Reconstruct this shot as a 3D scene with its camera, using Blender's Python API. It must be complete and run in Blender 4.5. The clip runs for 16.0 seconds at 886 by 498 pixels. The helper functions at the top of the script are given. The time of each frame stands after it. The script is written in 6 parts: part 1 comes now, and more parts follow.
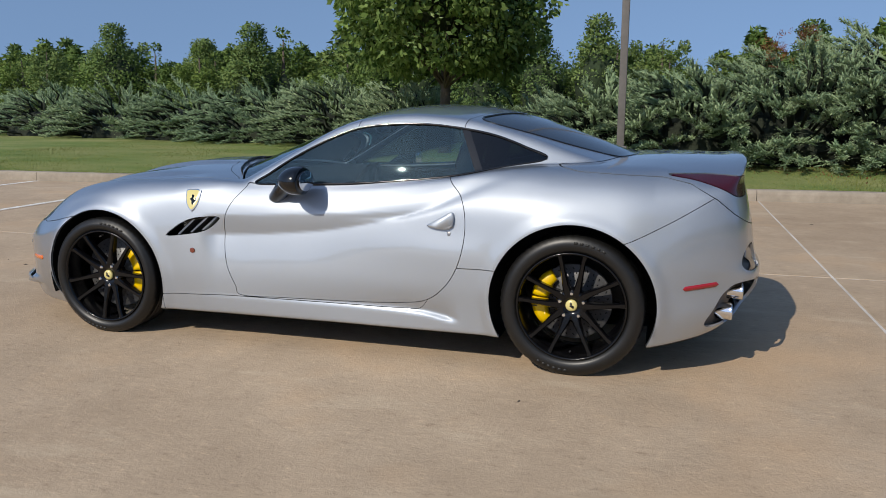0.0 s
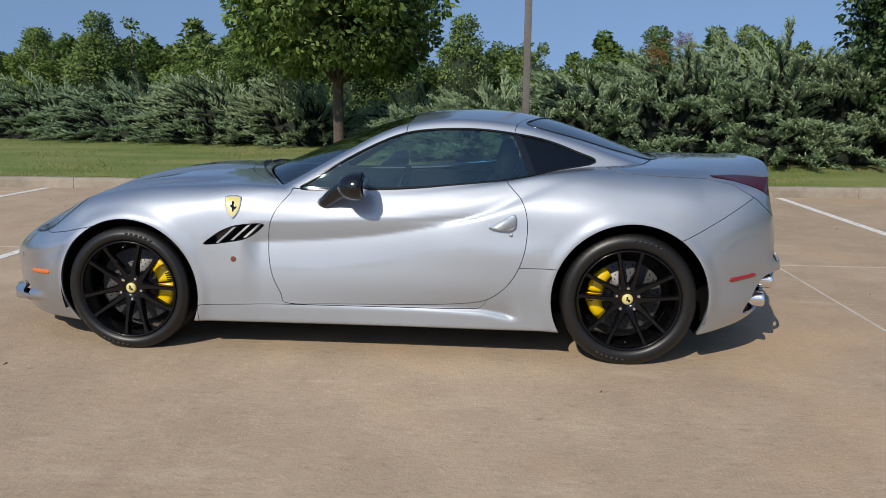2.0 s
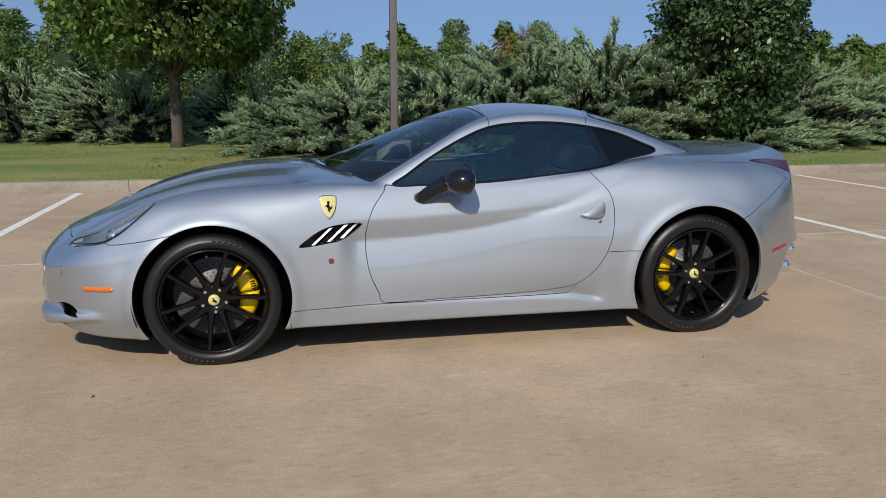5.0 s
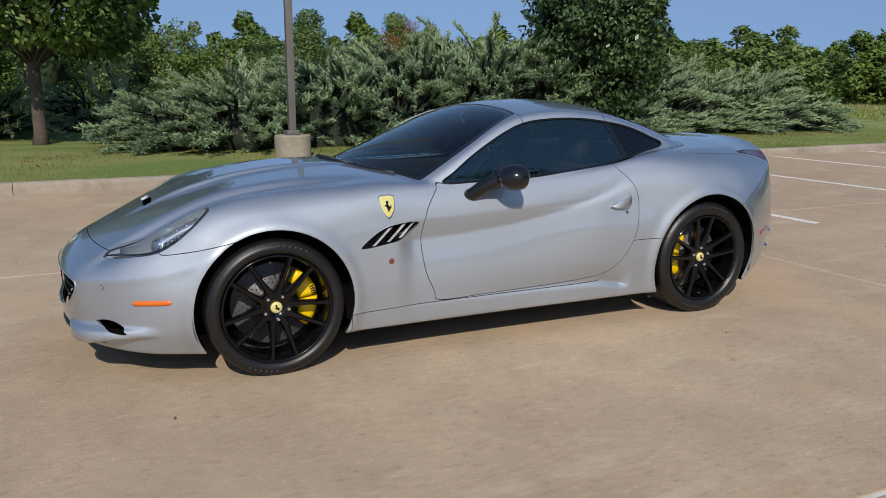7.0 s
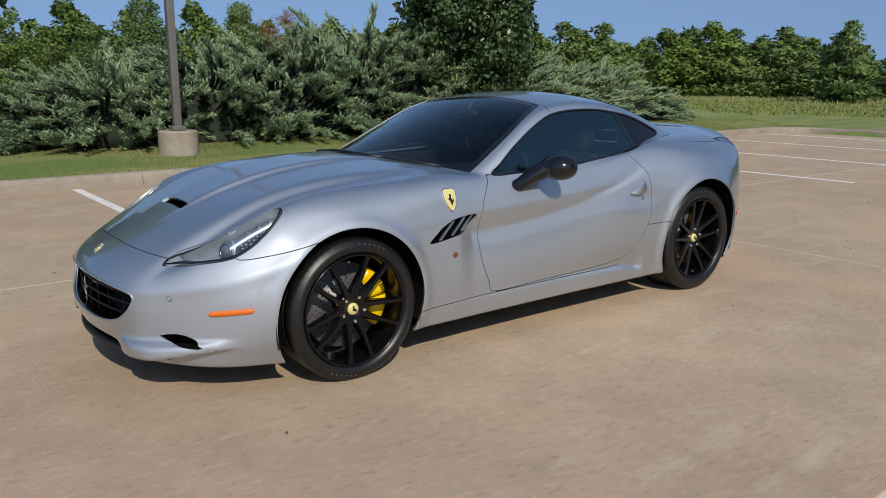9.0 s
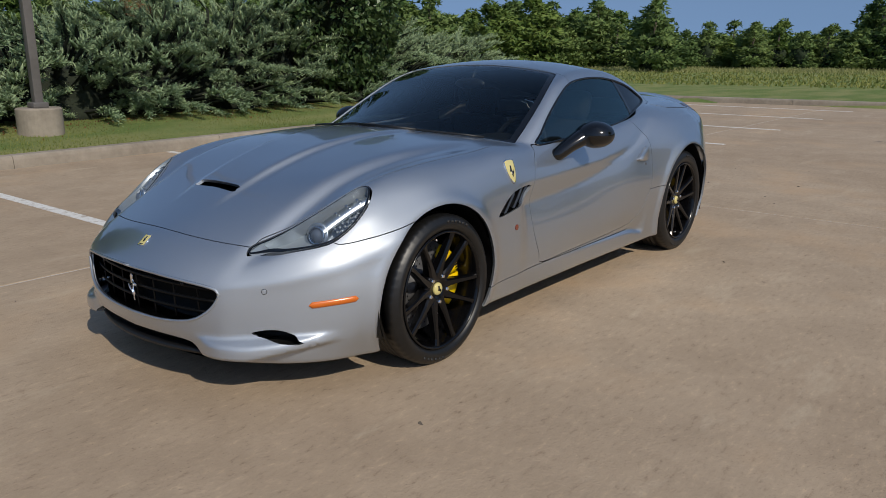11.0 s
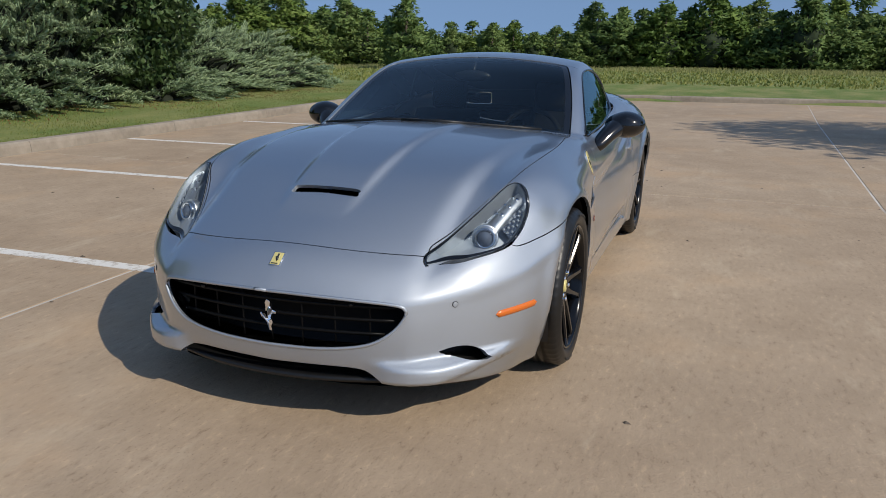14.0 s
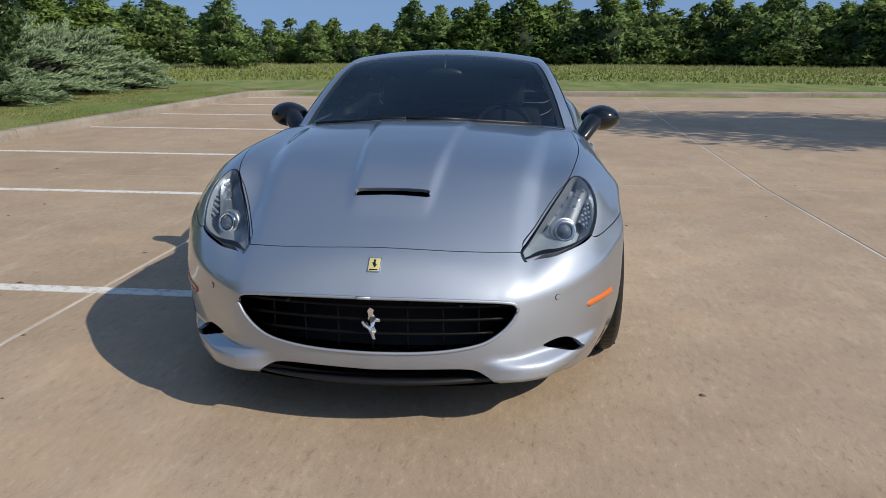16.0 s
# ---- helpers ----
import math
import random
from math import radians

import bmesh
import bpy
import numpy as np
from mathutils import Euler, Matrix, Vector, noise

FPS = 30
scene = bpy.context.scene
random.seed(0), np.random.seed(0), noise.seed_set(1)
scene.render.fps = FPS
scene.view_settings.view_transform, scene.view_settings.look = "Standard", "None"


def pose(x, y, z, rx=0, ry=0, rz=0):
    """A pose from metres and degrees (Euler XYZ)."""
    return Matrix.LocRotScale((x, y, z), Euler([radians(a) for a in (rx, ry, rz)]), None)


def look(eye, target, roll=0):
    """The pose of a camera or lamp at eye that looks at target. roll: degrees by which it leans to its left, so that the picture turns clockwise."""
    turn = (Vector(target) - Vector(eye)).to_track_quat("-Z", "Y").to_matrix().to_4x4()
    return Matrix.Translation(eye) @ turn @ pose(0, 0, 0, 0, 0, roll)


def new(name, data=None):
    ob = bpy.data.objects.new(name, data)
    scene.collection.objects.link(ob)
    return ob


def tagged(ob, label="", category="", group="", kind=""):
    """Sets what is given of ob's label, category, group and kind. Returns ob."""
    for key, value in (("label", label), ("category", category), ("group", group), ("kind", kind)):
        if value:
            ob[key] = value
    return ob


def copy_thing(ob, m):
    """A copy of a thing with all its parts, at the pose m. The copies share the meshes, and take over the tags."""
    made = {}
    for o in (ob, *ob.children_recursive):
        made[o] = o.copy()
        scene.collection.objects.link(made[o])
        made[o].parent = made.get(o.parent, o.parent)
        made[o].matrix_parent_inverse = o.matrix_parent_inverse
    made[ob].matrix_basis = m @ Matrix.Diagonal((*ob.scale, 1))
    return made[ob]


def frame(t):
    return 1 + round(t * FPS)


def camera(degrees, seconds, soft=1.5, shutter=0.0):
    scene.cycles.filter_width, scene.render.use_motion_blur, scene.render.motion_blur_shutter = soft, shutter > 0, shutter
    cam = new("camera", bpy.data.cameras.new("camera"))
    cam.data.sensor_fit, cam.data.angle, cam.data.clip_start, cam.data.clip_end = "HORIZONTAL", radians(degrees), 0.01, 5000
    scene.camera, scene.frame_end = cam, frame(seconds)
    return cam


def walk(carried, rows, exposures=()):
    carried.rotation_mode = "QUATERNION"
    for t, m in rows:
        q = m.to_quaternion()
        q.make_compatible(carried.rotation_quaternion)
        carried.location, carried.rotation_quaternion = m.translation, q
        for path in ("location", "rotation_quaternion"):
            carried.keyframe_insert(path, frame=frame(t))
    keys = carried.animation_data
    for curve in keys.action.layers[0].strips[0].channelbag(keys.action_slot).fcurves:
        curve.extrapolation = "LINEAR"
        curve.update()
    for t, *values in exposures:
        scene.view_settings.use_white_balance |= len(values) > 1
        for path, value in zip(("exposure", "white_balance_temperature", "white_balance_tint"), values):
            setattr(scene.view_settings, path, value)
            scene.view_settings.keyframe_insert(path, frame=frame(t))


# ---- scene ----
cam = camera(60.4, 16.0, soft=0.6)
PATH = [
    (0, (1.729, -4.481, 1.293), (1.184, -2.593, 0.926), 0.0),
    (0.5, (1.46, -4.608, 1.312), (0.999, -2.697, 0.946), 0.2),
    (1, (1.197, -4.654, 1.317), (0.833, -2.719, 0.961), 0.4),
    (1.5, (0.938, -4.689, 1.327), (0.687, -2.738, 0.967), 0.5),
    (2, (0.67, -4.772, 1.335), (0.52, -2.813, 0.961), 0.5),
    (2.5, (0.415, -4.771, 1.331), (0.352, -2.809, 0.948), 0.7),
    (3, (0.139, -4.773, 1.329), (0.173, -2.81, 0.945), 0.7),
    (3.5, (-0.16, -4.821, 1.341), (-0.022, -2.864, 0.953), 0.6),
    (4, (-0.441, -4.793, 1.341), (-0.205, -2.845, 0.955), 0.5),
    (6.5, (-1.86, -4.547, 1.372), (-1.131, -2.731, 0.958), 0.2),
    (7, (-2.106, -4.419, 1.379), (-1.278, -2.647, 0.964), 0.3),
    (7.5, (-2.393, -4.31, 1.376), (-1.468, -2.588, 0.951), 0.4),
    (8, (-2.618, -4.14, 1.355), (-1.599, -2.47, 0.936), 0.5),
    (8.5, (-2.849, -3.97, 1.363), (-1.739, -2.361, 0.94), 0.5),
    (9, (-3.091, -3.796, 1.366), (-1.889, -2.256, 0.936), 0.3),
    (11.5, (-3.971, -2.666, 1.331), (-2.399, -1.538, 0.825), 0.3),
    (12, (-4.082, -2.42, 1.318), (-2.453, -1.376, 0.814), 0.4),
    (12.5, (-4.174, -2.163, 1.318), (-2.49, -1.207, 0.819), 0.4),
    (13, (-4.31, -1.917, 1.311), (-2.576, -1.056, 0.81), 0.3),
    (13.5, (-4.39, -1.668, 1.298), (-2.609, -0.905, 0.802), 0.4),
    (14, (-4.464, -1.425, 1.299), (-2.639, -0.777, 0.8), 0.6),
    (14.5, (-4.565, -1.183, 1.291), (-2.704, -0.651, 0.785), 0.7),
    (15, (-4.593, -0.951, 1.285), (-2.703, -0.53, 0.786), 0.7),
    (15.5, (-4.627, -0.712, 1.29), (-2.714, -0.405, 0.79), 0.5),
    (16, (-4.675, -0.496, 1.292), (-2.75, -0.293, 0.791), 0.2),
]
walk(cam, [(t, look(eye, target, roll)) for t, eye, target, roll in PATH], ((0.0, 0.05), (8.5, 0.07), (9.2, 0.02), (11.5, -0.28), (12.0, -0.13), (13.0, -0.03), (13.5, 0.13), (14.0, -0.03), (14.5, -0.08), (16.0, 0.12)))

# ---------------------------------------------------------------- sky and sun
SUN = Vector((-0.47, -1.14, 1.0)).normalized()
world = bpy.data.worlds.new("sky")
scene.world = world
world.use_nodes = True
wn = world.node_tree.nodes
sky = wn.new("ShaderNodeTexSky")
sky.sky_type, sky.sun_disc = "NISHITA", False
sky.sun_elevation = math.asin(SUN.z)
sky.sun_rotation = math.atan2(SUN.x, SUN.y)
sky.air_density, sky.dust_density, sky.ozone_density = 1.0, 0.2, 1.6
wn["Background"].inputs["Strength"].default_value = 0.142
# the lowest, whitest band of air is hidden by the woods: read the sky a little above it
tc, lift = wn.new("ShaderNodeTexCoord"), wn.new("ShaderNodeMapping")
lift.vector_type = "POINT"
lift.inputs["Scale"].default_value, lift.inputs["Location"].default_value = (1, 1, 0.46), (0, 0, 0.36)
world.node_tree.links.new(tc.outputs["Generated"], lift.inputs["Vector"])
world.node_tree.links.new(lift.outputs[0], sky.inputs["Vector"])
world.node_tree.links.new(sky.outputs[0], wn["Background"].inputs["Color"])
sun = new("sun", bpy.data.lights.new("sun", "SUN"))
sun.data.energy, sun.data.angle, sun.data.color = 3.85, radians(0.53), (1.0, 0.92, 0.80)
sun.matrix_world = look((0, 0, 0), -SUN) @ Matrix.Identity(4)

# ---------------------------------------------------------------- mesh tools
def part(name, bm, material, parent=None, label="", smooth=True):
    """Link a bmesh as one mesh object under a thing or a part."""
    me = bpy.data.meshes.new(name)
    bm.to_mesh(me)
    bm.free()
    return link_mesh(name, me, material, parent, label, smooth)


def link_mesh(name, me, material, parent=None, label="", smooth=True):
    me.materials.append(material)
    if smooth:
        me.polygons.foreach_set("use_smooth", [True] * len(me.polygons))
    ob = new(name, me)
    ob.parent = parent
    if label:
        tagged(ob, label)
    return ob


def arrays_mesh(name, verts, faces, material, parent=None, label="", smooth=True):
    """A mesh object from an array of places and an array of faces."""
    me = bpy.data.meshes.new(name)
    me.from_pydata(np.asarray(verts).tolist(), [], np.asarray(faces).tolist() if isinstance(faces, np.ndarray) else faces)
    return link_mesh(name, me, material, parent, label, smooth)


def box(bm, lo, hi, bevel=0.0, m=None):
    """A box between two corners, bevelled, added to bm."""
    c = [(a + b) / 2 for a, b in zip(lo, hi)]
    got = bmesh.ops.create_cube(bm, size=1.0)["verts"]
    for v in got:
        v.co = Vector((c[i] + v.co[i] * (hi[i] - lo[i]) for i in range(3)))
    if bevel:
        edges = list({e for v in got for e in v.link_edges})
        got = list({v for f in bmesh.ops.bevel(bm, geom=edges, offset=bevel, segments=2, affect="EDGES", profile=0.6)["faces"] for v in f.verts} | {v for v in got if v.is_valid})
    if m is not None:
        for v in got:
            v.co = m @ v.co
    return got


def revolve(bm, profile, count=48, axis="y", at=(0, 0, 0), closed=False):
    """Turn a profile of (radius, along) pairs about an axis."""
    rings = []
    for n in range(count):
        a = 2 * math.pi * n / count
        ring = []
        for r, h in profile:
            c, s = r * math.cos(a), r * math.sin(a)
            co = {"x": (h, c, s), "y": (c, h, s), "z": (c, s, h)}[axis]
            ring.append(bm.verts.new([p + q for p, q in zip(co, at)]))
        rings.append(ring)
    k = len(profile)
    for n in range(count):
        a, b = rings[n], rings[(n + 1) % count]
        for i in range(k if closed else k - 1):
            j = (i + 1) % k
            bm.faces.new((a[i], a[j], b[j], b[i]))
    return rings


def tube(bm, points, radii, sides=8, flat=1.0):
    """A tube along points; radii one number or one for each point."""
    pts = [Vector(p) for p in points]
    if isinstance(radii, (int, float)):
        radii = [radii] * len(pts)
    rings = []
    for i, p in enumerate(pts):
        d = (pts[min(i + 1, len(pts) - 1)] - pts[max(i - 1, 0)]).normalized()
        up = Vector((0, 0, 1)) if abs(d.z) < 0.95 else Vector((1, 0, 0))
        u = d.cross(up).normalized()
        w = u.cross(d)
        rings.append([bm.verts.new(p + radii[i] * (math.cos(t) * u + flat * math.sin(t) * w)) for t in (2 * math.pi * k / sides for k in range(sides))])
    for a, b in zip(rings, rings[1:]):
        for k in range(sides):
            bm.faces.new((a[k], a[(k + 1) % sides], b[(k + 1) % sides], b[k]))
    bm.faces.new(rings[0][::-1])
    bm.faces.new(rings[-1])
    return rings


def prism(bm, outline, depth, m=None, bevel=0.0):
    """An outline of (x, y) pairs given a thickness along z, then moved by m."""
    low = [bm.verts.new((x, y, 0)) for x, y in outline]
    high = [bm.verts.new((x, y, depth)) for x, y in outline]
    n = len(outline)
    faces = [bm.faces.new(low[::-1]), bm.faces.new(high)]
    faces += [bm.faces.new((low[i], low[(i + 1) % n], high[(i + 1) % n], high[i])) for i in range(n)]
    got = low + high
    if bevel:
        edges = list(faces[1].edges)
        got = list(set(got) | {v for f in bmesh.ops.bevel(bm, geom=edges, offset=bevel, segments=2, affect="EDGES", profile=0.6)["faces"] for v in f.verts})
    if m is not None:
        for v in got:
            if v.is_valid:
                v.co = m @ v.co
    return got


def round_curve(points, steps=8, closed=True):
    """Points of a smooth curve through the given ones."""
    p = [np.array(q, float) for q in points]
    n = len(p)
    out = []
    for i in range(n if closed else n - 1):
        a, b, c, d = (p[(i - 1) % n], p[i], p[(i + 1) % n], p[(i + 2) % n]) if closed else (p[max(i - 1, 0)], p[i], p[i + 1], p[min(i + 2, n - 1)])
        for k in range(steps):
            t = k / steps
            out.append(0.5 * (2 * b + (c - a) * t + (2 * a - 5 * b + 4 * c - d) * t**2 + (3 * b - 3 * c + d - a) * t**3))
    if not closed:
        out.append(p[-1])
    return np.array(out)


def blur(a, sigma, axis=0):
    """Gaussian smoothing along one axis, with held ends."""
    if sigma <= 0:
        return a
    r = int(3 * sigma) + 1
    w = np.exp(-0.5 * (np.arange(-r, r + 1) / sigma) ** 2)
    w /= w.sum()
    a = np.moveaxis(a, axis, 0)
    pad = np.concatenate([np.repeat(a[:1], r, 0), a, np.repeat(a[-1:], r, 0)])
    out = sum(w[k] * pad[k : k + len(a)] for k in range(2 * r + 1))
    return np.moveaxis(out, 0, axis)


def keyed(x, keys):
    """A smooth curve through keys ((x, value), ...), shape-preserving."""
    k = np.array(keys, float)
    xs, ys = k[:, 0], k[:, 1:] if k.shape[1] > 2 else k[:, 1]
    h = np.diff(xs)
    d = np.diff(ys) / h
    m = np.zeros(len(xs))
    m[0], m[-1] = d[0], d[-1]
    same = d[1:] * d[:-1] > 0
    w1, w2 = 2 * h[1:] + h[:-1], h[1:] + 2 * h[:-1]
    with np.errstate(divide="ignore", invalid="ignore"):
        m[1:-1] = np.where(same, (w1 + w2) / (w1 / d[:-1] + w2 / d[1:]), 0)
    x = np.asarray(x, float)
    i = np.clip(np.searchsorted(xs, x) - 1, 0, len(xs) - 2)
    t = np.clip((x - xs[i]) / h[i], 0, 1)
    return (1 + 2 * t) * (1 - t) ** 2 * ys[i] + t * (1 - t) ** 2 * h[i] * m[i] + t**2 * (3 - 2 * t) * ys[i + 1] + t**2 * (t - 1) * h[i] * m[i + 1]


class Sheet:
    """A smooth function of two coordinates, kept on a fine grid."""

    def __init__(self, a0, a1, b0, b1, step, fill, soft_a=0.0, soft_b=0.0):
        self.a0, self.b0, self.step = a0, b0, step
        a = np.arange(a0, a1 + step, step)
        b = np.arange(b0, b1 + step, step)
        g = fill(a[:, None] + 0 * b[None], b[None] + 0 * a[:, None])
        self.g = blur(blur(g, soft_a / step, 0), soft_b / step, 1)

    def __call__(self, a, b):
        n, m = self.g.shape
        u = np.clip((a - self.a0) / self.step, 0, n - 1.001)
        v = np.clip((b - self.b0) / self.step, 0, m - 1.001)
        i, j = u.astype(int), v.astype(int)
        u, v = u - i, v - j
        g = self.g
        return (g[i, j] * (1 - u) + g[i + 1, j] * u) * (1 - v) + (g[i, j + 1] * (1 - u) + g[i + 1, j + 1] * u) * v


def levels(rows):
    """A function of (along, up) from curves ((up, keys), ...) at several heights."""
    ups = np.array([r[0] for r in rows])

    def fill(a, b):
        lines = np.array([keyed(a[:, 0], r[1]) for r in rows])
        out = np.empty_like(a)
        for i in range(a.shape[0]):
            out[i] = keyed(b[0], np.stack([ups, lines[:, i]], 1))
        return out

    return fill


def smax(a, b, k):
    h = np.maximum(k - abs(a - b), 0)
    return np.maximum(a, b) + h * h / (4 * k)


def gradient(field, p, e=0.004):
    g = np.empty_like(p)
    for i in range(3):
        s = np.zeros(3)
        s[i] = e
        g[:, i] = (field(*(p + s).T) - field(*(p - s).T)) / (2 * e)
    return g


def skin(field, lo, hi, step):
    """The surface where a field is nought: places and quads, settled on the surface."""
    ax = [np.arange(a, b + step, step) for a, b in zip(lo, hi)]
    d = np.empty([len(a) for a in ax], np.float32)
    yy, zz = np.meshgrid(ax[1], ax[2], indexing="ij")
    for i, x in enumerate(ax[0]):
        d[i] = field(np.full_like(yy, x), yy, zz)
    inside = d < 0
    cell = inside[:-1, :-1, :-1]
    mixed = np.zeros_like(cell)
    for o in np.ndindex(2, 2, 2):
        s = inside[tuple(slice(q, q + n) for q, n in zip(o, cell.shape))]
        mixed |= s != cell
    index = np.full(cell.shape, -1)
    where = np.argwhere(mixed)
    index[mixed] = np.arange(len(where))
    p = np.array(lo) + (where + 0.5) * step
    for _ in range(6):
        g = gradient(field, p)
        move = field(*p.T)[:, None] * g / np.maximum((g * g).sum(1, keepdims=True), 0.05)
        p = p - np.clip(move, -step, step)
    quads = []
    for axis in range(3):
        b, c = (axis + 1) % 3, (axis + 2) % 3
        here, there = [slice(None)] * 3, [slice(None)] * 3
        here[axis], there[axis] = slice(0, -1), slice(1, None)
        change = inside[tuple(here)] != inside[tuple(there)]
        e = np.argwhere(change)
        ok = (e[:, b] > 0) & (e[:, c] > 0) & (e[:, b] < cell.shape[b]) & (e[:, c] < cell.shape[c])
        e = e[ok]
        out = inside[tuple(here)][tuple(e.T)]
        corner = []
        for u, v in ((0, 0), (1, 0), (1, 1), (0, 1)):
            q = e.copy()
            q[:, b] -= u
            q[:, c] -= v
            corner.append(index[tuple(q.T)])
        quad = np.stack(corner, 1)
        quad[~out] = quad[~out][:, ::-1]
        quads.append(quad)
    quads = np.concatenate(quads)
    return p, [tuple(q) for q in quads[(quads >= 0).all(1)].tolist()]


def split(shape, f):
    """Cut a surface (places, faces) along f = 0: the part below nought and the part above."""
    p, faces = shape
    v = f(p)
    v = np.where(abs(v) < 1e-7, 1e-7, v)
    low, high, extra, seen = [], [], [], {}
    n = len(p)

    def mid(i, j):
        key = (i, j) if i < j else (j, i)
        if key not in seen:
            t = v[i] / (v[i] - v[j])
            seen[key] = n + len(extra)
            extra.append(p[i] + t * (p[j] - p[i]))
        return seen[key]

    sign = v > 0
    for face in faces:
        up = [sign[i] for i in face]
        if all(up):
            high.append(face)
        elif not any(up):
            low.append(face)
        else:
            a, b = [], []
            for i, j in zip(face, face[1:] + face[:1]):
                (b if sign[i] else a).append(i)
                if sign[i] != sign[j]:
                    k = mid(i, j)
                    a.append(k)
                    b.append(k)
            if len(a) > 2:
                low.append(tuple(a))
            if len(b) > 2:
                high.append(tuple(b))
    q = np.concatenate([p, extra]) if extra else p
    return tidy(q, low), tidy(q, high)


def tidy(p, faces):
    used = sorted({i for f in faces for i in f})
    at = {i: n for n, i in enumerate(used)}
    return p[used] if used else np.zeros((0, 3)), [tuple(at[i] for i in f) for f in faces]


def side_of(shape, sign):
    """The faces on one side of the middle plane."""
    p, faces = shape
    return tidy(p, [f for f in faces if sign * sum(p[i][1] for i in f) > 0])


def distance(uv, outline):
    """Signed distance of points to a closed outline, below nought inside."""
    a = np.asarray(outline, float)
    b = np.roll(a, -1, 0)
    best = np.full(len(uv), 1e9)
    inside = np.zeros(len(uv), bool)
    for (ax, ay), (bx, by) in zip(a, b):
        ex, ey = bx - ax, by - ay
        wx, wy = uv[:, 0] - ax, uv[:, 1] - ay
        t = np.clip((wx * ex + wy * ey) / max(ex * ex + ey * ey, 1e-12), 0, 1)
        best = np.minimum(best, (wx - t * ex) ** 2 + (wy - t * ey) ** 2)
        cross = ((ay > uv[:, 1]) != (by > uv[:, 1])) & (wx < ex * wy / (ey if abs(ey) > 1e-12 else 1e-12))
        inside ^= cross
    return np.sqrt(best) * np.where(inside, -1, 1)


def outline_cut(points, u, v, steps=6, smooth=True):
    """A cutting function from an outline in two coordinates of a place; u and v give them (of the mirrored left side)."""
    ring = round_curve(points, steps) if smooth else np.array(points, float)
    return lambda p: distance(np.stack([u(p), v(p)], 1), ring)


def panel(name, shape, field, material, parent, label="", flange=0.014, sink=0.0):
    """A body panel with a folded edge, shaded by the field's own normals."""
    p, faces = shape
    g = gradient(field, p)
    g /= np.maximum(np.linalg.norm(g, axis=1, keepdims=True), 1e-9)
    p = p - sink * g
    count = {}
    for f in faces:
        for i, j in zip(f, f[1:] + f[:1]):
            count[(i, j)] = count.get((i, j), 0) + 1
    rim = [e for e in count if (e[1], e[0]) not in count]
    verts, norms, all_faces = [p], [g], list(faces)
    if flange and rim:
        at = sorted({i for e in rim for i in e})
        n = len(p)
        first = {i: n + k for k, i in enumerate(at)}
        second = {i: n + len(at) + k for k, i in enumerate(at)}
        verts += [p[at], p[at] - flange * g[at]]
        norms += [np.zeros((2 * len(at), 3))]
        all_faces += [(first[j], first[i], second[i], second[j]) for i, j in rim]
    verts, norms = np.concatenate(verts), np.concatenate(norms)
    me = bpy.data.meshes.new(name)
    me.from_pydata(verts.tolist(), [], all_faces)
    me.polygons.foreach_set("use_smooth", [True] * len(faces) + [False] * (len(all_faces) - len(faces)))
    me.normals_split_custom_set_from_vertices(norms.tolist())
    return link_mesh(name, me, material, parent, label, smooth=False)

# ---------------------------------------------------------------- materials
def material(name, color, rough=0.5, metal=0.0, coat=0.0, ior=1.5, spec=0.5):
    m = bpy.data.materials.new(name)
    m.use_nodes = True
    b = m.node_tree.nodes["Principled BSDF"]
    b.inputs["Base Color"].default_value = (*color, 1)
    b.inputs["Roughness"].default_value = rough
    b.inputs["Metallic"].default_value = metal
    b.inputs["Coat Weight"].default_value = coat
    b.inputs["Coat Roughness"].default_value = 0.03
    b.inputs["IOR"].default_value = ior
    b.inputs["Specular IOR Level"].default_value = spec
    return m


def node(m, kind, **values):
    n = m.node_tree.nodes.new(kind)
    for k, v in values.items():
        n.inputs[k.replace("_", " ")].default_value = v
    return n


def wire(m, a, b):
    m.node_tree.links.new(a, b)


def bsdf(m):
    return m.node_tree.nodes["Principled BSDF"]


def coords(m, scale=(1, 1, 1), kind="Object"):
    c, mp = node(m, "ShaderNodeTexCoord"), node(m, "ShaderNodeMapping", Scale=scale)
    wire(m, c.outputs[kind], mp.inputs[0])
    return mp.outputs[0]


def noise_tex(m, vec, scale, detail=4, rough=0.55):
    n = node(m, "ShaderNodeTexNoise", Scale=scale, Detail=detail, Roughness=rough)
    wire(m, vec, n.inputs["Vector"])
    return n.outputs[0]


def ramp(m, fac, stops):
    r = node(m, "ShaderNodeValToRGB")
    e = r.color_ramp.elements
    for i, (at, c) in enumerate(stops):
        el = e[i] if i < 2 else e.new(at)
        el.position, el.color = at, (*c, 1) if len(c) == 3 else c
    wire(m, fac, r.inputs[0])
    return r.outputs[0]


def mix(m, fac, a, b, kind="MIX"):
    n = m.node_tree.nodes.new("ShaderNodeMix")
    n.data_type, n.blend_type = "RGBA", kind
    for sock, v in ((n.inputs[0], fac), (n.inputs[6], a), (n.inputs[7], b)):
        if isinstance(v, (int, float)):
            sock.default_value = v
        elif isinstance(v, tuple):
            sock.default_value = (*v, 1)
        else:
            wire(m, v, sock)
    return n.outputs[2]


def bump(m, height, strength=0.3, distance=0.01):
    b = node(m, "ShaderNodeBump", Strength=strength, Distance=distance)
    wire(m, height, b.inputs["Height"])
    wire(m, b.outputs[0], bsdf(m).inputs["Normal"])


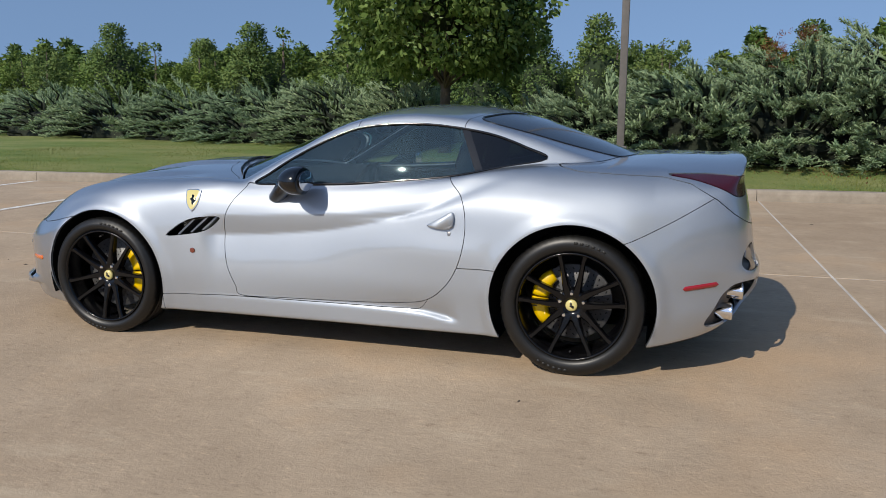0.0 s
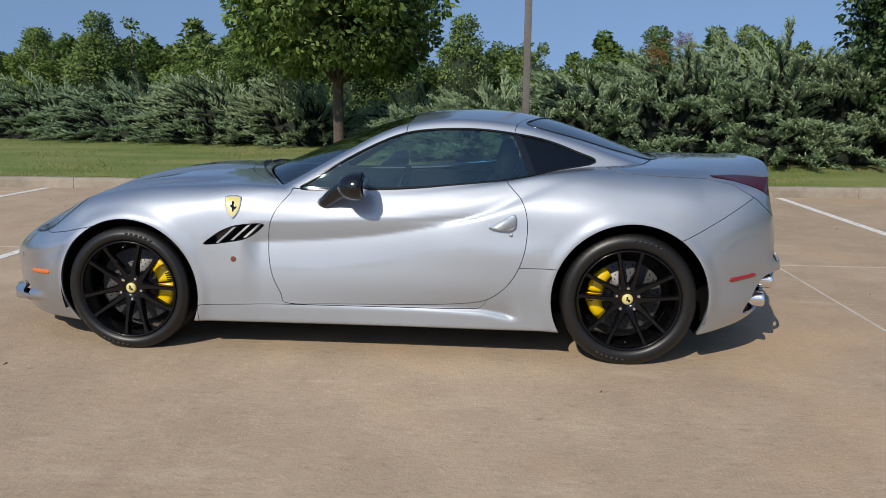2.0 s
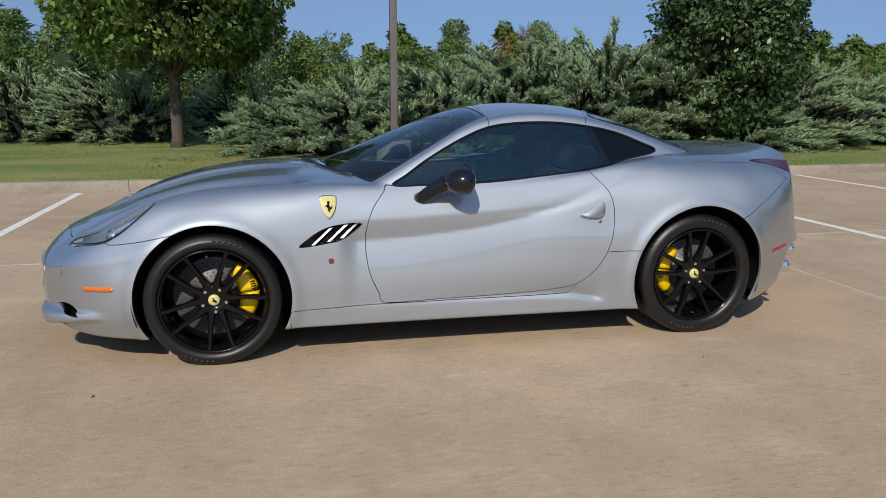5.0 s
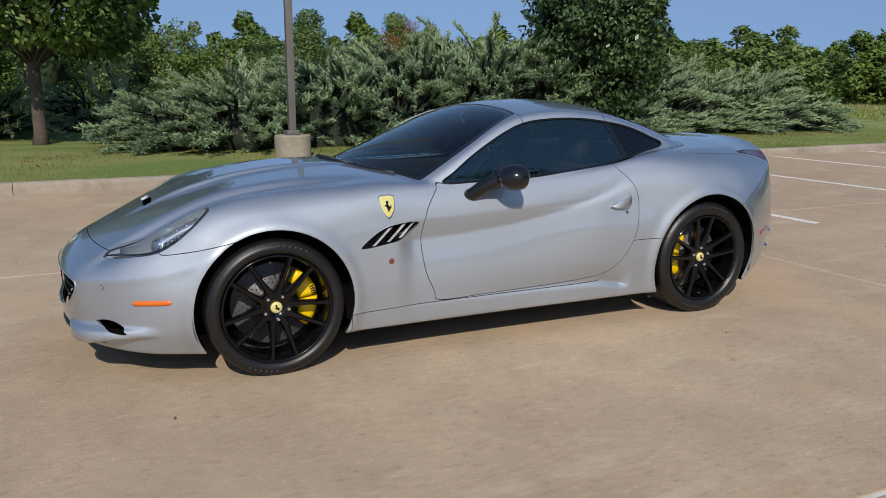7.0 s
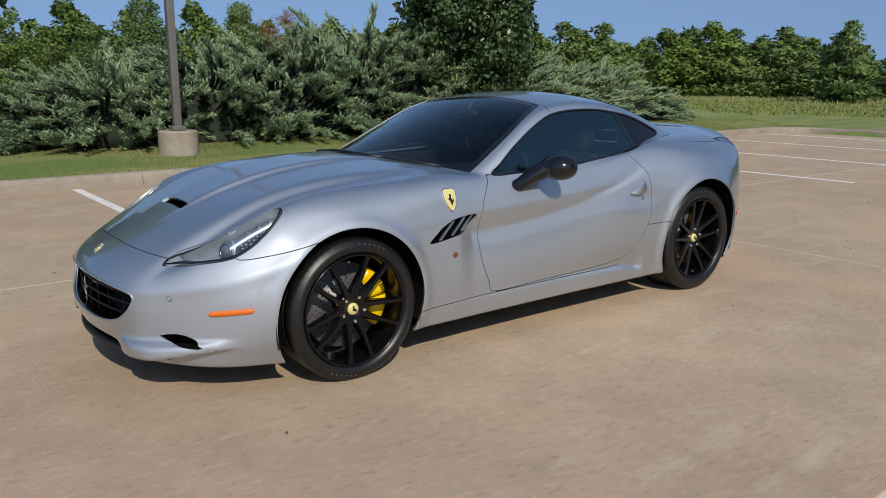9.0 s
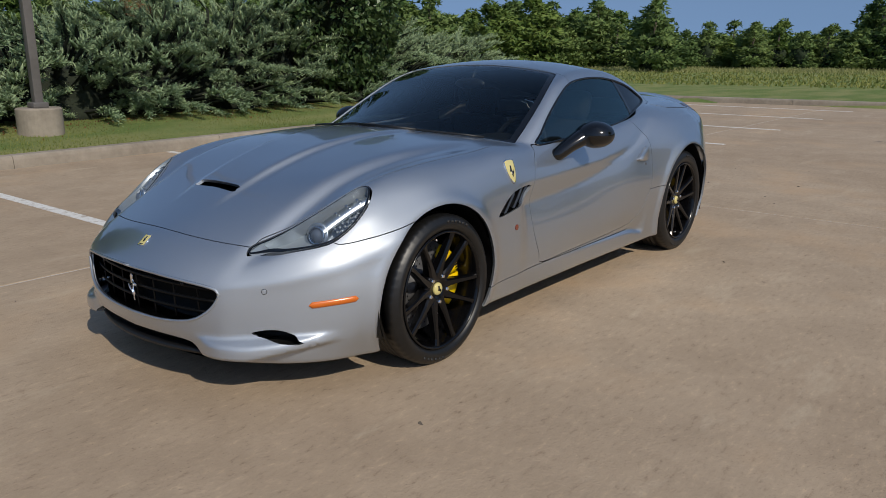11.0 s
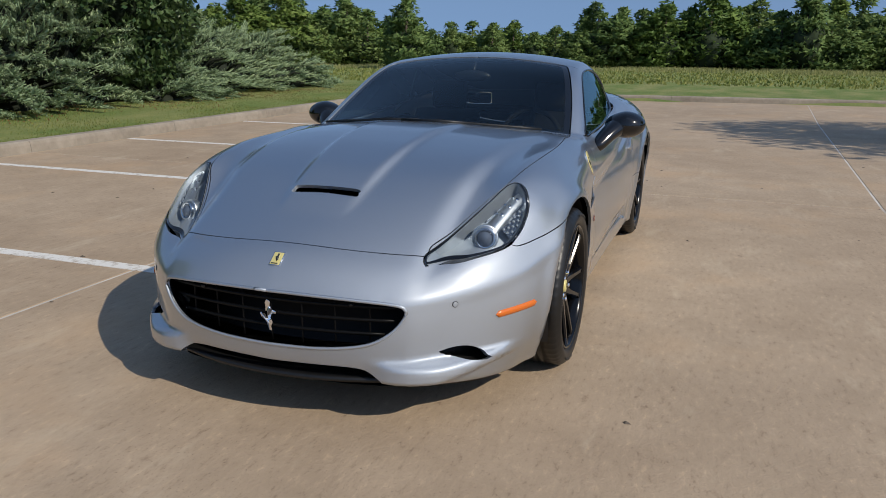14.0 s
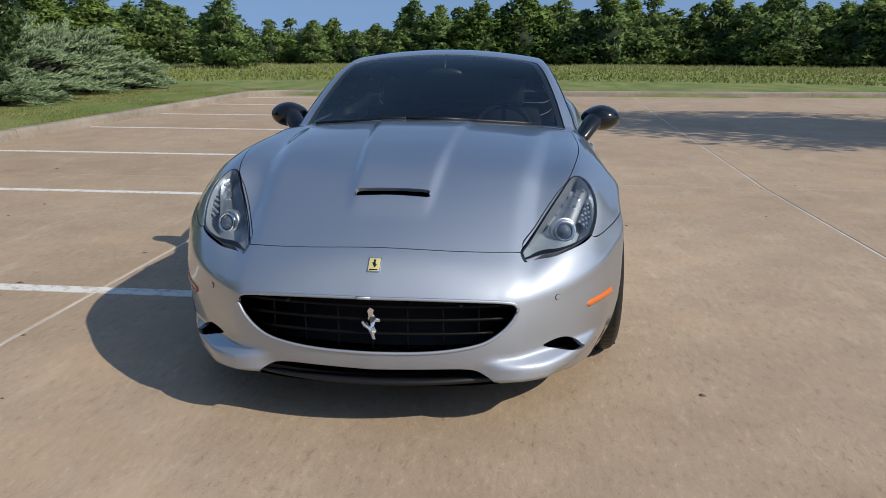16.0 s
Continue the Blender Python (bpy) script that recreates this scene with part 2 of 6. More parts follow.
def grained(name, dark, light, scale, rough=0.8, bumpy=0.3, deep=0.01, big=0.0, kind="Object", metal=0.0):
    """A material whose colour wanders between two, at two scales, with relief."""
    m = material(name, light, rough, metal)
    v = coords(m, kind=kind)
    fine, coarse = noise_tex(m, v, scale, 6, 0.65), noise_tex(m, v, big or scale / 9, 3)
    c1 = ramp(m, fine, ((0.3, dark), (0.7, light)))
    c2 = ramp(m, coarse, ((0.3, tuple(0.8 * q for q in dark)), (0.7, light)))
    wire(m, mix(m, 0.5, c1, c2), bsdf(m).inputs["Base Color"])
    if bumpy:
        bump(m, fine, bumpy, deep)
    return m


def flake_lobe(m, b, low, high, rough):
    """One layer of metal flakes under the clear coat."""
    v = coords(m)
    flake = node(m, "ShaderNodeTexVoronoi", Scale=1400.0)
    wire(m, v, flake.inputs["Vector"])
    wire(m, ramp(m, flake.outputs["Color"], ((0.0, low), (1.0, high))), b.inputs["Base Color"])
    film = ramp(m, noise_tex(m, v, 3.0, 5), ((0.3, (rough - 0.03,) * 3), (0.8, (rough + 0.03,) * 3)))
    wire(m, film, b.inputs["Roughness"])
    b.inputs["Metallic"].default_value = 1.0
    b.inputs["Coat Weight"].default_value = 1.0
    b.inputs["Coat IOR"].default_value = 1.72
    b.inputs["Coat Roughness"].default_value = 0.02


# silver paint: flakes that lie nearly flat and flakes that lie askew, under one clear coat
paint = material("silver_paint", (0.7, 0.72, 0.74), 0.5, 1.0, 1.0)
askew = paint.node_tree.nodes.new("ShaderNodeBsdfPrincipled")
both_lobes = paint.node_tree.nodes.new("ShaderNodeMixShader")
flake_lobe(paint, bsdf(paint), (0.42, 0.455, 0.50), (0.495, 0.53, 0.575), 0.37)
flake_lobe(paint, askew, (0.42, 0.455, 0.50), (0.495, 0.53, 0.575), 0.76)
# the gloss of the flat flakes takes over at a slant
slant_view = paint.node_tree.nodes.new("ShaderNodeLayerWeight")
wire(paint, ramp(paint, slant_view.outputs["Facing"], ((0.15, (0.88, 0.88, 0.88)), (0.60, (0.12, 0.12, 0.12)))), both_lobes.inputs[0])
wire(paint, bsdf(paint).outputs[0], both_lobes.inputs[1])
wire(paint, askew.outputs[0], both_lobes.inputs[2])
wire(paint, both_lobes.outputs[0], paint.node_tree.nodes["Material Output"].inputs["Surface"])

gloss_black = material("gloss_black", (0.004, 0.004, 0.0045), 0.14, 0.0, 0.3)
satin_black = grained("satin_black", (0.004, 0.004, 0.004), (0.008, 0.008, 0.0085), 90, 0.45, 0.1, 0.002)
wheel_black = material("wheel_black", (0.003, 0.003, 0.0036), 0.18, 0.0, 0.12, spec=0.3)
rubber = grained("rubber", (0.006, 0.006, 0.006), (0.012, 0.012, 0.012), 60, 0.72, 0.25, 0.002)
tyre_side = grained("tyre_sidewall", (0.004, 0.004, 0.004), (0.009, 0.0088, 0.0085), 25, 0.42, 0.15, 0.002)
chrome = material("chrome", (0.80, 0.80, 0.81), 0.07, 1.0)
dull_metal = grained("dull_metal", (0.25, 0.24, 0.23), (0.42, 0.41, 0.40), 40, 0.35, 0.1, 0.002, metal=1.0)
disc_grey = grained("ceramic_disc", (0.05, 0.05, 0.052), (0.095, 0.095, 0.098), 160, 0.42, 0.15, 0.001)
caliper_yellow = material("caliper_yellow", (0.80, 0.52, 0.0), 0.28, 0.0, 0.5)
badge_yellow = material("badge_yellow", (0.60, 0.52, 0.20), 0.3, 0.0, 0.6)
amber = material("amber_lens", (0.62, 0.14, 0.012), 0.2, 0.0, 0.5)
indicator_brown = material("indicator_lens", (0.16, 0.035, 0.018), 0.15, 0.0, 0.8)
red_lens = material("red_lens", (0.30, 0.006, 0.012), 0.12, 0.0, 0.8)
dark_red_lens = material("dark_red_lens", (0.04, 0.002, 0.006), 0.2, 0.0, 0.25)
leather = grained("black_leather", (0.005, 0.0048, 0.0048), (0.011, 0.0105, 0.010), 70, 0.75, 0.3, 0.003)
bsdf(leather).inputs["Specular IOR Level"].default_value = 0.15
slat_grey = grained("vent_slat_metal", (0.13, 0.13, 0.135), (0.22, 0.22, 0.225), 40, 0.4, 0.1, 0.002, metal=1.0)
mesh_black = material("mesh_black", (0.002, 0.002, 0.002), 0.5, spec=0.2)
diffuser_grey = grained("diffuser_plastic", (0.075, 0.068, 0.06), (0.13, 0.12, 0.11), 50, 0.5, 0.1, 0.002)
lamp_silver = material("lamp_silver", (0.74, 0.78, 0.82), 0.36, 1.0)
lamp_grey = material("lamp_grey", (0.36, 0.40, 0.45), 0.38, 0.5)


def glass_material(name, tint, dark, reflect=1.52, sheen=(1, 1, 1)):
    """A pane: clear with a tint, mirroring more at a slant."""
    m = bpy.data.materials.new(name)
    m.use_nodes = True
    nt = m.node_tree
    nt.nodes.remove(nt.nodes["Principled BSDF"])
    clear, gloss = nt.nodes.new("ShaderNodeBsdfTransparent"), nt.nodes.new("ShaderNodeBsdfGlossy")
    clear.inputs[0].default_value = (*(q * dark for q in tint), 1)
    gloss.inputs["Roughness"].default_value = 0.015
    gloss.inputs["Color"].default_value = (*sheen, 1)
    fr = nt.nodes.new("ShaderNodeFresnel")
    fr.inputs["IOR"].default_value = reflect
    mx = nt.nodes.new("ShaderNodeMixShader")
    nt.links.new(fr.outputs[0], mx.inputs[0])
    nt.links.new(clear.outputs[0], mx.inputs[1])
    nt.links.new(gloss.outputs[0], mx.inputs[2])
    nt.links.new(mx.outputs[0], nt.nodes["Material Output"].inputs["Surface"])
    return m


screen_glass = glass_material("screen_glass", (0.66, 0.80, 0.82), 0.86, 1.42, (0.85, 0.95, 1.0))
tinted_glass = glass_material("tinted_glass", (0.68, 0.82, 0.84), 0.94, 1.9, (0.68, 0.95, 1.0))
dark_glass = glass_material("dark_glass", (0.2, 0.22, 0.24), 0.25)
lens_glass = glass_material("lens_glass", (0.86, 0.90, 0.92), 0.95)

# ---------------------------------------------------------------- the car: its shape
# x runs from nose to tail, y from its left to its right side, z up from the ground.
FRONT_AXLE, REAR_AXLE = -1.335, 1.335
SIDE = Sheet(-2.4, 2.4, 0.0, 1.2, 0.005, levels((
    (0.12, ((-2.2, 0.50), (-2.0, 0.70), (-1.6, 0.82), (-1.3, 0.845), (-0.9, 0.86), (0.1, 0.868), (0.9, 0.878), (1.4, 0.89), (1.7, 0.885), (1.95, 0.79), (2.25, 0.55))),
    (0.28, ((-2.2, 0.52), (-2.0, 0.725), (-1.8, 0.845), (-1.6, 0.882), (-1.3, 0.90), (-0.9, 0.887), (-0.45, 0.885), (0.1, 0.882), (0.8, 0.895), (1.3, 0.93), (1.66, 0.915), (1.9, 0.83), (2.25, 0.58))),
    (0.42, ((-2.2, 0.54), (-1.966, 0.755), (-1.812, 0.858), (-1.6, 0.905), (-1.3, 0.925), (-0.9, 0.90), (-0.45, 0.893), (0.1, 0.895), (0.8, 0.915), (1.3, 0.95), (1.66, 0.93), (1.9, 0.83), (2.0, 0.765), (2.25, 0.61))),
    (0.56, ((-2.2, 0.52), (-1.97, 0.735), (-1.8, 0.835), (-1.6, 0.91), (-1.3, 0.935), (-0.9, 0.90), (-0.45, 0.885), (0.1, 0.89), (0.8, 0.92), (1.3, 0.957), (1.66, 0.935), (1.9, 0.842), (2.0, 0.785), (2.25, 0.63))),
    (0.68, ((-2.2, 0.48), (-1.95, 0.64), (-1.8, 0.755), (-1.6, 0.87), (-1.3, 0.92), (-0.9, 0.89), (-0.45, 0.873), (0.1, 0.878), (0.72, 0.895), (1.25, 0.952), (1.56, 0.945), (1.8, 0.88), (2.0, 0.79), (2.25, 0.64))),
    (0.78, ((-2.2, 0.45), (-1.8, 0.69), (-1.6, 0.79), (-1.3, 0.875), (-0.9, 0.868), (-0.6, 0.852), (-0.2, 0.845), (0.3, 0.85), (0.78, 0.885), (1.25, 0.935), (1.56, 0.922), (1.8, 0.86), (2.0, 0.778), (2.25, 0.63))),
    (0.87, ((-2.2, 0.40), (-1.8, 0.63), (-1.5, 0.72), (-1.2, 0.79), (-0.8, 0.815), (-0.45, 0.79), (0.1, 0.80), (0.5, 0.815), (0.85, 0.855), (1.25, 0.895), (1.56, 0.88), (1.8, 0.825), (1.96, 0.775), (2.25, 0.62))),
    (0.95, ((-2.2, 0.35), (-1.5, 0.62), (-0.8, 0.72), (-0.45, 0.735), (0.1, 0.75), (0.6, 0.765), (0.9, 0.80), (1.2, 0.825), (1.5, 0.82), (1.8, 0.765), (2.0, 0.70), (2.25, 0.60))),
    (1.05, ((-2.2, 0.30), (-0.8, 0.55), (0.1, 0.65), (0.7, 0.70), (1.15, 0.70), (1.5, 0.68), (1.8, 0.62), (2.25, 0.50))),
)), 0.035, 0.025)
TOP_MID = ((-2.42, 0.40), (-2.32, 0.50), (-2.206, 0.592), (-2.13, 0.632), (-1.97, 0.705), (-1.82, 0.768), (-1.62, 0.838), (-1.36, 0.905), (-1.04, 0.945), (-0.8, 0.952), (-0.4, 0.95), (0.6, 0.95), (1.1, 1.0), (1.5, 1.035), (1.8, 1.047), (2.06, 1.042), (2.2, 1.03), (2.4, 1.0))
TOP_EDGE = ((-2.42, 0.20), (-2.2, 0.40), (-2.06, 0.525), (-1.9, 0.645), (-1.75, 0.745), (-1.62, 0.822), (-1.42, 0.875), (-1.2, 0.896), (-0.8, 0.902), (-0.45, 0.888), (0.1, 0.894), (0.48, 0.92), (0.71, 0.947), (0.95, 0.99), (1.15, 1.01), (1.4, 1.003), (1.75, 0.968), (1.95, 0.912), (2.1, 0.875), (2.4, 0.82))


def top_fill(x, y):
    mid, edge = keyed(x[:, 0], TOP_MID)[:, None], keyed(x[:, 0], TOP_EDGE)[:, None]
    power = np.clip(2.0 + 1.2 * (x - 0.5), 2.0, 3.2)
    return mid + (edge - mid) * (np.maximum(y, 0) / 0.75) ** power


TOP = Sheet(-2.5, 2.5, 0.0, 1.05, 0.005, top_fill, 0.03, 0.0)
NOSE_PLAN = ((0.0, -2.30), (0.2, -2.288), (0.35, -2.262), (0.5, -2.205), (0.62, -2.12), (0.754, -1.985), (0.86, -1.82), (1.0, -1.55))
NOSE_RISE = ((0.05, 0.16), (0.12, 0.075), (0.19, 0.03), (0.27, 0.005), (0.36, -0.002), (0.45, 0.0), (0.52, 0.022), (0.6, 0.075), (0.75, 0.2), (1.2, 0.6))
NOSE = Sheet(0.0, 1.05, 0.0, 1.2, 0.005, lambda y, z: keyed(y[:, 0], NOSE_PLAN)[:, None] + keyed(z[0], NOSE_RISE)[None], 0.03, 0.02)
TAIL_PLAN = ((0.0, 2.212), (0.3, 2.207), (0.45, 2.192), (0.58, 2.165), (0.68, 2.125), (0.76, 2.055), (0.82, 1.97), (1.0, 1.65))
TAIL_RISE = ((0.05, -0.2), (0.2, -0.12), (0.3, -0.055), (0.42, 0.018), (0.5, 0.03), (0.56, 0.0), (0.63, -0.012), (0.75, -0.03), (0.85, -0.055), (0.95, -0.075), (1.0, -0.07), (1.2, -0.07))
TAIL = Sheet(0.0, 1.05, 0.0, 1.2, 0.005, lambda y, z: keyed(y[:, 0], TAIL_PLAN)[:, None] + keyed(z[0], TAIL_RISE)[None], 0.03, 0.015)
BOTTOM = ((-2.4, 0.16), (-2.15, 0.15), (-1.9, 0.135), (-1.6, 0.125), (-0.95, 0.155), (0.95, 0.157), (1.66, 0.165), (1.9, 0.20), (2.1, 0.255), (2.3, 0.30))
GROOVE = ((-2.4, 0.70), (-0.6, 0.718), (-0.2, 0.724), (0.2, 0.732), (0.42, 0.745), (0.6, 0.79), (0.8, 0.88), (1.05, 0.985), (1.3, 1.06), (2.4, 1.2))
GROOVE_DEPTH = ((-2.4, 0.0), (0.1, 0.0), (0.5, 0.009), (0.8, 0.010), (1.0, 0.005), (1.2, 0.0), (2.4, 0.0))
BAND_TOP = ((-2.4, 0.70), (-0.53, 0.716), (-0.06, 0.738), (0.29, 0.754), (0.49, 0.772), (0.65, 0.822), (2.4, 1.2))
BAND_LOW = ((-2.4, 0.59), (-0.53, 0.609), (-0.06, 0.643), (0.29, 0.702), (0.49, 0.752), (0.65, 0.802), (2.4, 1.18))
BAND_DEPTH = ((-2.4, 0.0), (-0.72, 0.0), (-0.60, 0.036), (-0.52, 0.037), (-0.05, 0.036), (0.29, 0.022), (0.49, 0.006), (0.62, 0.0), (2.4, 0.0))
SILL_LINE = ((-2.4, 0.26), (-0.9, 0.268), (-0.45, 0.266), (0.2, 0.266), (0.55, 0.26), (0.79, 0.225), (2.4, 0.2))
SILL_DEPTH = ((-2.4, 0.0), (-0.95, 0.0), (-0.5, 0.004), (0.1, 0.014), (0.5, 0.026), (0.7, 0.032), (0.79, 0.0), (2.4, 0.0))
FLARE = 0.012


def soft(u, w=0.008):
    """u above nought, nought below, with a rounded corner."""
    return w * np.logaddexp(0, u / w)


def body_side(x, z):
    """Half the body's width at a place along it and a height."""
    s = SIDE(x, z)
    dz = z - keyed(x, GROOVE)
    w = np.where(dz > 0, 0.042, 0.016) + 0.02 * np.clip((x - 0.5) / 0.5, 0, 1)
    s = s - keyed(x, GROOVE_DEPTH) * np.exp(-((dz / w) ** 2))
    # the undercut band along the door, widest at the front
    top, low = keyed(x, BAND_TOP), keyed(x, BAND_LOW)
    s = s - keyed(x, BAND_DEPTH) * (soft(top - z, 0.003) - soft(low - z, 0.003)) / np.maximum(top - low, 0.02) * np.exp(-soft(low - z, 0.003) / 0.22)
    # the hollow above the sill, which runs out in a point behind the door
    dz = z - keyed(x, SILL_LINE)
    s = s - keyed(x, SILL_DEPTH) * np.exp(-np.maximum(dz, 0) / 0.06) / (1 + np.exp(-dz / 0.006))
    # rolled lips of the wheel arches
    for cx, cz, r in ((FRONT_AXLE, 0.335, 0.40), (REAR_AXLE, 0.35, 0.41)):
        s = s + FLARE * np.exp(-(((np.hypot(x - cx, z - cz) - r) / 0.035) ** 2)) * (z > 0.1)
    return s


HOOD_CREASE = ((-2.4, 0.10), (-1.83, 0.155), (-1.5, 0.178), (-1.1, 0.205), (-0.7, 0.235), (2.4, 0.24))
HOOD_AMOUNT = ((-2.4, 0.0), (-2.0, 0.0), (-1.86, 0.022), (-1.6, 0.046), (-1.2, 0.040), (-0.85, 0.020), (-0.6, 0.0), (2.4, 0.0))

VALLEY = ((-2.4, 0.54), (-2.1, 0.545), (-1.85, 0.555), (-1.5, 0.59), (-1.1, 0.625), (-0.7, 0.65), (2.4, 0.65))
VALLEY_DEPTH = ((-2.4, 0.0), (-2.22, 0.006), (-2.08, 0.020), (-1.85, 0.032), (-1.4, 0.032), (-1.0, 0.020), (-0.7, 0.0), (2.4, 0.0))


def body_top(x, y):
    h = TOP(x, y)
    d = y - keyed(x, HOOD_CREASE)
    h = h + keyed(x, HOOD_AMOUNT) / (1 + np.exp(np.clip(d / 0.008, -60, 60))) * (1 - 0.55 * np.exp(-((y / 0.5) ** 2)))
    # valley between the bonnet and the wing: a steep fall off the bonnet, then a gentle rise
    d = y - keyed(x, VALLEY)
    h = h - keyed(x, VALLEY_DEPTH) * np.exp(-((d / np.where(d < 0, 0.050, 0.11)) ** 2))
    # ducktail
    h = h + 0.012 * np.exp(-(((x - 2.13) / 0.06) ** 2))
    return h


FIN_OUT = ((0.0, -0.09), (0.28, -0.06), (0.38, -0.012), (0.45, 0.018), (0.52, 0.038), (0.60, 0.048), (0.68, 0.034), (0.755, 0.0), (0.84, -0.05), (1.1, -0.1))

NOSE_CREST = ((-2.4, 0.478), (-2.2, 0.482), (-2.05, 0.497), (-1.9, 0.525), (-1.75, 0.565), (-1.6, 0.62), (2.4, 0.62))


def body_field(x, y, z):
    y = abs(y)
    s = y - body_side(x, z)
    h = (z - body_top(x, y)) * 0.95
    f = (NOSE(y, z) - x) * 0.85
    r = (x - TAIL(y, z)) * 0.85
    k = 0.03 + 0.05 * np.clip((-0.6 - x) / 0.3, 0, 1) + 0.07 * np.clip((x - 0.8) / 0.4, 0, 1) * np.clip((1.9 - x) / 0.2, 0, 1)
    d = smax(s, h, k)
    d = smax(d, f, 0.05)
    d = smax(d, r, 0.010 + 0.03 * np.clip((0.98 - z) / 0.1, 0, 1))
    d = smax(d, keyed(x, BOTTOM) - z, 0.02)
    # the crest that runs from the grille's upper corner below the lamp to the wheel arch
    crest = (z - keyed(x, NOSE_CREST)) / 0.030
    d = d - 0.007 * np.exp(-(crest**2)) * np.clip((-1.55 - x) / 0.15, 0, 1) * np.clip((y - 0.42) / 0.12, 0, 1)
    # the shelf under each corner duct
    plan = NOSE(y, 0.36) - keyed(y, FIN_OUT)
    out = NOSE(y, 0.36) - x
    shelf = smax(smax(z - (0.262 - 0.42 * np.maximum(out, -0.05)), 0.186 + 0.25 * np.maximum(y - 0.6, 0) - z, 0.012), (plan - x) * 0.85, 0.016)
    shelf = smax(smax(smax(shelf, 0.30 - y, 0.06), (y - 0.80) * 0.7, 0.02), x + 1.8, 0.02)
    return -smax(-d, -shelf, 0.016)


CABIN_SIDE = ((-1.2, 0.72), (-0.9, 0.75), (-0.5, 0.778), (0.0, 0.79), (0.4, 0.788), (0.7, 0.775), (0.95, 0.75), (1.15, 0.715), (1.35, 0.66), (1.6, 0.56), (1.9, 0.42))
ROOF_MID = ((-1.3, 0.70), (-1.0, 0.83), (-0.8, 0.925), (-0.5, 1.05), (-0.2, 1.165), (0.0, 1.235), (0.14, 1.272), (0.3, 1.298), (0.47, 1.308), (0.7, 1.298), (1.0, 1.24), (1.3, 1.14), (1.55, 1.045), (1.75, 0.955), (2.0, 0.84))
ROOF_DROP = ((-1.3, 0.34), (-0.7, 0.31), (-0.5, 0.295), (-0.2, 0.23), (0.14, 0.14), (0.3, 0.145), (0.5, 0.16), (0.75, 0.19), (1.0, 0.22), (1.3, 0.24), (1.6, 0.24), (2.0, 0.24))
CABIN_S = Sheet(-1.4, 2.2, 0.6, 1.5, 0.005, lambda x, z: keyed(x[:, 0], CABIN_SIDE)[:, None] - 0.36 * (z - 0.87) - 0.32 * np.maximum(z - 0.87, 0) ** 2, 0.03)
CABIN_H = Sheet(-1.4, 2.2, 0.0, 1.05, 0.005, lambda x, y: keyed(x[:, 0], ROOF_MID)[:, None] - keyed(x[:, 0], ROOF_DROP)[:, None] * y**2, 0.035)
BELT = ((-1.4, 0.86), (-0.45, 0.872), (-0.12, 0.879), (0.18, 0.892), (0.48, 0.916), (0.71, 0.942), (0.95, 0.99), (1.15, 1.03), (1.5, 1.03), (2.2, 1.0))


def cabin_field(x, y, z):
    y = abs(y)
    d = smax(y - CABIN_S(x, z), (z - CABIN_H(x, y)) * 0.93, 0.035)
    d = np.maximum(d, keyed(x, BELT) - 0.05 - z)
    return np.maximum(np.maximum(d, -1.0 - x), x - 1.9)


def car_field(x, y, z):
    a, b = body_field(x, y, z), cabin_field(x, y, z)
    return -smax(-a, -b, 0.012)


# ---------------------------------------------------------------- the car: its panels
px, pz = (lambda p: p[:, 0]), (lambda p: p[:, 2])
py = lambda p: abs(p[:, 1])
GAP = 0.0018
car = tagged(new("sports_car"), "silver metallic two-door sports coupe with black wheels parked on concrete", "car")


def seam(shape, f, gap=GAP):
    """Cut a surface in two along f = 0, with a narrow gap between."""
    return split(shape, lambda p: f(p) + gap)[0], split(shape, lambda p: f(p) - gap)[1]


whole = skin(car_field, (-2.42, -1.03, 0.08), (2.40, 1.03, 1.36), 0.0145)


def arch(cx, cz, r):
    return lambda p: np.where(py(p) > 0.5, np.hypot(px(p) - cx, pz(p) - cz) - r, 1.0)


whole = split(whole, arch(FRONT_AXLE, 0.335, 0.386))[1]
whole = split(whole, arch(REAR_AXLE, 0.352, 0.400))[1]
under, whole = split(whole, lambda p: pz(p) - keyed(px(p), BOTTOM) - 0.006)

# --- glasshouse: cut in the side view and from above
DAYLIGHT = ((-0.40, 0.882), (-0.15, 0.887), (0.18, 0.899), (0.48, 0.923), (0.71, 0.949), (0.95, 0.996), (1.165, 1.038), (1.06, 1.092), (0.91, 1.147), (0.75, 1.180), (0.55, 1.203), (0.34, 1.203), (0.15, 1.180), (-0.02, 1.115), (-0.2, 1.02), (-0.33, 0.935))
side_glass_cut = outline_cut(DAYLIGHT, px, pz, 6)
def daylight(p):
    return np.where((py(p) > 0.52), side_glass_cut(p), 1.0)
side_glass, whole = seam(whole, daylight, 0.004)
WINDSCREEN = ((-0.83, 0.0), (-0.80, 0.3), (-0.68, 0.55), (-0.53, 0.705), (-0.49, 0.708), (-0.2, 0.655), (0.1, 0.572), (0.155, 0.52), (0.165, 0.3), (0.17, 0.0), (0.165, -0.3), (0.155, -0.52), (0.1, -0.572), (-0.2, -0.655), (-0.49, -0.708), (-0.53, -0.705), (-0.68, -0.55), (-0.80, -0.3))
screen_cut = outline_cut(WINDSCREEN, px, lambda p: p[:, 1], 4)
on_cabin = lambda p: cabin_field(*p.T) - body_field(*p.T)
windscreen, whole = seam(whole, lambda p: np.maximum(screen_cut(p), np.where(px(p) < -0.35, on_cabin(p) - 0.002, -1)), 0.003)
windscreen, screen_border = split(windscreen, lambda p: screen_cut(p) + 0.034 + 0.05 * np.clip((-0.50 - px(p)) / 0.2, 0, 1))
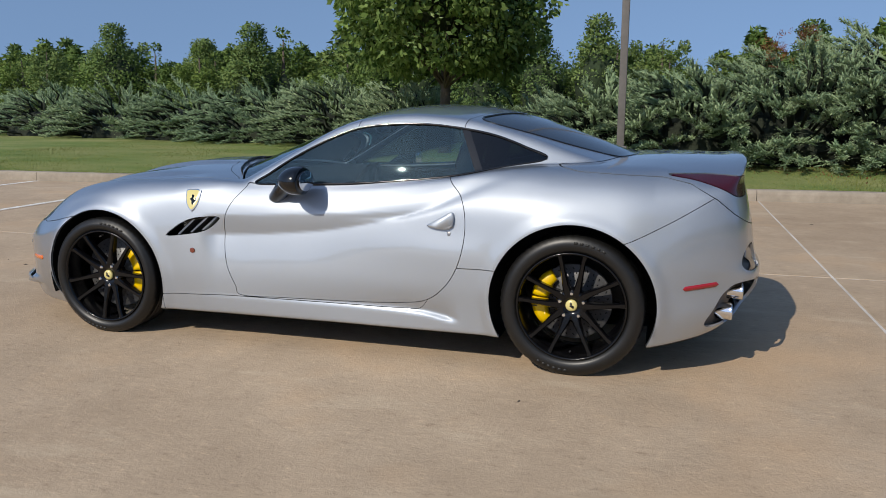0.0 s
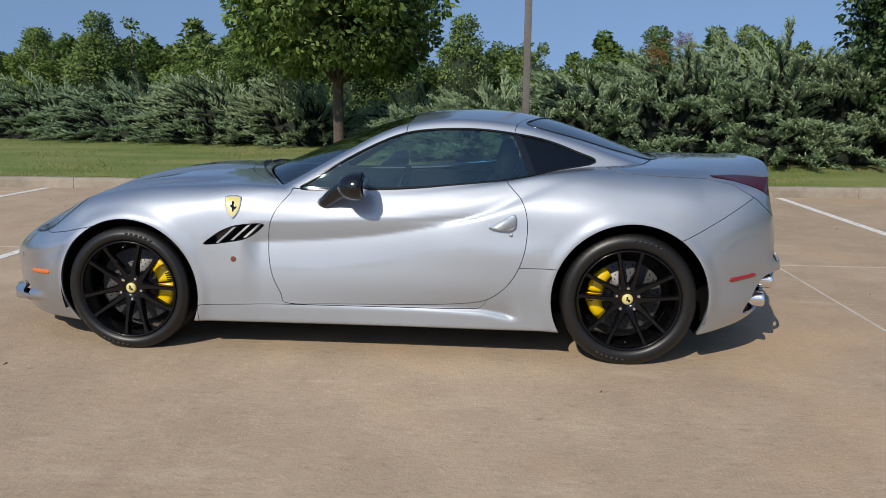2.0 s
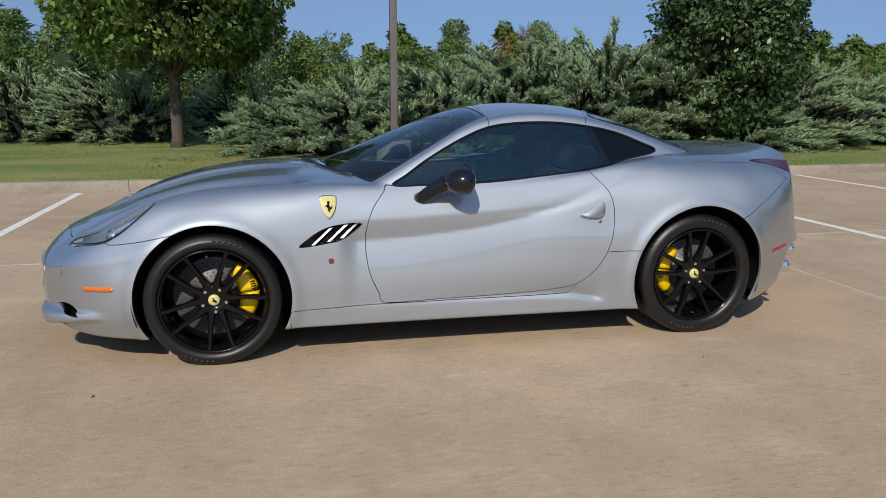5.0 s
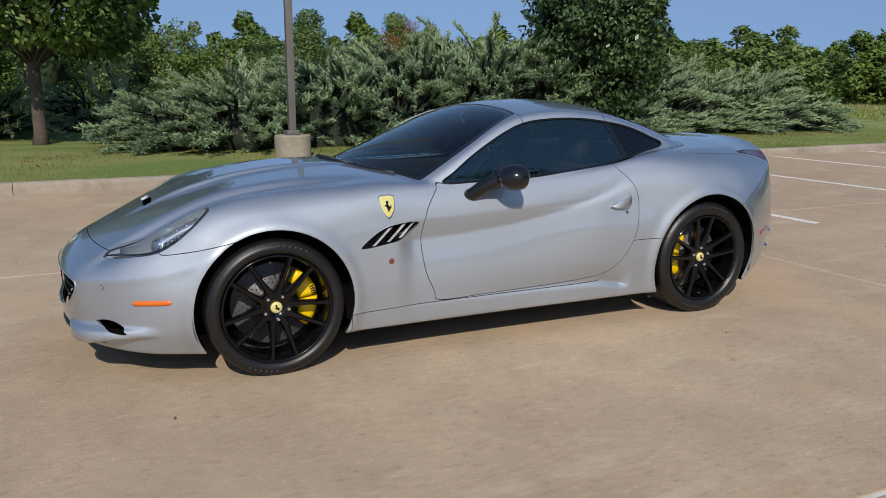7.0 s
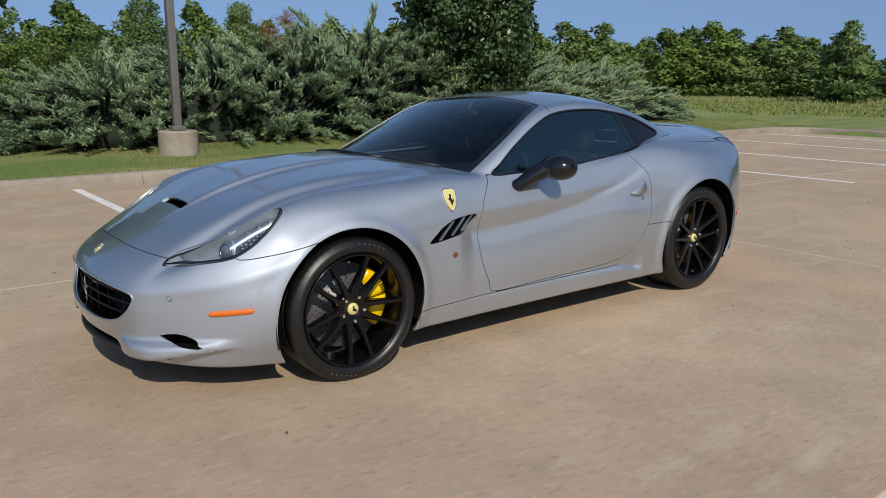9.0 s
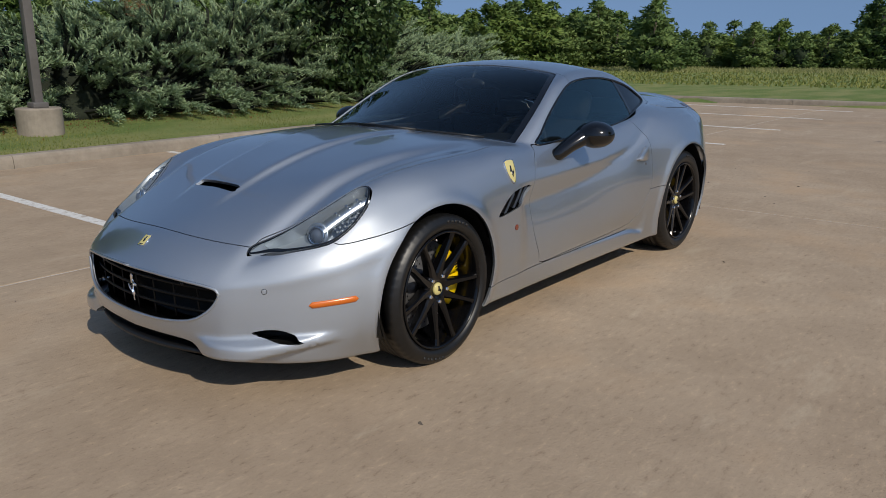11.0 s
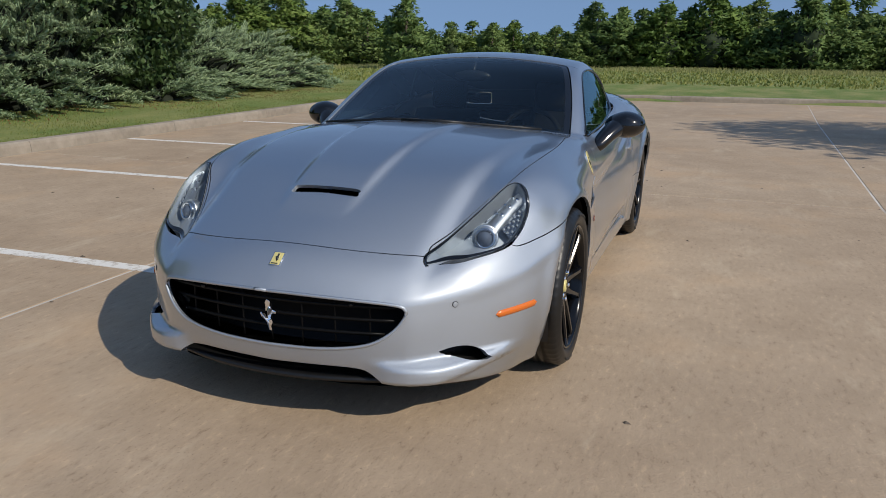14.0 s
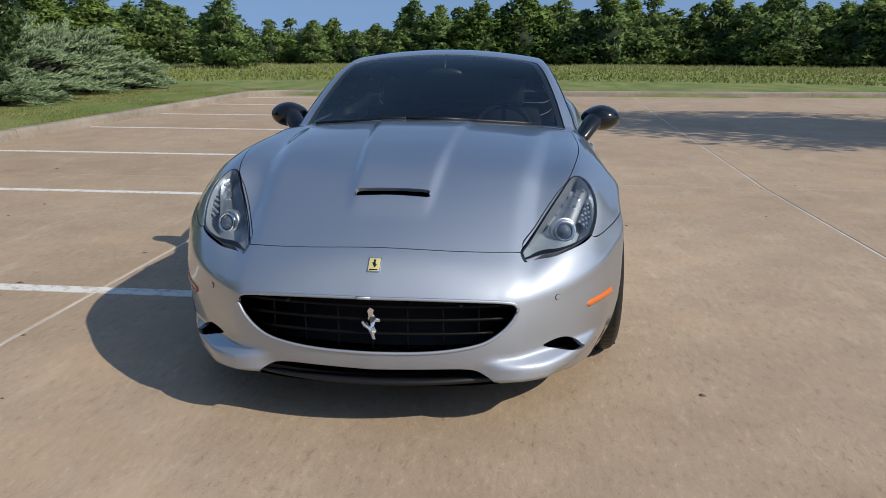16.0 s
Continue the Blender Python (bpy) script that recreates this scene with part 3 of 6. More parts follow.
REAR_GLASS = ((0.945, 0.0), (0.89, 0.2), (0.83, 0.40), (0.80, 0.49), (0.83, 0.545), (0.95, 0.55), (1.1, 0.525), (1.3, 0.465), (1.50, 0.36), (1.575, 0.2), (1.59, 0.0), (1.575, -0.2), (1.50, -0.36), (1.3, -0.465), (1.1, -0.525), (0.95, -0.55), (0.83, -0.545), (0.80, -0.49), (0.83, -0.40), (0.89, -0.2))
rear_cut = outline_cut(REAR_GLASS, px, lambda p: p[:, 1], 5)
rear_glass, whole = seam(whole, lambda p: np.where(pz(p) > 0.98, rear_cut(p), 1.0), 0.003)

# --- lamps
LAMP = ((-2.078, 0.515), (-2.072, 0.55), (-2.045, 0.60), (-1.96, 0.69), (-1.85, 0.78), (-1.75, 0.815), (-1.65, 0.79), (-1.612, 0.75), (-1.615, 0.695), (-1.713, 0.640), (-1.817, 0.588), (-1.907, 0.548), (-1.985, 0.519), (-2.045, 0.498))
LAMP_LOW = ((-2.2, 0.580), (-2.075, 0.579), (-2.05, 0.580), (-1.97, 0.599), (-1.862, 0.622), (-1.78, 0.664), (-1.717, 0.712), (-1.63, 0.785), (-1.5, 0.90))
lamp_plan = outline_cut(LAMP, px, py, 6)
def lamp_cut(p):
    return np.where(px(p) < -1.3, np.maximum(lamp_plan(p), (keyed(px(p), LAMP_LOW) - pz(p)) * 0.8), 1.0)
lamps, whole = seam(whole, lamp_cut, 0.0025)
TAIL_LAMP = ((1.752, 0.978), (1.90, 0.979), (2.05, 0.970), (2.15, 0.955), (2.16, 0.89), (2.085, 0.872), (2.00, 0.915), (1.88, 0.954))
tail_plan = outline_cut(TAIL_LAMP, px, pz, 5)
tail_lamps, whole = seam(whole, lambda p: np.where((py(p) > 0.42) & (px(p) > 1.6), np.maximum(tail_plan(p), 0.47 - py(p)), 1.0), 0.002)

# --- the nose: grille opening, lower intake, corner ducts
GRILLE = ((0.0, 0.492), (0.25, 0.488), (0.44, 0.474), (0.492, 0.455), (0.485, 0.415), (0.44, 0.365), (0.36, 0.325), (0.2, 0.303), (0.0, 0.298), (-0.2, 0.303), (-0.36, 0.325), (-0.44, 0.365), (-0.485, 0.415), (-0.492, 0.455), (-0.44, 0.474), (-0.25, 0.488))
grille_plan = outline_cut(GRILLE, lambda p: p[:, 1], pz, 5)
front_only = lambda p, f: np.where(px(p) < -1.7, f(p), 1.0)
grille_hole, whole = split(whole, lambda p: front_only(p, grille_plan))
INTAKE = ((-0.30, 0.240), (0.0, 0.236), (0.30, 0.240), (0.39, 0.212), (0.425, 0.175), (0.43, 0.10), (0.0, 0.08), (-0.43, 0.10), (-0.425, 0.175), (-0.39, 0.212))
intake_plan = outline_cut(INTAKE, lambda p: p[:, 1], pz, 5)
intake_hole, whole = split(whole, lambda p: front_only(p, intake_plan))
DUCT = ((0.575, 0.285), (0.62, 0.300), (0.665, 0.298), (0.71, 0.273), (0.745, 0.243), (0.70, 0.251), (0.65, 0.263), (0.61, 0.274))
duct_plan = outline_cut(DUCT, py, pz, 5)
duct_hole, whole = split(whole, lambda p: front_only(p, duct_plan))

SLOT = ((-1.858, -0.137), (-1.853, 0.0), (-1.858, 0.137), (-1.834, 0.142), (-1.816, 0.137), (-1.810, 0.0), (-1.816, -0.137), (-1.834, -0.142))
slot_plan = outline_cut(SLOT, px, lambda p: p[:, 1], 5)
slot_hole, whole = split(whole, lambda p: np.where((px(p) < -1.6) & (px(p) > -2.0) & (pz(p) > 0.6), slot_plan(p), 1.0))
OUTLET = ((0.46, 0.31), (0.58, 0.275), (0.68, 0.258), (0.755, 0.258), (0.782, 0.285), (0.768, 0.36), (0.742, 0.43), (0.705, 0.472), (0.60, 0.478), (0.48, 0.46), (0.45, 0.39))
outlet_plan = outline_cut(OUTLET, py, pz, 5)
outlet_hole, whole = split(whole, lambda p: np.where(px(p) > 1.85, outlet_plan(p), 1.0))
FOG = ((0.46, 0.530), (0.58, 0.522), (0.67, 0.526), (0.695, 0.56), (0.67, 0.61), (0.60, 0.64), (0.50, 0.63))
fog_plan = outline_cut(FOG, py, pz, 5)
fog_hole, whole = split(whole, lambda p: np.where(px(p) > 1.85, fog_plan(p), 1.0))

# --- side vents
VENT = ((-0.905, 0.590), (-0.86, 0.635), (-0.80, 0.672), (-0.72, 0.697), (-0.585, 0.703), (-0.625, 0.655), (-0.68, 0.622), (-0.76, 0.605))
vent_plan = outline_cut(VENT, px, pz, 5)
vent_hole, whole = split(whole, lambda p: np.where(py(p) > 0.6, vent_plan(p), 1.0))

# --- shut lines
HOOD = ((-2.135, 0.0), (-2.118, 0.25), (-2.055, 0.482), (-1.985, 0.507), (-1.817, 0.576), (-1.713, 0.628), (-1.60, 0.688), (-1.3, 0.735), (-0.95, 0.742), (-0.62, 0.722), (-0.55, 0.70), (-0.70, 0.53), (-0.82, 0.28), (-0.85, 0.0))
ring = round_curve(list(HOOD) + [(x, -y) for x, y in HOOD[-2:0:-1]], 6)
hood_cut = lambda p: np.where((pz(p) > 0.55) & (px(p) < -0.4), distance(p[:, :2], ring), 1.0)
hood, whole = seam(whole, hood_cut)
DOOR = ((-0.435, 0.90), (-0.455, 0.86), (-0.53, 0.76), (-0.565, 0.62), (-0.55, 0.45), (-0.50, 0.33), (-0.465, 0.275), (-0.2, 0.277), (0.2, 0.284), (0.45, 0.298), (0.60, 0.325), (0.70, 0.40), (0.765, 0.50), (0.80, 0.62), (0.805, 0.75), (0.775, 0.85), (0.70, 0.935), (0.69, 1.0), (0.60, 1.2), (0.10, 1.19), (-0.25, 1.02))
door_plan = outline_cut(DOOR, px, pz, 5)
doors, whole = seam(whole, lambda p: np.where((py(p) > 0.55), np.maximum(door_plan(p), on_cabin(p) * -1 - 0.004), 1.0))
roof_front = lambda p: 0.155 - px(p) + 0.10 * (0.62 - py(p))
roof_back = lambda p: px(p) - (0.735 + 0.30 * (0.62 - np.minimum(py(p), 0.62)))
roof, whole = seam(whole, lambda p: np.where(pz(p) > 1.14, np.maximum(np.maximum(roof_front(p), roof_back(p)), -0.02), 1.0))
TRUNK = ((1.17, 1.035), (1.25, 1.003), (1.34, 0.985), (1.6, 0.972), (1.74, 0.966), (1.86, 0.938), (1.98, 0.868), (2.06, 0.80), (2.2, 0.70), (2.4, 0.70), (2.4, 1.2), (1.7, 1.2), (1.40, 1.10))
trunk_plan = outline_cut(TRUNK, px, pz, 1, smooth=False)
trunk, whole = seam(whole, lambda p: np.where(px(p) > 1.1, np.maximum(trunk_plan(p), -on_cabin(p)), 1.0))
nose_line = lambda p: pz(p) - keyed(px(p), ((-2.4, 0.9), (-2.0, 0.9), (-1.83, 0.618), (-1.72, 0.632), (-1.565, 0.665), (-1.4, 0.70)))
bumper, whole = seam(whole, lambda p: np.where(px(p) < -1.34, np.where((px(p) < -1.86) | (py(p) < 0.6), -0.1, nose_line(p)), 1.0))
tail_line = lambda p: pz(p) - keyed(px(p), ((1.3, 0.61), (1.56, 0.668), (1.75, 0.755), (1.96, 0.872), (2.1, 0.95)))
rear_bumper, whole = seam(whole, lambda p: np.where(px(p) > 1.4, tail_line(p), 1.0))
rocker_line = lambda p: np.maximum(np.maximum(pz(p) - keyed(px(p), ((-1.0, 0.255), (-0.46, 0.268), (0.3, 0.268), (0.55, 0.272), (0.66, 0.40), (0.76, 0.505), (1.1, 0.51))), -0.96 - px(p)), px(p) - 1.0)
rocker, whole = seam(whole, lambda p: np.where((py(p) > 0.5) & (abs(px(p)) < 1.05) & (pz(p) < 0.55), rocker_line(p), 1.0))
wings, rear_shell = split(whole, lambda p: px(p) + 0.45)
pillars, rear_shell = split(rear_shell, lambda p: np.where(px(p) < 0.3, -0.1, 0.1))
for name, shape, label in (("bonnet", hood, ""), ("front_bumper", bumper, ""), ("rear_bumper", rear_bumper, ""), ("roof", roof, ""), ("boot_lid", trunk, "")):
    panel(name, shape, car_field, paint, car, label)


def pieces(shape):
    """The separate pieces of a surface, the largest first."""
    p, faces = shape
    root = list(range(len(p)))

    def find(i):
        while root[i] != i:
            root[i] = root[root[i]]
            i = root[i]
        return i

    for f in faces:
        a = find(f[0])
        for i in f[1:]:
            root[find(i)] = a
    groups = {}
    for f in faces:
        groups.setdefault(find(f[0]), []).append(f)
    return [tidy(p, g) for g in sorted(groups.values(), key=len, reverse=True)]


for name, shape, rest in (("door", doors, "door_edge"), ("sill", rocker, "sill_edge"), ("front_wing", wings, "wing_edge"), ("windscreen_pillar", pillars, "belt_rail"), ("rear_quarter", rear_shell, "quarter_edge")):
    for s in (-1, 1):
        for k, piece in enumerate(pieces(side_of(shape, s))):
            if k == 0 or len(piece[1]) > 12:
                panel(rest if k else name, piece, car_field, paint, car)
panel("underbody", under, car_field, satin_black, car, "black plastic underbody", flange=0)
panel("windscreen", windscreen, car_field, screen_glass, car, "clear raked windscreen", flange=0.005, sink=0.004).visible_shadow = False
panel("windscreen_border", screen_border, car_field, gloss_black, car, "black printed windscreen border", flange=0.005, sink=0.0035)
panel("rear_window", rear_glass, car_field, gloss_black, car, "dark glossy rear window", flange=0.005, sink=0.002)
slant = lambda p, x: px(p) - x + 0.45 * (pz(p) - 1.06)
for s in (-1, 1):
    glass = side_of(side_glass, s)
    panel("door_window", split(glass, lambda p: slant(p, 0.775))[0], car_field, tinted_glass, car, "lightly tinted side window", flange=0.005, sink=0.004).visible_shadow = False
    strip = split(split(glass, lambda p: slant(p, 0.775))[1], lambda p: slant(p, 0.815))
    panel("window_pillar", strip[0], car_field, gloss_black, car, "black window pillar", sink=0.002)
    panel("quarter_window", strip[1], car_field, dark_glass, car, "dark tinted quarter window", flange=0.005, sink=0.004)
    lens = panel("headlight", side_of(lamps, s), car_field, lens_glass, car, "clear headlight lens", flange=0.0, sink=0.001)
    lens.visible_shadow = False
    panel("tail_light", side_of(tail_lamps, s), car_field, dark_red_lens, car, "dark red tail light", flange=0.01)
# linings behind the panels, so that the shell is not bare inside
panel("headliner", roof, car_field, satin_black, car, "black roof lining", flange=0, sink=0.022)
panel("rear_window_lining", rear_glass, car_field, satin_black, car, "", flange=0, sink=0.02)
for s in (-1, 1):
    panel("pillar_lining", pieces(side_of(pillars, s))[0], car_field, satin_black, car, "black pillar lining", flange=0, sink=0.012)


# --- places on the car's skin
def skin_point(x=None, y=None, z=None):
    """The point of the car's surface for two of its coordinates, and its outward normal; y below nought is the left side."""
    if y is None:
        ends, build = (0.0, 1.1), (lambda t: (x, -t, z))
    elif z is None:
        ends, build = (0.45, 1.5), (lambda t: (x, y, t))
    else:
        ends, build = (1.5, 2.6) if x == "tail" else (-1.0, -2.7), (lambda t: (t, y, z))
    lo, hi = ends
    f = lambda t: float(car_field(*[np.array([float(q)]) for q in build(t)])[0])
    for _ in range(18):
        m_ = (lo + hi) / 2
        lo, hi = (m_, hi) if f(m_) < 0 else (lo, m_)
    p = np.array([build(lo)], float)
    g = gradient(car_field, p)[0]
    return Vector(p[0]), Vector(g).normalized()


def stuck(p, n, up=Vector((0, 0, 1))):
    """A pose on the skin: z out along the normal, y as near up as it goes."""
    xa = up.cross(n).normalized()
    ya = n.cross(xa)
    return Matrix.Translation(p) @ Matrix((xa, ya, n)).transposed().to_4x4()


MIRROR = Matrix.Diagonal((1, -1, 1, 1))


def both(name, build, mat, label="", smooth=True, parent=None):
    """A part on the left side and its mirror image on the right."""
    made = []
    for s in (-1, 1):
        bm = bmesh.new()
        build(bm)
        if s > 0:
            bm.transform(MIRROR)
            bmesh.ops.reverse_faces(bm, faces=bm.faces)
        made.append(part(name, bm, mat, parent or car, label, smooth))
    return made


def pad(bm, m, outline, depth, bevel=0.002, sink=0.003):
    prism(bm, outline, depth + sink, m @ Matrix.Translation((0, 0, -sink)), bevel)


def ellipse(a, b, n=28):
    return [(a * math.cos(2 * math.pi * k / n), b * math.sin(2 * math.pi * k / n)) for k in range(n)]


# --- wheels
def tyre_ring(width, radius, inner):
    w = width / 2
    crown = [(radius, -w + 0.034)]
    for g in (-0.042, -0.013, 0.013, 0.042):
        k = g * width / 0.245
        crown += [(radius, k - 0.0055), (radius - 0.007, k - 0.0045), (radius - 0.007, k + 0.0045), (radius, k + 0.0055)]
    crown += [(radius, w - 0.034)]
    side = [(inner - 0.004, -w + 0.018), (inner + 0.004, -w + 0.008), (inner + 0.014, -w + 0.002), ((inner + radius) / 2, -w - 0.001), (radius - 0.026, -w + 0.005), (radius - 0.010, -w + 0.014), (radius - 0.003, -w + 0.024)]
    return side + crown + [(r, -h) for r, h in side[::-1]], len(side)


def make_wheel(axle, radius, width, y, turn, right):
    inner = 0.272
    rim_bm = bmesh.new()
    w = width / 2
    revolve(rim_bm, ((inner - 0.004, -w + 0.012), (inner - 0.009, -w + 0.006), (inner - 0.015, -w + 0.010), (inner - 0.019, -w + 0.024), (inner - 0.027, -w + 0.075), (inner - 0.034, 0.03), (inner - 0.024, w - 0.03), (inner - 0.004, w - 0.01), (inner - 0.004, w - 0.03), (inner - 0.022, 0.03), (inner - 0.016, -w + 0.075)), 72, closed=True)
    wheel = part("wheel", rim_bm, wheel_black, car, "gloss black alloy wheel with split spokes")
    profile, first = tyre_ring(width, radius, inner)
    bm = bmesh.new()
    rings = revolve(bm, profile, 180)
    for k, ring in enumerate(rings):
        if k % 3 == 0:
            for i, vert in enumerate(ring):
                r, h = profile[i]
                if r > radius - 0.005 and abs(h) > w - 0.040:
                    s = (r - 0.0035) / r
                    vert.co = Vector((vert.co.x * s, vert.co.y, vert.co.z * s))
    bm.normal_update()
    tyre = part("tyre", bm, tyre_side, wheel, "black low-profile road tyre")
    # raised lettering, too worn to read
    for base_a in (62, 242):
        for k in range(6):
            bm = bmesh.new()
            a = radians(base_a + turn * 0 + 5.0 * k)
            r = (inner + radius) / 2 + 0.004
            m = Matrix.Translation((r * math.cos(a), -w - 0.0005, r * math.sin(a))) @ Matrix.Rotation(-a + math.pi / 2, 4, "Y") @ Matrix.Rotation(math.pi / 2, 4, "X")
            prism(bm, [(-0.008, -0.006), (0.008, -0.006), (0.008, 0.006), (-0.008, 0.006)], 0.0012, m)
            part("raised_bar", bm, letter_grey, wheel)
    for k in range(5):
        for s in (-1, 1):
            a0, a1 = radians(turn + 72 * k + s * 19.0), radians(turn + 72 * k + s * 13.6)
            bm = bmesh.new()
            rows = []
            for r, a, half_w, deep, front in ((0.030, a0, 0.020, 0.050, -w + 0.050), (0.072, a0, 0.0215, 0.048, -w + 0.043), (0.105, a0 * 0.75 + a1 * 0.25, 0.0165, 0.044, -w + 0.038), (0.155, a0 * 0.3 + a1 * 0.7, 0.0125, 0.038, -w + 0.030), (0.225, a1, 0.0110, 0.032, -w + 0.020), (inner - 0.014, a1 * 1.0, 0.0150, 0.034, -w + 0.015)):
                d, t = Vector((math.cos(a), 0, math.sin(a))), Vector((-math.sin(a), 0, math.cos(a)))
                c = d * r
                rows.append([bm.verts.new(c + t * q * half_w + Vector((0, front + h * deep, 0))) for q, h in ((-1, 1.0), (-1, 0.22), (-0.62, 0.0), (0.62, 0.0), (1, 0.22), (1, 1.0))])
            for p, q in zip(rows, rows[1:]):
                for i in range(6):
                    bm.faces.new((p[i], p[(i + 1) % 6], q[(i + 1) % 6], q[i]))
            bm.faces.new(rows[0][::-1])
            bm.faces.new(rows[-1])
            bmesh.ops.recalc_face_normals(bm, faces=bm.faces)
            part("spoke", bm, wheel_black, wheel, smooth=False)
    bm = bmesh.new()
    revolve(bm, ((0.0, -w + 0.052), (0.034, -w + 0.052), (0.036, -w + 0.046), (0.070, -w + 0.047), (0.080, -w + 0.054), (0.082, -w + 0.10), (0.0, -w + 0.11)), 40)
    part("hub", bm, wheel_black, wheel)
    bm = bmesh.new()
    revolve(bm, ((0.0, -w + 0.037), (0.016, -w + 0.038), (0.026, -w + 0.041), (0.029, -w + 0.046), (0.029, -w + 0.056), (0.0, -w + 0.056)), 36)
    cap = part("centre_cap", bm, badge_yellow, wheel, "yellow wheel centre cap")
    bm = bmesh.new()
    m = Matrix.Translation((0, -w + 0.0385, 0)) @ Matrix.Rotation(math.pi / 2, 4, "X") @ Matrix.Rotation(0.5, 4, "Z")
    prism(bm, round_curve(((0.002, 0.017), (0.008, 0.010), (0.004, 0.002), (0.010, -0.008), (0.003, -0.016), (-0.004, -0.007), (-0.009, 0.001), (-0.004, 0.006)), 4).tolist(), 0.0018, m)
    part("emblem", bm, gloss_black, cap)
    for k in range(5):
        a = radians(turn + 72 * k)
        bm = bmesh.new()
        revolve(bm, ((0.0, -w + 0.036), (0.007, -w + 0.036), (0.0095, -w + 0.040), (0.011, -w + 0.060), (0.0, -w + 0.060)), 12, at=(0.060 * math.cos(a), 0, 0.060 * math.sin(a)))
        part("wheel_bolt", bm, chrome, wheel, smooth=False)
    bm = bmesh.new()
    a = radians(turn + 180)
    tube(bm, ((0.235 * math.cos(a), -w + 0.06, 0.235 * math.sin(a)), (0.228 * math.cos(a), -w + 0.03, 0.228 * math.sin(a))), 0.0045, 6)
    part("valve", bm, dull_metal, wheel)
    wheel.matrix_basis = Matrix.Translation((axle, -y, radius - 0.004)) @ (Matrix.Rotation(math.pi, 4, "Z") if right else Matrix.Identity(4))
    if right:
        wheel.location.y = y
    return wheel


letter_grey = material("tyre_lettering", (0.016, 0.016, 0.0155), 0.6)
for axle, radius, width, y, turns in ((FRONT_AXLE, 0.338, 0.245, 0.795, (-84, -60)), (REAR_AXLE, 0.350, 0.285, 0.775, (90, 70))):
    for right in (False, True):
        make_wheel(axle, radius, width, y, turns[right], right)
        sgn = 1 if right else -1
        cz = radius - 0.004
        bm = bmesh.new()
        front = axle < 0
        brake_y = y - 0.008 if front else y + 0.018
        r1 = 0.206 if front else 0.190
        revolve(bm, ((0.0, -0.012), (0.085, -0.012), (0.09, 0.008), (r1 - 0.004, 0.006), (r1, 0.010), (r1, 0.034), (0.09, 0.036), (0.0, 0.036)), 64, at=(0, 0, 0))
        disc = part("brake_disc", bm, disc_grey, car, "grey drilled ceramic brake disc")
        disc.location = (axle, sgn * (brake_y), cz)
        disc.rotation_euler = (0, 0, math.pi if right else 0)
        bm = bmesh.new()
        for k in range(30):
            for r in (0.105, 0.125, 0.145, 0.165, 0.180 if front else 0.170):
                a = radians(12 * k + 260 * r)
                revolve(bm, ((0.0, 0.0052), (0.0034, 0.0054), (0.0034, 0.0075)), 6, at=(r * math.cos(a), 0, r * math.sin(a)))
        holes = tagged(part("drilled_hole", bm, mesh_black, disc, smooth=False), kind="stuff")
        # caliper: two lobes with a waist, on the rear of the front disc and the front of the rear disc
        mid_a = radians(8 if front else 172)
        span = radians(46)
        for lobe in (-1, 1):
            bm = bmesh.new()
            rows = []
            for k in range(9):
                t = k / 8
                a = mid_a + lobe * span * (0.04 + 0.96 * t)
                fat = 1.0 - 0.30 * t**3
                ri, ro = 0.120 + 0.012 * t, r1 + 0.018 - 0.016 * t * t
                d = Vector((math.cos(a), 0, math.sin(a)))
                rows.append([bm.verts.new(d * r + Vector((0, h, 0))) for r, h in ((ri, -0.012), (ri + 0.006, -0.026 * fat), (ri + 0.022, -0.036 * fat), (ro - 0.026, -0.040 * fat), (ro - 0.008, -0.032 * fat), (ro, -0.012), (ro, 0.05), (ro - 0.02, 0.05))])
            for p, q in zip(rows, rows[1:]):
                for i in range(8):
                    bm.faces.new((p[i], p[(i + 1) % 8], q[(i + 1) % 8], q[i]))
            bm.faces.new(rows[0])
            bm.faces.new(rows[-1][::-1])
            bmesh.ops.recalc_face_normals(bm, faces=bm.faces)
            cal = part("brake_caliper", bm, caliper_yellow, car, "yellow brake caliper")
            cal.location = (axle, sgn * (brake_y), cz)
            if right:
                cal.matrix_basis = Matrix.Translation((axle, brake_y, cz)) @ MIRROR
        for k in range(4):
            bm = bmesh.new()
            a = mid_a + radians(4 + 3.6 * k)
            r = r1 - 0.004
            m = Matrix.Translation((axle + r * math.cos(a), sgn * (brake_y + 0.0405), cz + r * math.sin(a))) @ Matrix.Rotation(-a, 4, "Y")
            box(bm, (-0.012, -0.001, -0.003), (0.012, 0.001, 0.003), 0, m)
            part("dark_bar", bm, gloss_black, car, smooth=False)
        # wheel housing
        bm = bmesh.new()
        rr = 0.394 if front else 0.408
        rows = []
        zc = 0.335 if front else 0.352
        for k in range(33):
            a = radians(-18 + 216 * k / 32)
            rows.append([bm.verts.new((axle + r * math.cos(a), sgn * h, zc + r * math.sin(a))) for r, h in ((rr, 0.885 if front else 0.905), (rr + 0.012, 0.72), (rr, 0.50), (0.25, 0.49), (0.02, 0.49))])
        for p, q in zip(rows, rows[1:]):
            for i in range(4):
                bm.faces.new((p[i], p[i + 1], q[i + 1], q[i]))
        part("wheel_housing", bm, satin_black, car, "black plastic wheel housing")

# --- nose
def nose_x(y, z):
    return skin_point(y=y, z=z)[0].x


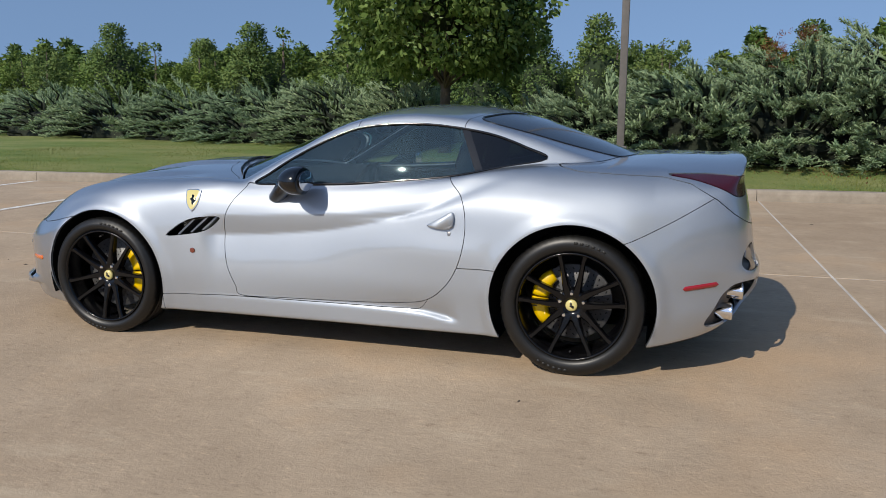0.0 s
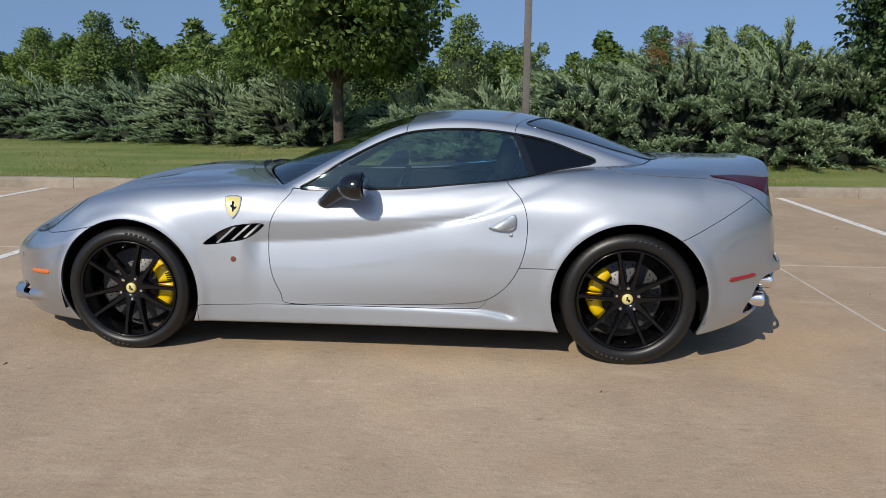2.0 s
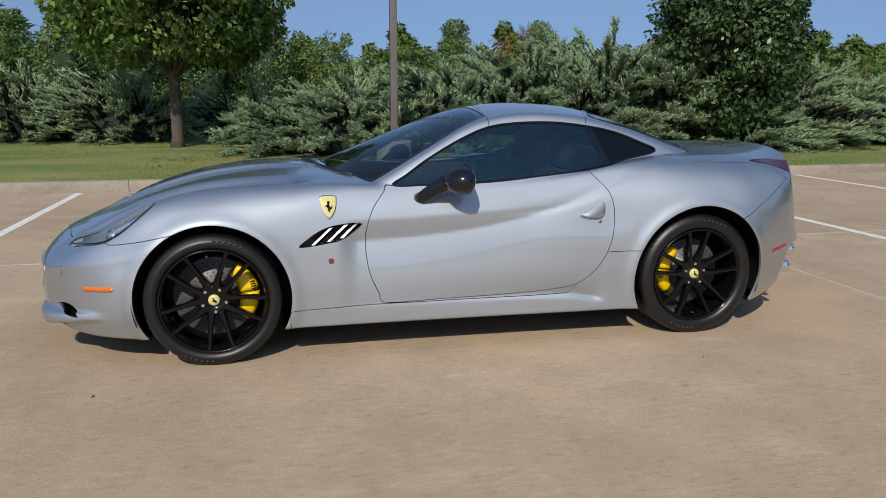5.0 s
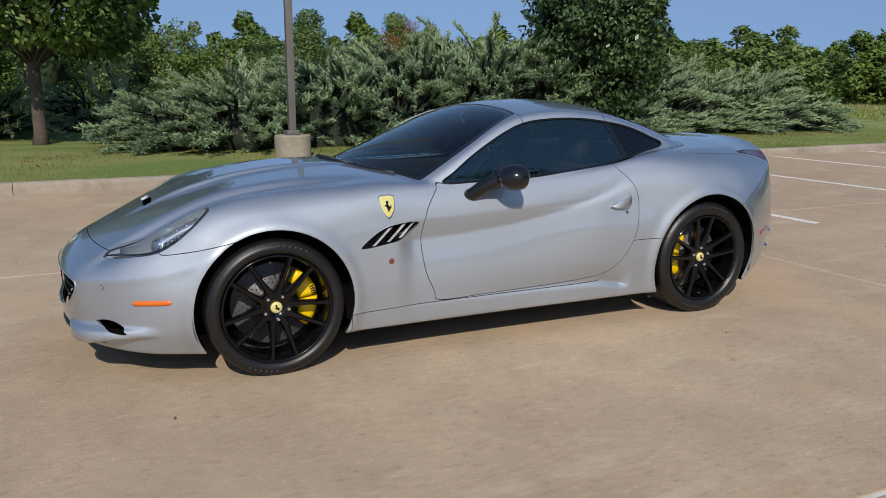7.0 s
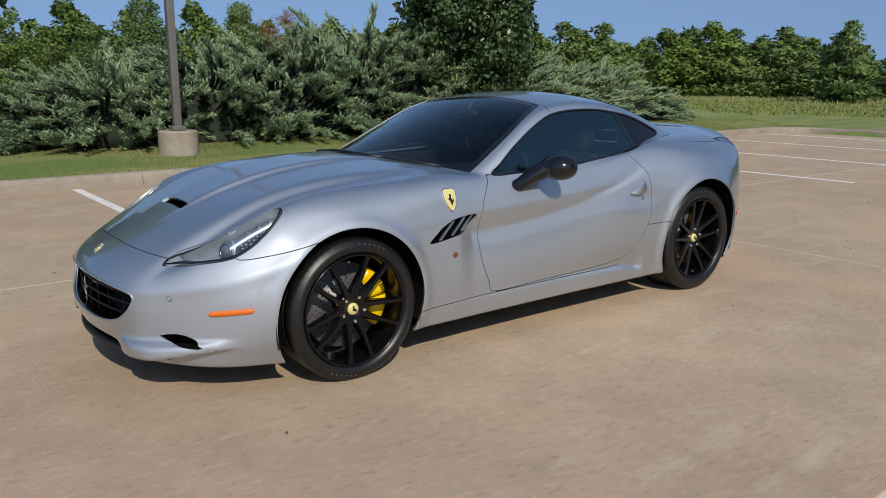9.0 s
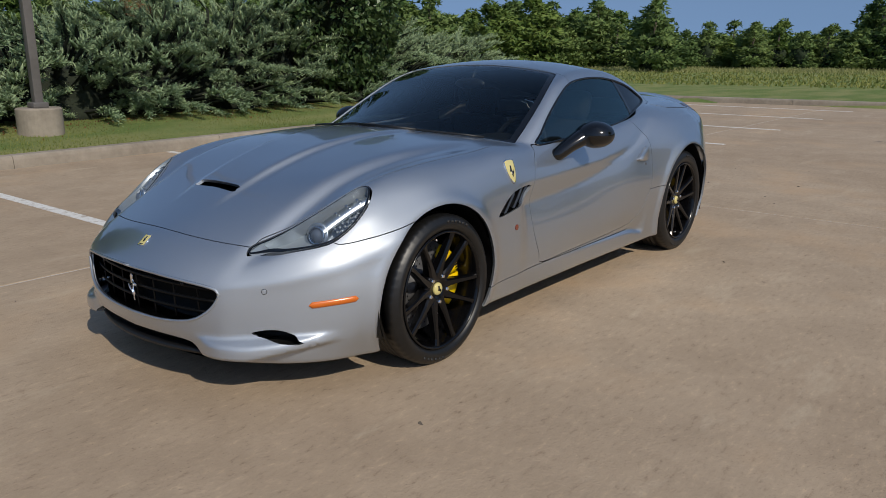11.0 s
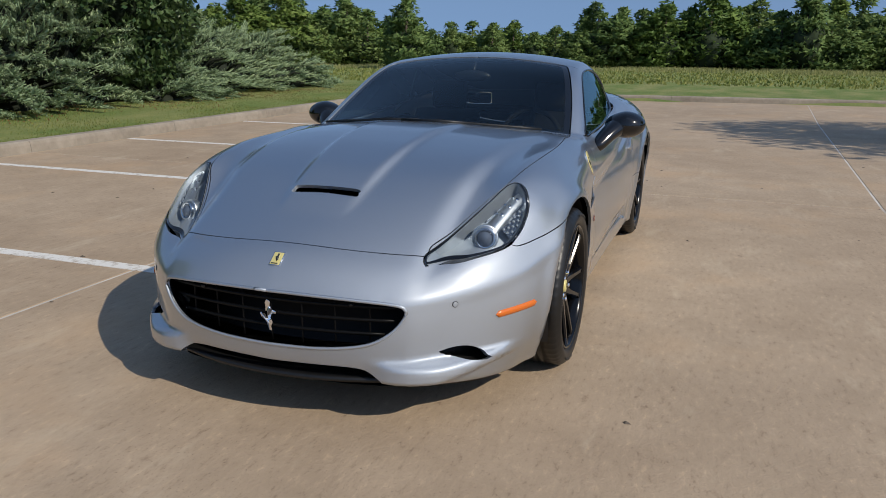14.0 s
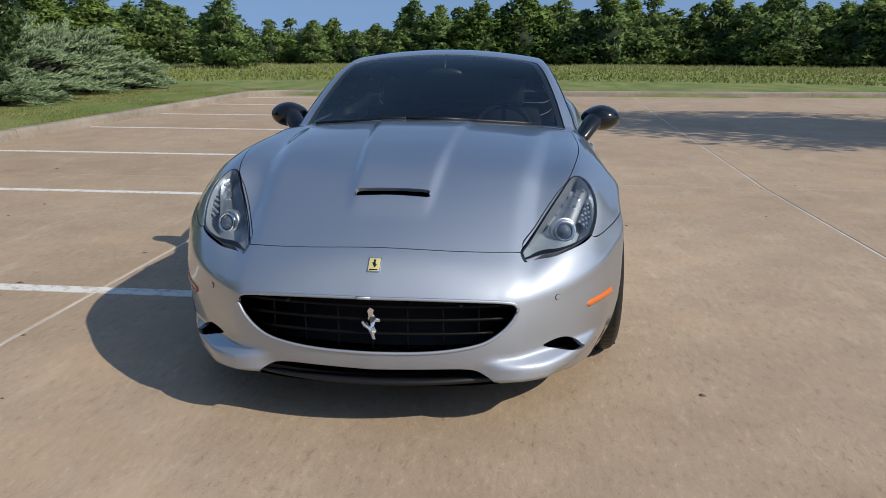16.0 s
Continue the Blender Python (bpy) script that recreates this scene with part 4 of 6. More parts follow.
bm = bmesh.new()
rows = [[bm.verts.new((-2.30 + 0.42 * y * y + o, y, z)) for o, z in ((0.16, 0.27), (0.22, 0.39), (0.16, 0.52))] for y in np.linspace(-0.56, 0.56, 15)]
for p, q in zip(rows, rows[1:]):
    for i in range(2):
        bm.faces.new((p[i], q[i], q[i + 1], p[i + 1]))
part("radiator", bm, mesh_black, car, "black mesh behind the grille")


def grille_at(y, z, back=0.034):
    return (-2.30 + 0.42 * abs(y) ** 2.05 + back, y, z)


for z, half_w in ((0.448, 0.475), (0.400, 0.462), (0.350, 0.41)):
    bm = bmesh.new()
    tube(bm, [grille_at(y, z + 0.010 * (1 - (y / 0.5) ** 2)) for y in np.linspace(-half_w, half_w, 17)], 0.0042, 6, 1.6)
    part("grille_bar", bm, mesh_black, car)
for y in (-0.36, -0.24, -0.12, 0.0, 0.12, 0.24, 0.36):
    bm = bmesh.new()
    top = 0.478 - 0.06 * y * y
    tube(bm, [grille_at(y, z, 0.040) for z in np.linspace(0.302 + 0.22 * y * y, top, 6)], 0.0038, 6)
    part("grille_bar", bm, mesh_black, car)
bm = bmesh.new()
ring_pts = []
for y, z in round_curve(GRILLE, 5):
    d = np.array((y, z - 0.39)) * 0.994
    ring_pts.append((nose_x(float(d[0]), float(d[1] + 0.39)) + 0.003, float(d[0]), float(d[1] + 0.39)))
tube(bm, ring_pts + ring_pts[:2], 0.0065, 8)
part("grille_surround", bm, paint, car, "thin silver grille surround")
bm = bmesh.new()
for y, z, rx in ((-0.30, 0.46, 0.008), (0.30, 0.46, 0.008)):
    revolve(bm, ((0.0, -0.006), (rx, -0.004), (rx, 0.01), (0.0, 0.01)), 14, "x", grille_at(y, z, 0.03))
    part("sensor", bm, satin_black, car)
    bm = bmesh.new()
bm.free()
# the badge in the grille: a plain bright upright shape
bm = bmesh.new()
m = Matrix.Translation((-2.276, 0, 0.400)) @ Matrix((Vector((0, -1, 0)), Vector((0, 0, 1)), Vector((-1, 0, 0)))).transposed().to_4x4()
prism(bm, [(-0.004, 0.058), (0.010, 0.050), (0.006, 0.036), (0.016, 0.022), (0.030, 0.018), (0.032, 0.008), (0.014, 0.008), (0.008, -0.008), (0.018, -0.024), (0.009, -0.040), (0.014, -0.056), (0.002, -0.056), (-0.002, -0.038), (-0.010, -0.020), (-0.026, -0.012), (-0.034, 0.004), (-0.028, 0.010), (-0.021, 0.001), (-0.010, 0.006), (-0.008, 0.028), (-0.013, 0.046)], 0.006, m, 0.001)
part("grille_emblem", bm, chrome, car, "bright metal emblem")
# front badge on the nose
p, n = skin_point(x=-2.206, y=0.0)
for dim, mat, dz, nm in ((1.0, chrome, 0.0025, "badge_frame"), (0.88, badge_yellow, 0.0035, "badge_plate")):
    bm = bmesh.new()
    pad(bm, stuck(p, n, Vector((0.4, 0, 1))), [(-0.022 * dim, -0.030 * dim), (0.022 * dim, -0.030 * dim), (0.022 * dim, 0.030 * dim), (-0.022 * dim, 0.030 * dim)], dz, 0.001)
    part(nm, bm, mat, car, "small yellow nose badge")
bm = bmesh.new()
pad(bm, stuck(p, n, Vector((0.4, 0, 1))), [(0.55 * x, 0.55 * y + 0.004) for x, y in ((-0.006, 0.030), (0.008, 0.03), (0.006, 0.006), (0.016, -0.01), (0.006, -0.03), (-0.004, -0.016), (-0.014, 0.006), (-0.004, 0.012))], 0.0045, 0)
part("badge_figure", bm, gloss_black, car)
bm = bmesh.new()
pad(bm, stuck(p, n, Vector((0.4, 0, 1))) @ Matrix.Translation((0, -0.022, 0)), [(-0.014, -0.002), (0.014, -0.002), (0.014, 0.002), (-0.014, 0.002)], 0.0045, 0)
part("badge_bar", bm, gloss_black, car)

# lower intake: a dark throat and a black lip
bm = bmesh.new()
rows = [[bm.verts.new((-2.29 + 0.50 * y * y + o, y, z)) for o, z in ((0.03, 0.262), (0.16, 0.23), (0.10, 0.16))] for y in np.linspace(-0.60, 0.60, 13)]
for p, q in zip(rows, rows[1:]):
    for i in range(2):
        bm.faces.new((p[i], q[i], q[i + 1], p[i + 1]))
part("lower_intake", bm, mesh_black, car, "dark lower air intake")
bm = bmesh.new()
rows = []
for y in np.linspace(-0.60, 0.60, 25):
    x0 = -2.278 + 0.50 * abs(y) ** 2.1
    rows.append([bm.verts.new((x0 + o, y, z + 0.03 * max(0, abs(y) - 0.45))) for o, z in ((0.0, 0.196), (-0.010, 0.189), (-0.008, 0.178), (0.03, 0.162), (0.20, 0.155), (0.20, 0.175), (0.035, 0.194))])
for p, q in zip(rows, rows[1:]):
    for i in range(7):
        bm.faces.new((p[i], p[(i + 1) % 7], q[(i + 1) % 7], q[i]))
bm.faces.new(rows[0][::-1])
bm.faces.new(rows[-1])
part("front_lip", bm, satin_black, car, "black plastic front lip")


def duct(bm):
    rows = []
    for k in range(9):
        y = -(0.55 + 0.21 * k / 8)
        x0 = nose_x(y, 0.27)
        rows.append([bm.verts.new((x0 + o, y + o * 0.3, z)) for o, z in ((0.015, 0.31), (0.09, 0.30), (0.10, 0.24), (0.02, 0.225))])
    for p, q in zip(rows, rows[1:]):
        for i in range(3):
            bm.faces.new((p[i], q[i], q[i + 1], p[i + 1]))


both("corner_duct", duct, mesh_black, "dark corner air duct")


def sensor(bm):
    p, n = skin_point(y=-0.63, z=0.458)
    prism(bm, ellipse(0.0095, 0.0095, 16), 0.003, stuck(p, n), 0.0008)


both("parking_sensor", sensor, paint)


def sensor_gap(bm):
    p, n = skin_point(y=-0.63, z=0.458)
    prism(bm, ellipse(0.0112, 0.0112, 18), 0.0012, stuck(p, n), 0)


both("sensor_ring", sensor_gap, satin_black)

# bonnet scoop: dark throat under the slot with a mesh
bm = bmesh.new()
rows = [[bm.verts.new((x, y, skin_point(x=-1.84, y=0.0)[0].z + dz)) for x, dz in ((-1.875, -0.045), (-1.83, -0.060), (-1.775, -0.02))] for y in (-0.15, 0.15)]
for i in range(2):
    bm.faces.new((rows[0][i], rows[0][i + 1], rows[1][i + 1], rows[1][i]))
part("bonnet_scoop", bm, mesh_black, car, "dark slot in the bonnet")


# --- strips of skin lifted a little: lamps on the flanks
def marker(x0, x1, z, height, rise_):
    def build(bm):
        rows = []
        n_ = 17
        for k in range(n_):
            t = k / (n_ - 1)
            x = x0 + (x1 - x0) * t
            zc = z + rise_ * t
            e = min(t, 1 - t) * (x1 - x0)
            h = height / 2 * min(1.0, math.sqrt(max(1 - (1 - min(e / (height / 2), 1)) ** 2, 0)) + 0.02)
            row = []
            for s, lift in ((-1, -0.002), (-0.9, 0.0035), (0.0, 0.005), (0.9, 0.0035), (1, -0.002)):
                p, nrm = skin_point(x=x, z=zc + s * h)
                row.append(bm.verts.new(p + nrm * lift))
            rows.append(row)
        for p, q in zip(rows, rows[1:]):
            for i in range(4):
                bm.faces.new((p[i], p[i + 1], q[i + 1], q[i]))
        bmesh.ops.recalc_face_normals(bm, faces=bm.faces)
    return build


both("side_marker", marker(-1.972, -1.808, 0.394, 0.026, 0.013), amber, "amber side marker lamp")
both("rear_marker", marker(1.845, 2.005, 0.458, 0.024, 0.016), red_lens, "red side marker lamp")


def on_side(x, z, outline, depth, tilt=0.0, bevel=0.0015):
    def build(bm):
        p, n = skin_point(x=x, z=z)
        pad(bm, stuck(p, n) @ Matrix.Rotation(tilt, 4, "Z"), outline, depth, bevel)
    return build


both("indicator", on_side(-0.747, 0.515, ellipse(0.0145, 0.0145), 0.004), indicator_brown, "small round brown-red indicator")
both("lock", on_side(0.724, 0.674, ellipse(0.010, 0.010, 18), 0.002), dull_metal)
SHIELD = [(-0.044, 0.052), (-0.022, 0.060), (0.0, 0.057), (0.022, 0.060), (0.044, 0.052), (0.043, 0.010), (0.033, -0.028), (0.014, -0.056), (0.0, -0.066), (-0.014, -0.056), (-0.033, -0.028), (-0.043, 0.010)]
both("shield_frame", on_side(-0.752, 0.792, SHIELD, 0.003), chrome, "yellow shield badge")
both("shield", on_side(-0.752, 0.792, [(0.90 * x, 0.91 * y) for x, y in SHIELD], 0.004), badge_yellow, "yellow shield badge")
HORSE = ((-0.006, 0.036), (0.010, 0.032), (0.006, 0.010), (0.018, -0.004), (0.022, 0.012), (0.026, -0.008), (0.010, -0.026), (0.004, -0.040), (-0.004, -0.026), (-0.008, -0.006), (-0.022, 0.004), (-0.008, 0.014))
both("shield_figure", on_side(-0.752, 0.790, [(0.78 * u, 0.78 * w) for u, w in round_curve(HORSE, 3).tolist()], 0.0048, 0, 0), gloss_black)
HANDLE = round_curve(((-0.098, -0.028), (-0.04, -0.040), (0.02, -0.038), (0.040, -0.012), (0.040, 0.036), (0.022, 0.046), (-0.02, 0.020), (-0.07, -0.008)), 4).tolist()


def handle_left(bm):
    p, n = skin_point(x=0.708, z=0.734)
    pad(bm, stuck(p, n), HANDLE, 0.016, 0.008)


both("door_handle", handle_left, paint, "silver door handle")


def vent_box(bm):
    rows = [[bm.verts.new((x, -y, z)) for y in (0.80,)] for x, z in round_curve(VENT, 3)]
    back = [r[0] for r in rows]
    front_ = [bm.verts.new((x, skin_point(x=x, z=z)[0].y + 0.008, z)) for x, z in round_curve(VENT, 3) * 1.0]
    for i in range(len(back)):
        j = (i + 1) % len(back)
        bm.faces.new((back[i], back[j], front_[j], front_[i]))
    bm.faces.new(back)


both("side_vent", vent_box, gloss_black, "black side air vent", smooth=False)
for k, x in enumerate((-0.815, -0.735, -0.668)):
    def slat(bm, x=x):
        rows = []
        for t in np.linspace(0, 1, 5):
            z = 0.598 + 0.015 * k + (0.085 + 0.0 * k) * t
            xx = x + 0.095 * t - 0.03
            y0 = skin_point(x=xx, z=z)[0].y + 0.012
            rows.append([bm.verts.new((xx, y0, z)), bm.verts.new((xx + 0.016, y0 - 0.003, z)), bm.verts.new((xx + 0.045, y0 + 0.045, z)), bm.verts.new((xx + 0.038, y0 + 0.047, z))])
        for p, q in zip(rows, rows[1:]):
            for i in range(4):
                bm.faces.new((p[i], p[(i + 1) % 4], q[(i + 1) % 4], q[i]))
        bm.faces.new(rows[0][::-1])
        bm.faces.new(rows[-1])
        bmesh.ops.recalc_face_normals(bm, faces=bm.faces)
    both("vent_slat", slat, slat_grey, "silver vent slat", smooth=False)


# --- window trim
def trim(points, radius):
    def build(bm):
        pts = []
        for x, z in points:
            p, n = skin_point(x=float(x), z=float(z))
            pts.append(tuple(p - 0.001 * n))
        tube(bm, pts + pts[:1], radius, 6)
    return build


both("window_trim", trim(round_curve(DAYLIGHT, 4), 0.0065), gloss_black, "black window trim")
bm = bmesh.new()
pts = [tuple(skin_point(x=float(x), y=float(y))[0]) for x, y in round_curve(REAR_GLASS, 3)]
tube(bm, pts + pts[:1], 0.005, 6)
part("rear_window_trim", bm, gloss_black, car)

# --- cowl and wipers
bm = bmesh.new()
rows = []
for y in np.linspace(-0.72, 0.72, 25):
    xs = -0.90 + 0.62 * abs(y / 0.72) ** 2.2 * 0.46
    rows.append([bm.verts.new((xs + o, y, 0.905 - 0.055 * (y / 0.72) ** 2 + dz)) for o, dz in ((-0.03, -0.006), (0.03, -0.016), (0.13, -0.006), (0.13, -0.06))])
for p, q in zip(rows, rows[1:]):
    for i in range(3):
        bm.faces.new((p[i], q[i], q[i + 1], p[i + 1]))
part("cowl", bm, satin_black, car, "black plastic cowl under the windscreen")


def wiper(pts, name="wiper"):
    bm = bmesh.new()
    out = []
    for x, y in pts:
        q, n = skin_point(x=x, y=y)
        out.append(tuple(q + 0.008 * n))
    tube(bm, out, 0.0045, 6, 1.6)
    part(name, bm, satin_black, car, "black windscreen wiper")


wiper([(-0.83, 0.10), (-0.80, -0.10), (-0.745, -0.30), (-0.665, -0.48), (-0.60, -0.58)])
wiper([(-0.70, 0.56), (-0.775, 0.36), (-0.80, 0.20), (-0.79, 0.02)])
wiper([(-0.70, 0.60), (-0.72, 0.50), (-0.745, 0.40)], "wiper_arm")
wiper([(-0.84, 0.06), (-0.815, -0.10), (-0.76, -0.25)], "wiper_arm")


# --- door mirrors
def mirror_house(bm):
    bmesh.ops.create_icosphere(bm, subdivisions=4, radius=1.0)
    for w in bm.verts:
        c = w.co
        x = c.x if c.x < 0.25 else 0.25 + (c.x - 0.25) * 0.18
        k = 1.0 - 0.16 * max(c.y, 0)
        w.co = Vector((-0.064 + 0.106 * x, -0.938 + 0.112 * c.y, 0.920 + 0.074 * c.z * k))
    tube(bm, ((-0.275, -0.785, 0.806), (-0.25, -0.822, 0.822), (-0.195, -0.858, 0.868), (-0.14, -0.89, 0.902), (-0.07, -0.925, 0.918)), (0.046, 0.046, 0.050, 0.058, 0.064), 16, 0.8)


both("door_mirror", mirror_house, gloss_black, "gloss black door mirror")


def mirror_glass(bm):
    bm_m = Matrix.Translation((-0.022, -0.938, 0.920)) @ Matrix((Vector((0, 1, 0)), Vector((0, 0, 1)), Vector((1, 0, 0)))).transposed().to_4x4()
    prism(bm, ellipse(0.083, 0.052), 0.002, bm_m, 0.0005)


both("mirror_glass", mirror_glass, chrome, "mirror glass")

# --- headlight insides
for s in (-1, 1):
    panel("reflector", side_of(lamps, s), car_field, lamp_grey, car, "grey headlight housing", flange=0, sink=0.060)
def bezel(cx, cy, cz, r, depth, mat, name, label=""):
    def build(bm):
        d = Vector((-0.93, -0.30, 0.20)).normalized()
        m = stuck(Vector((cx, cy, cz)), d)
        rings = []
        prof = ((r * 0.72, -depth), (r * 0.80, 0.0), (r, 0.004), (r * 1.06, -0.004), (r * 1.04, -depth))
        for k in range(28):
            a = 2 * math.pi * k / 28
            rings.append([bm.verts.new(m @ Vector((q * math.cos(a), q * math.sin(a), h))) for q, h in prof])
        for k in range(28):
            a, b = rings[k], rings[(k + 1) % 28]
            for i in range(len(prof) - 1):
                bm.faces.new((a[i], a[i + 1], b[i + 1], b[i]))
    both(name, build, mat, label)


EYE_P, EYE_N = skin_point(x=-1.868, y=-0.668)
EYE_C = EYE_P - 0.036 * EYE_N
bezel(*EYE_C, 0.037, 0.025, chrome, "projector_bezel", "bright projector lamp ring")
bezel(*(EYE_C + Vector((0.012, 0.004, 0.0))), 0.047, 0.03, lamp_silver, "projector_ring")


def ball(bm):
    bmesh.ops.create_uvsphere(bm, u_segments=20, v_segments=12, radius=0.030, matrix=Matrix.Translation(EYE_C + Vector((0.014, 0.006, -0.004))))


lens_ball = material("projector_lens", (0.10, 0.12, 0.16), 0.04, 0.0, 1.0)
both("projector_lens", ball, lens_ball, "glassy projector lens")


def strip(along, across, lift, mat, name, label=""):
    """A moulding under the lens, along its inner edge."""
    def build(bm):
        rows = []
        for t in np.linspace(0, 1, 9):
            x = along[0][0] + (along[1][0] - along[0][0]) * t
            y = along[0][1] + (along[1][1] - along[0][1]) * t
            row = []
            for q in (-1, -0.8, 0.8, 1):
                pt, nrm = skin_point(x=x, y=-(y + q * across * (1 - 0.35 * t)))
                row.append(bm.verts.new(pt - nrm * (lift + (0.012 if abs(q) == 1 else 0))))
            rows.append(row)
        for p, q in zip(rows, rows[1:]):
            for i in range(3):
                bm.faces.new((p[i], p[i + 1], q[i + 1], q[i]))
        bmesh.ops.recalc_face_normals(bm, faces=bm.faces)
    both(name, build, mat, label)


strip(((-1.845, 0.672), (-1.640, 0.752)), 0.036, 0.020, lamp_silver, "lamp_arm", "bright lamp moulding")
honey = material("honeycomb_blue", (0.03, 0.045, 0.075), 0.25, 0.0, 0.8)
strip(((-1.815, 0.752), (-1.680, 0.800)), 0.034, 0.026, honey, "turn_lamp", "dark blue honeycomb turn lamp")


def cells(bm):
    for i in range(8):
        for j in range(4):
            x = -1.810 + 0.0165 * i
            y = 0.728 + 0.0165 * j + (0.008 if i % 2 else 0) + 0.35 * 0.0165 * i
            pt, nrm = skin_point(x=x, y=-y)
            pad(bm, stuck(pt - nrm * 0.026, nrm, Vector((1, 0, 0))), ellipse(0.0058, 0.0058, 6), 0.004, 0)


both("honeycomb_cell", cells, lamp_grey, "small grey honeycomb cells")
for x, y in ((-1.765, 0.690), (-1.720, 0.708), (-1.675, 0.728)):
    def led(bm, x=x, y=y):
        pt, nrm = skin_point(x=x, y=-y)
        for d in (-0.009, 0.009):
            pad(bm, stuck(pt - nrm * 0.020, nrm, Vector((1, 0, 0))) @ Matrix.Translation((d, 0, 0)), ellipse(0.0068, 0.0068, 12), 0.004, 0.001)
    both("daylight_lamp", led, chrome)


def corner_cap(bm):
    rows = []
    for t in np.linspace(0, 1, 6):
        x = -2.062 + 0.062 * t
        row = []
        for q in np.linspace(0, 1, 5):
            y = 0.505 + 0.012 * t + (0.022 + 0.045 * t) * q
            pt, nrm = skin_point(x=x, y=-y)
            row.append(bm.verts.new(pt - nrm * 0.004))
        rows.append(row)
    for p, q in zip(rows, rows[1:]):
        for i in range(4):
            bm.faces.new((p[i], p[i + 1], q[i + 1], q[i]))
    bmesh.ops.recalc_face_normals(bm, faces=bm.faces)


both("lamp_corner", corner_cap, lamp_grey, "grey lamp corner cover")
for s in (-1, 1):
    ring_out = split(side_of(lamps, s), lambda p: lamp_cut(p) + 0.0065)[1]
    panel("lamp_gasket", ring_out, car_field, gloss_black, car, "black lamp edge", flange=0.0, sink=-0.0006)
    panel("lamp_wall", ring_out, car_field, lamp_grey, car, "grey lamp side wall", flange=0.058, sink=0.003)

# --- tail: outlets, exhausts
def outlet_box(bm):
    rows = []
    for y in np.linspace(0.40, 0.78, 13):
        rows.append([bm.verts.new((float(TAIL(np.array(min(y, 0.78 if z < 0.48 else 0.70)), np.array(z))) - deep, -min(y, 0.78 if z < 0.48 else 0.70), z)) for z, deep in ((0.245, 0.03), (0.29, 0.06), (0.47, 0.075), (0.50, 0.045), (0.525, 0.045), (0.54, 0.06), (0.63, 0.06), (0.66, 0.035))])
    for p, q in zip(rows, rows[1:]):
        for i in range(7):
            bm.faces.new((p[i], p[i + 1], q[i + 1], q[i]))


both("exhaust_surround", outlet_box, diffuser_grey, "grey panel round the exhausts")
for y, z, x1 in ((0.645, 0.418, 2.125), (0.672, 0.320, 2.080)):
    def pipe(bm, y=y, z=z, x1=x1):
        revolve(bm, ((0.041, -0.20), (0.043, -0.012), (0.0435, -0.003), (0.042, 0.0), (0.0395, -0.004), (0.0385, -0.02)), 32, "x")
        for w in bm.verts:
            w.co.x -= 0.35 * w.co.y * max(0.0, 1 + w.co.x / 0.03)
        bm.transform(Matrix.Translation((x1, -y, z)) @ Matrix.Rotation(radians(-17), 4, "Z"))
    tips = both("exhaust_tip", pipe, chrome, "chrome exhaust tip")
    def throat(bm, y=y, z=z, x1=x1):
        revolve(bm, ((0.0388, -0.012), (0.037, -0.12), (0.0, -0.12)), 24, "x")
        bm.transform(Matrix.Translation((x1, -y, z)) @ Matrix.Rotation(radians(-17), 4, "Z"))
    for tip, s_ in zip(tips, (-1, 1)):
        bm = bmesh.new()
        throat(bm)
        if s_ > 0:
            bm.transform(MIRROR)
        part("throat", bm, satin_black, tip, "plain black throat")


# --- inside the car
bm = bmesh.new()
rows = []
for y in np.linspace(-0.68, 0.68, 29):
    hump = 0.035 * math.exp(-(((y + 0.36) / 0.16) ** 2))
    rows.append([bm.verts.new((x + 0.20 * (y / 0.7) ** 2 * (1 if x < -0.3 else 0.3), y, z + hump * w_)) for x, z, w_ in ((-0.78, 0.885, 0), (-0.55, 0.885, 0.1), (-0.30, 0.880, 0.5), (-0.12, 0.862, 1), (-0.06, 0.83, 1), (-0.06, 0.70, 0), (-0.16, 0.45, 0), (-0.3, 0.3, 0))])
for p, q in zip(rows, rows[1:]):
    for i in range(7):
        bm.faces.new((p[i], q[i], q[i + 1], p[i + 1]))
part("dashboard", bm, leather, car, "black leather dashboard")
bm = bmesh.new()
m = Matrix.Translation((0.06, -0.365, 0.80)) @ Matrix.Rotation(radians(-68), 4, "Y")
ringp = [tuple(m @ Vector((0.182 * math.cos(a), 0.182 * math.sin(a), 0))) for a in np.linspace(0, 2 * math.pi, 33)]
tube(bm, ringp, 0.015, 8)
for a in (0.0, math.pi, -math.pi / 2 + math.pi):
    tube(bm, (tuple(m @ Vector((0.03 * math.cos(a), 0.03 * math.sin(a), -0.02))), tuple(m @ Vector((0.175 * math.cos(a), 0.175 * math.sin(a), 0)))), 0.014, 6)
revolve_m = [tuple(m @ Vector((0, 0, z))) for z in (-0.12, 0.0)]
tube(bm, revolve_m, (0.045, 0.06), 16)
part("steering_wheel", bm, leather, car, "black leather steering wheel")


def seat(y):
    bm = bmesh.new()
    box(bm, (0.06, y - 0.24, 0.28), (0.60, y + 0.24, 0.47), 0.05)
    m = Matrix.Translation((0.50, y, 0.45)) @ Matrix.Rotation(radians(18), 4, "Y")
    box(bm, (-0.06, -0.235, 0.0), (0.07, 0.235, 0.50), 0.055, m)
    for s in (-1, 1):
        box(bm, (-0.11, s * 0.20 - 0.045, 0.05), (0.03, s * 0.20 + 0.045, 0.42), 0.035, m)
    box(bm, (-0.04, -0.125, 0.50), (0.065, 0.125, 0.70), 0.05, m)
    part("seat", bm, leather, car, "black leather bucket seat")


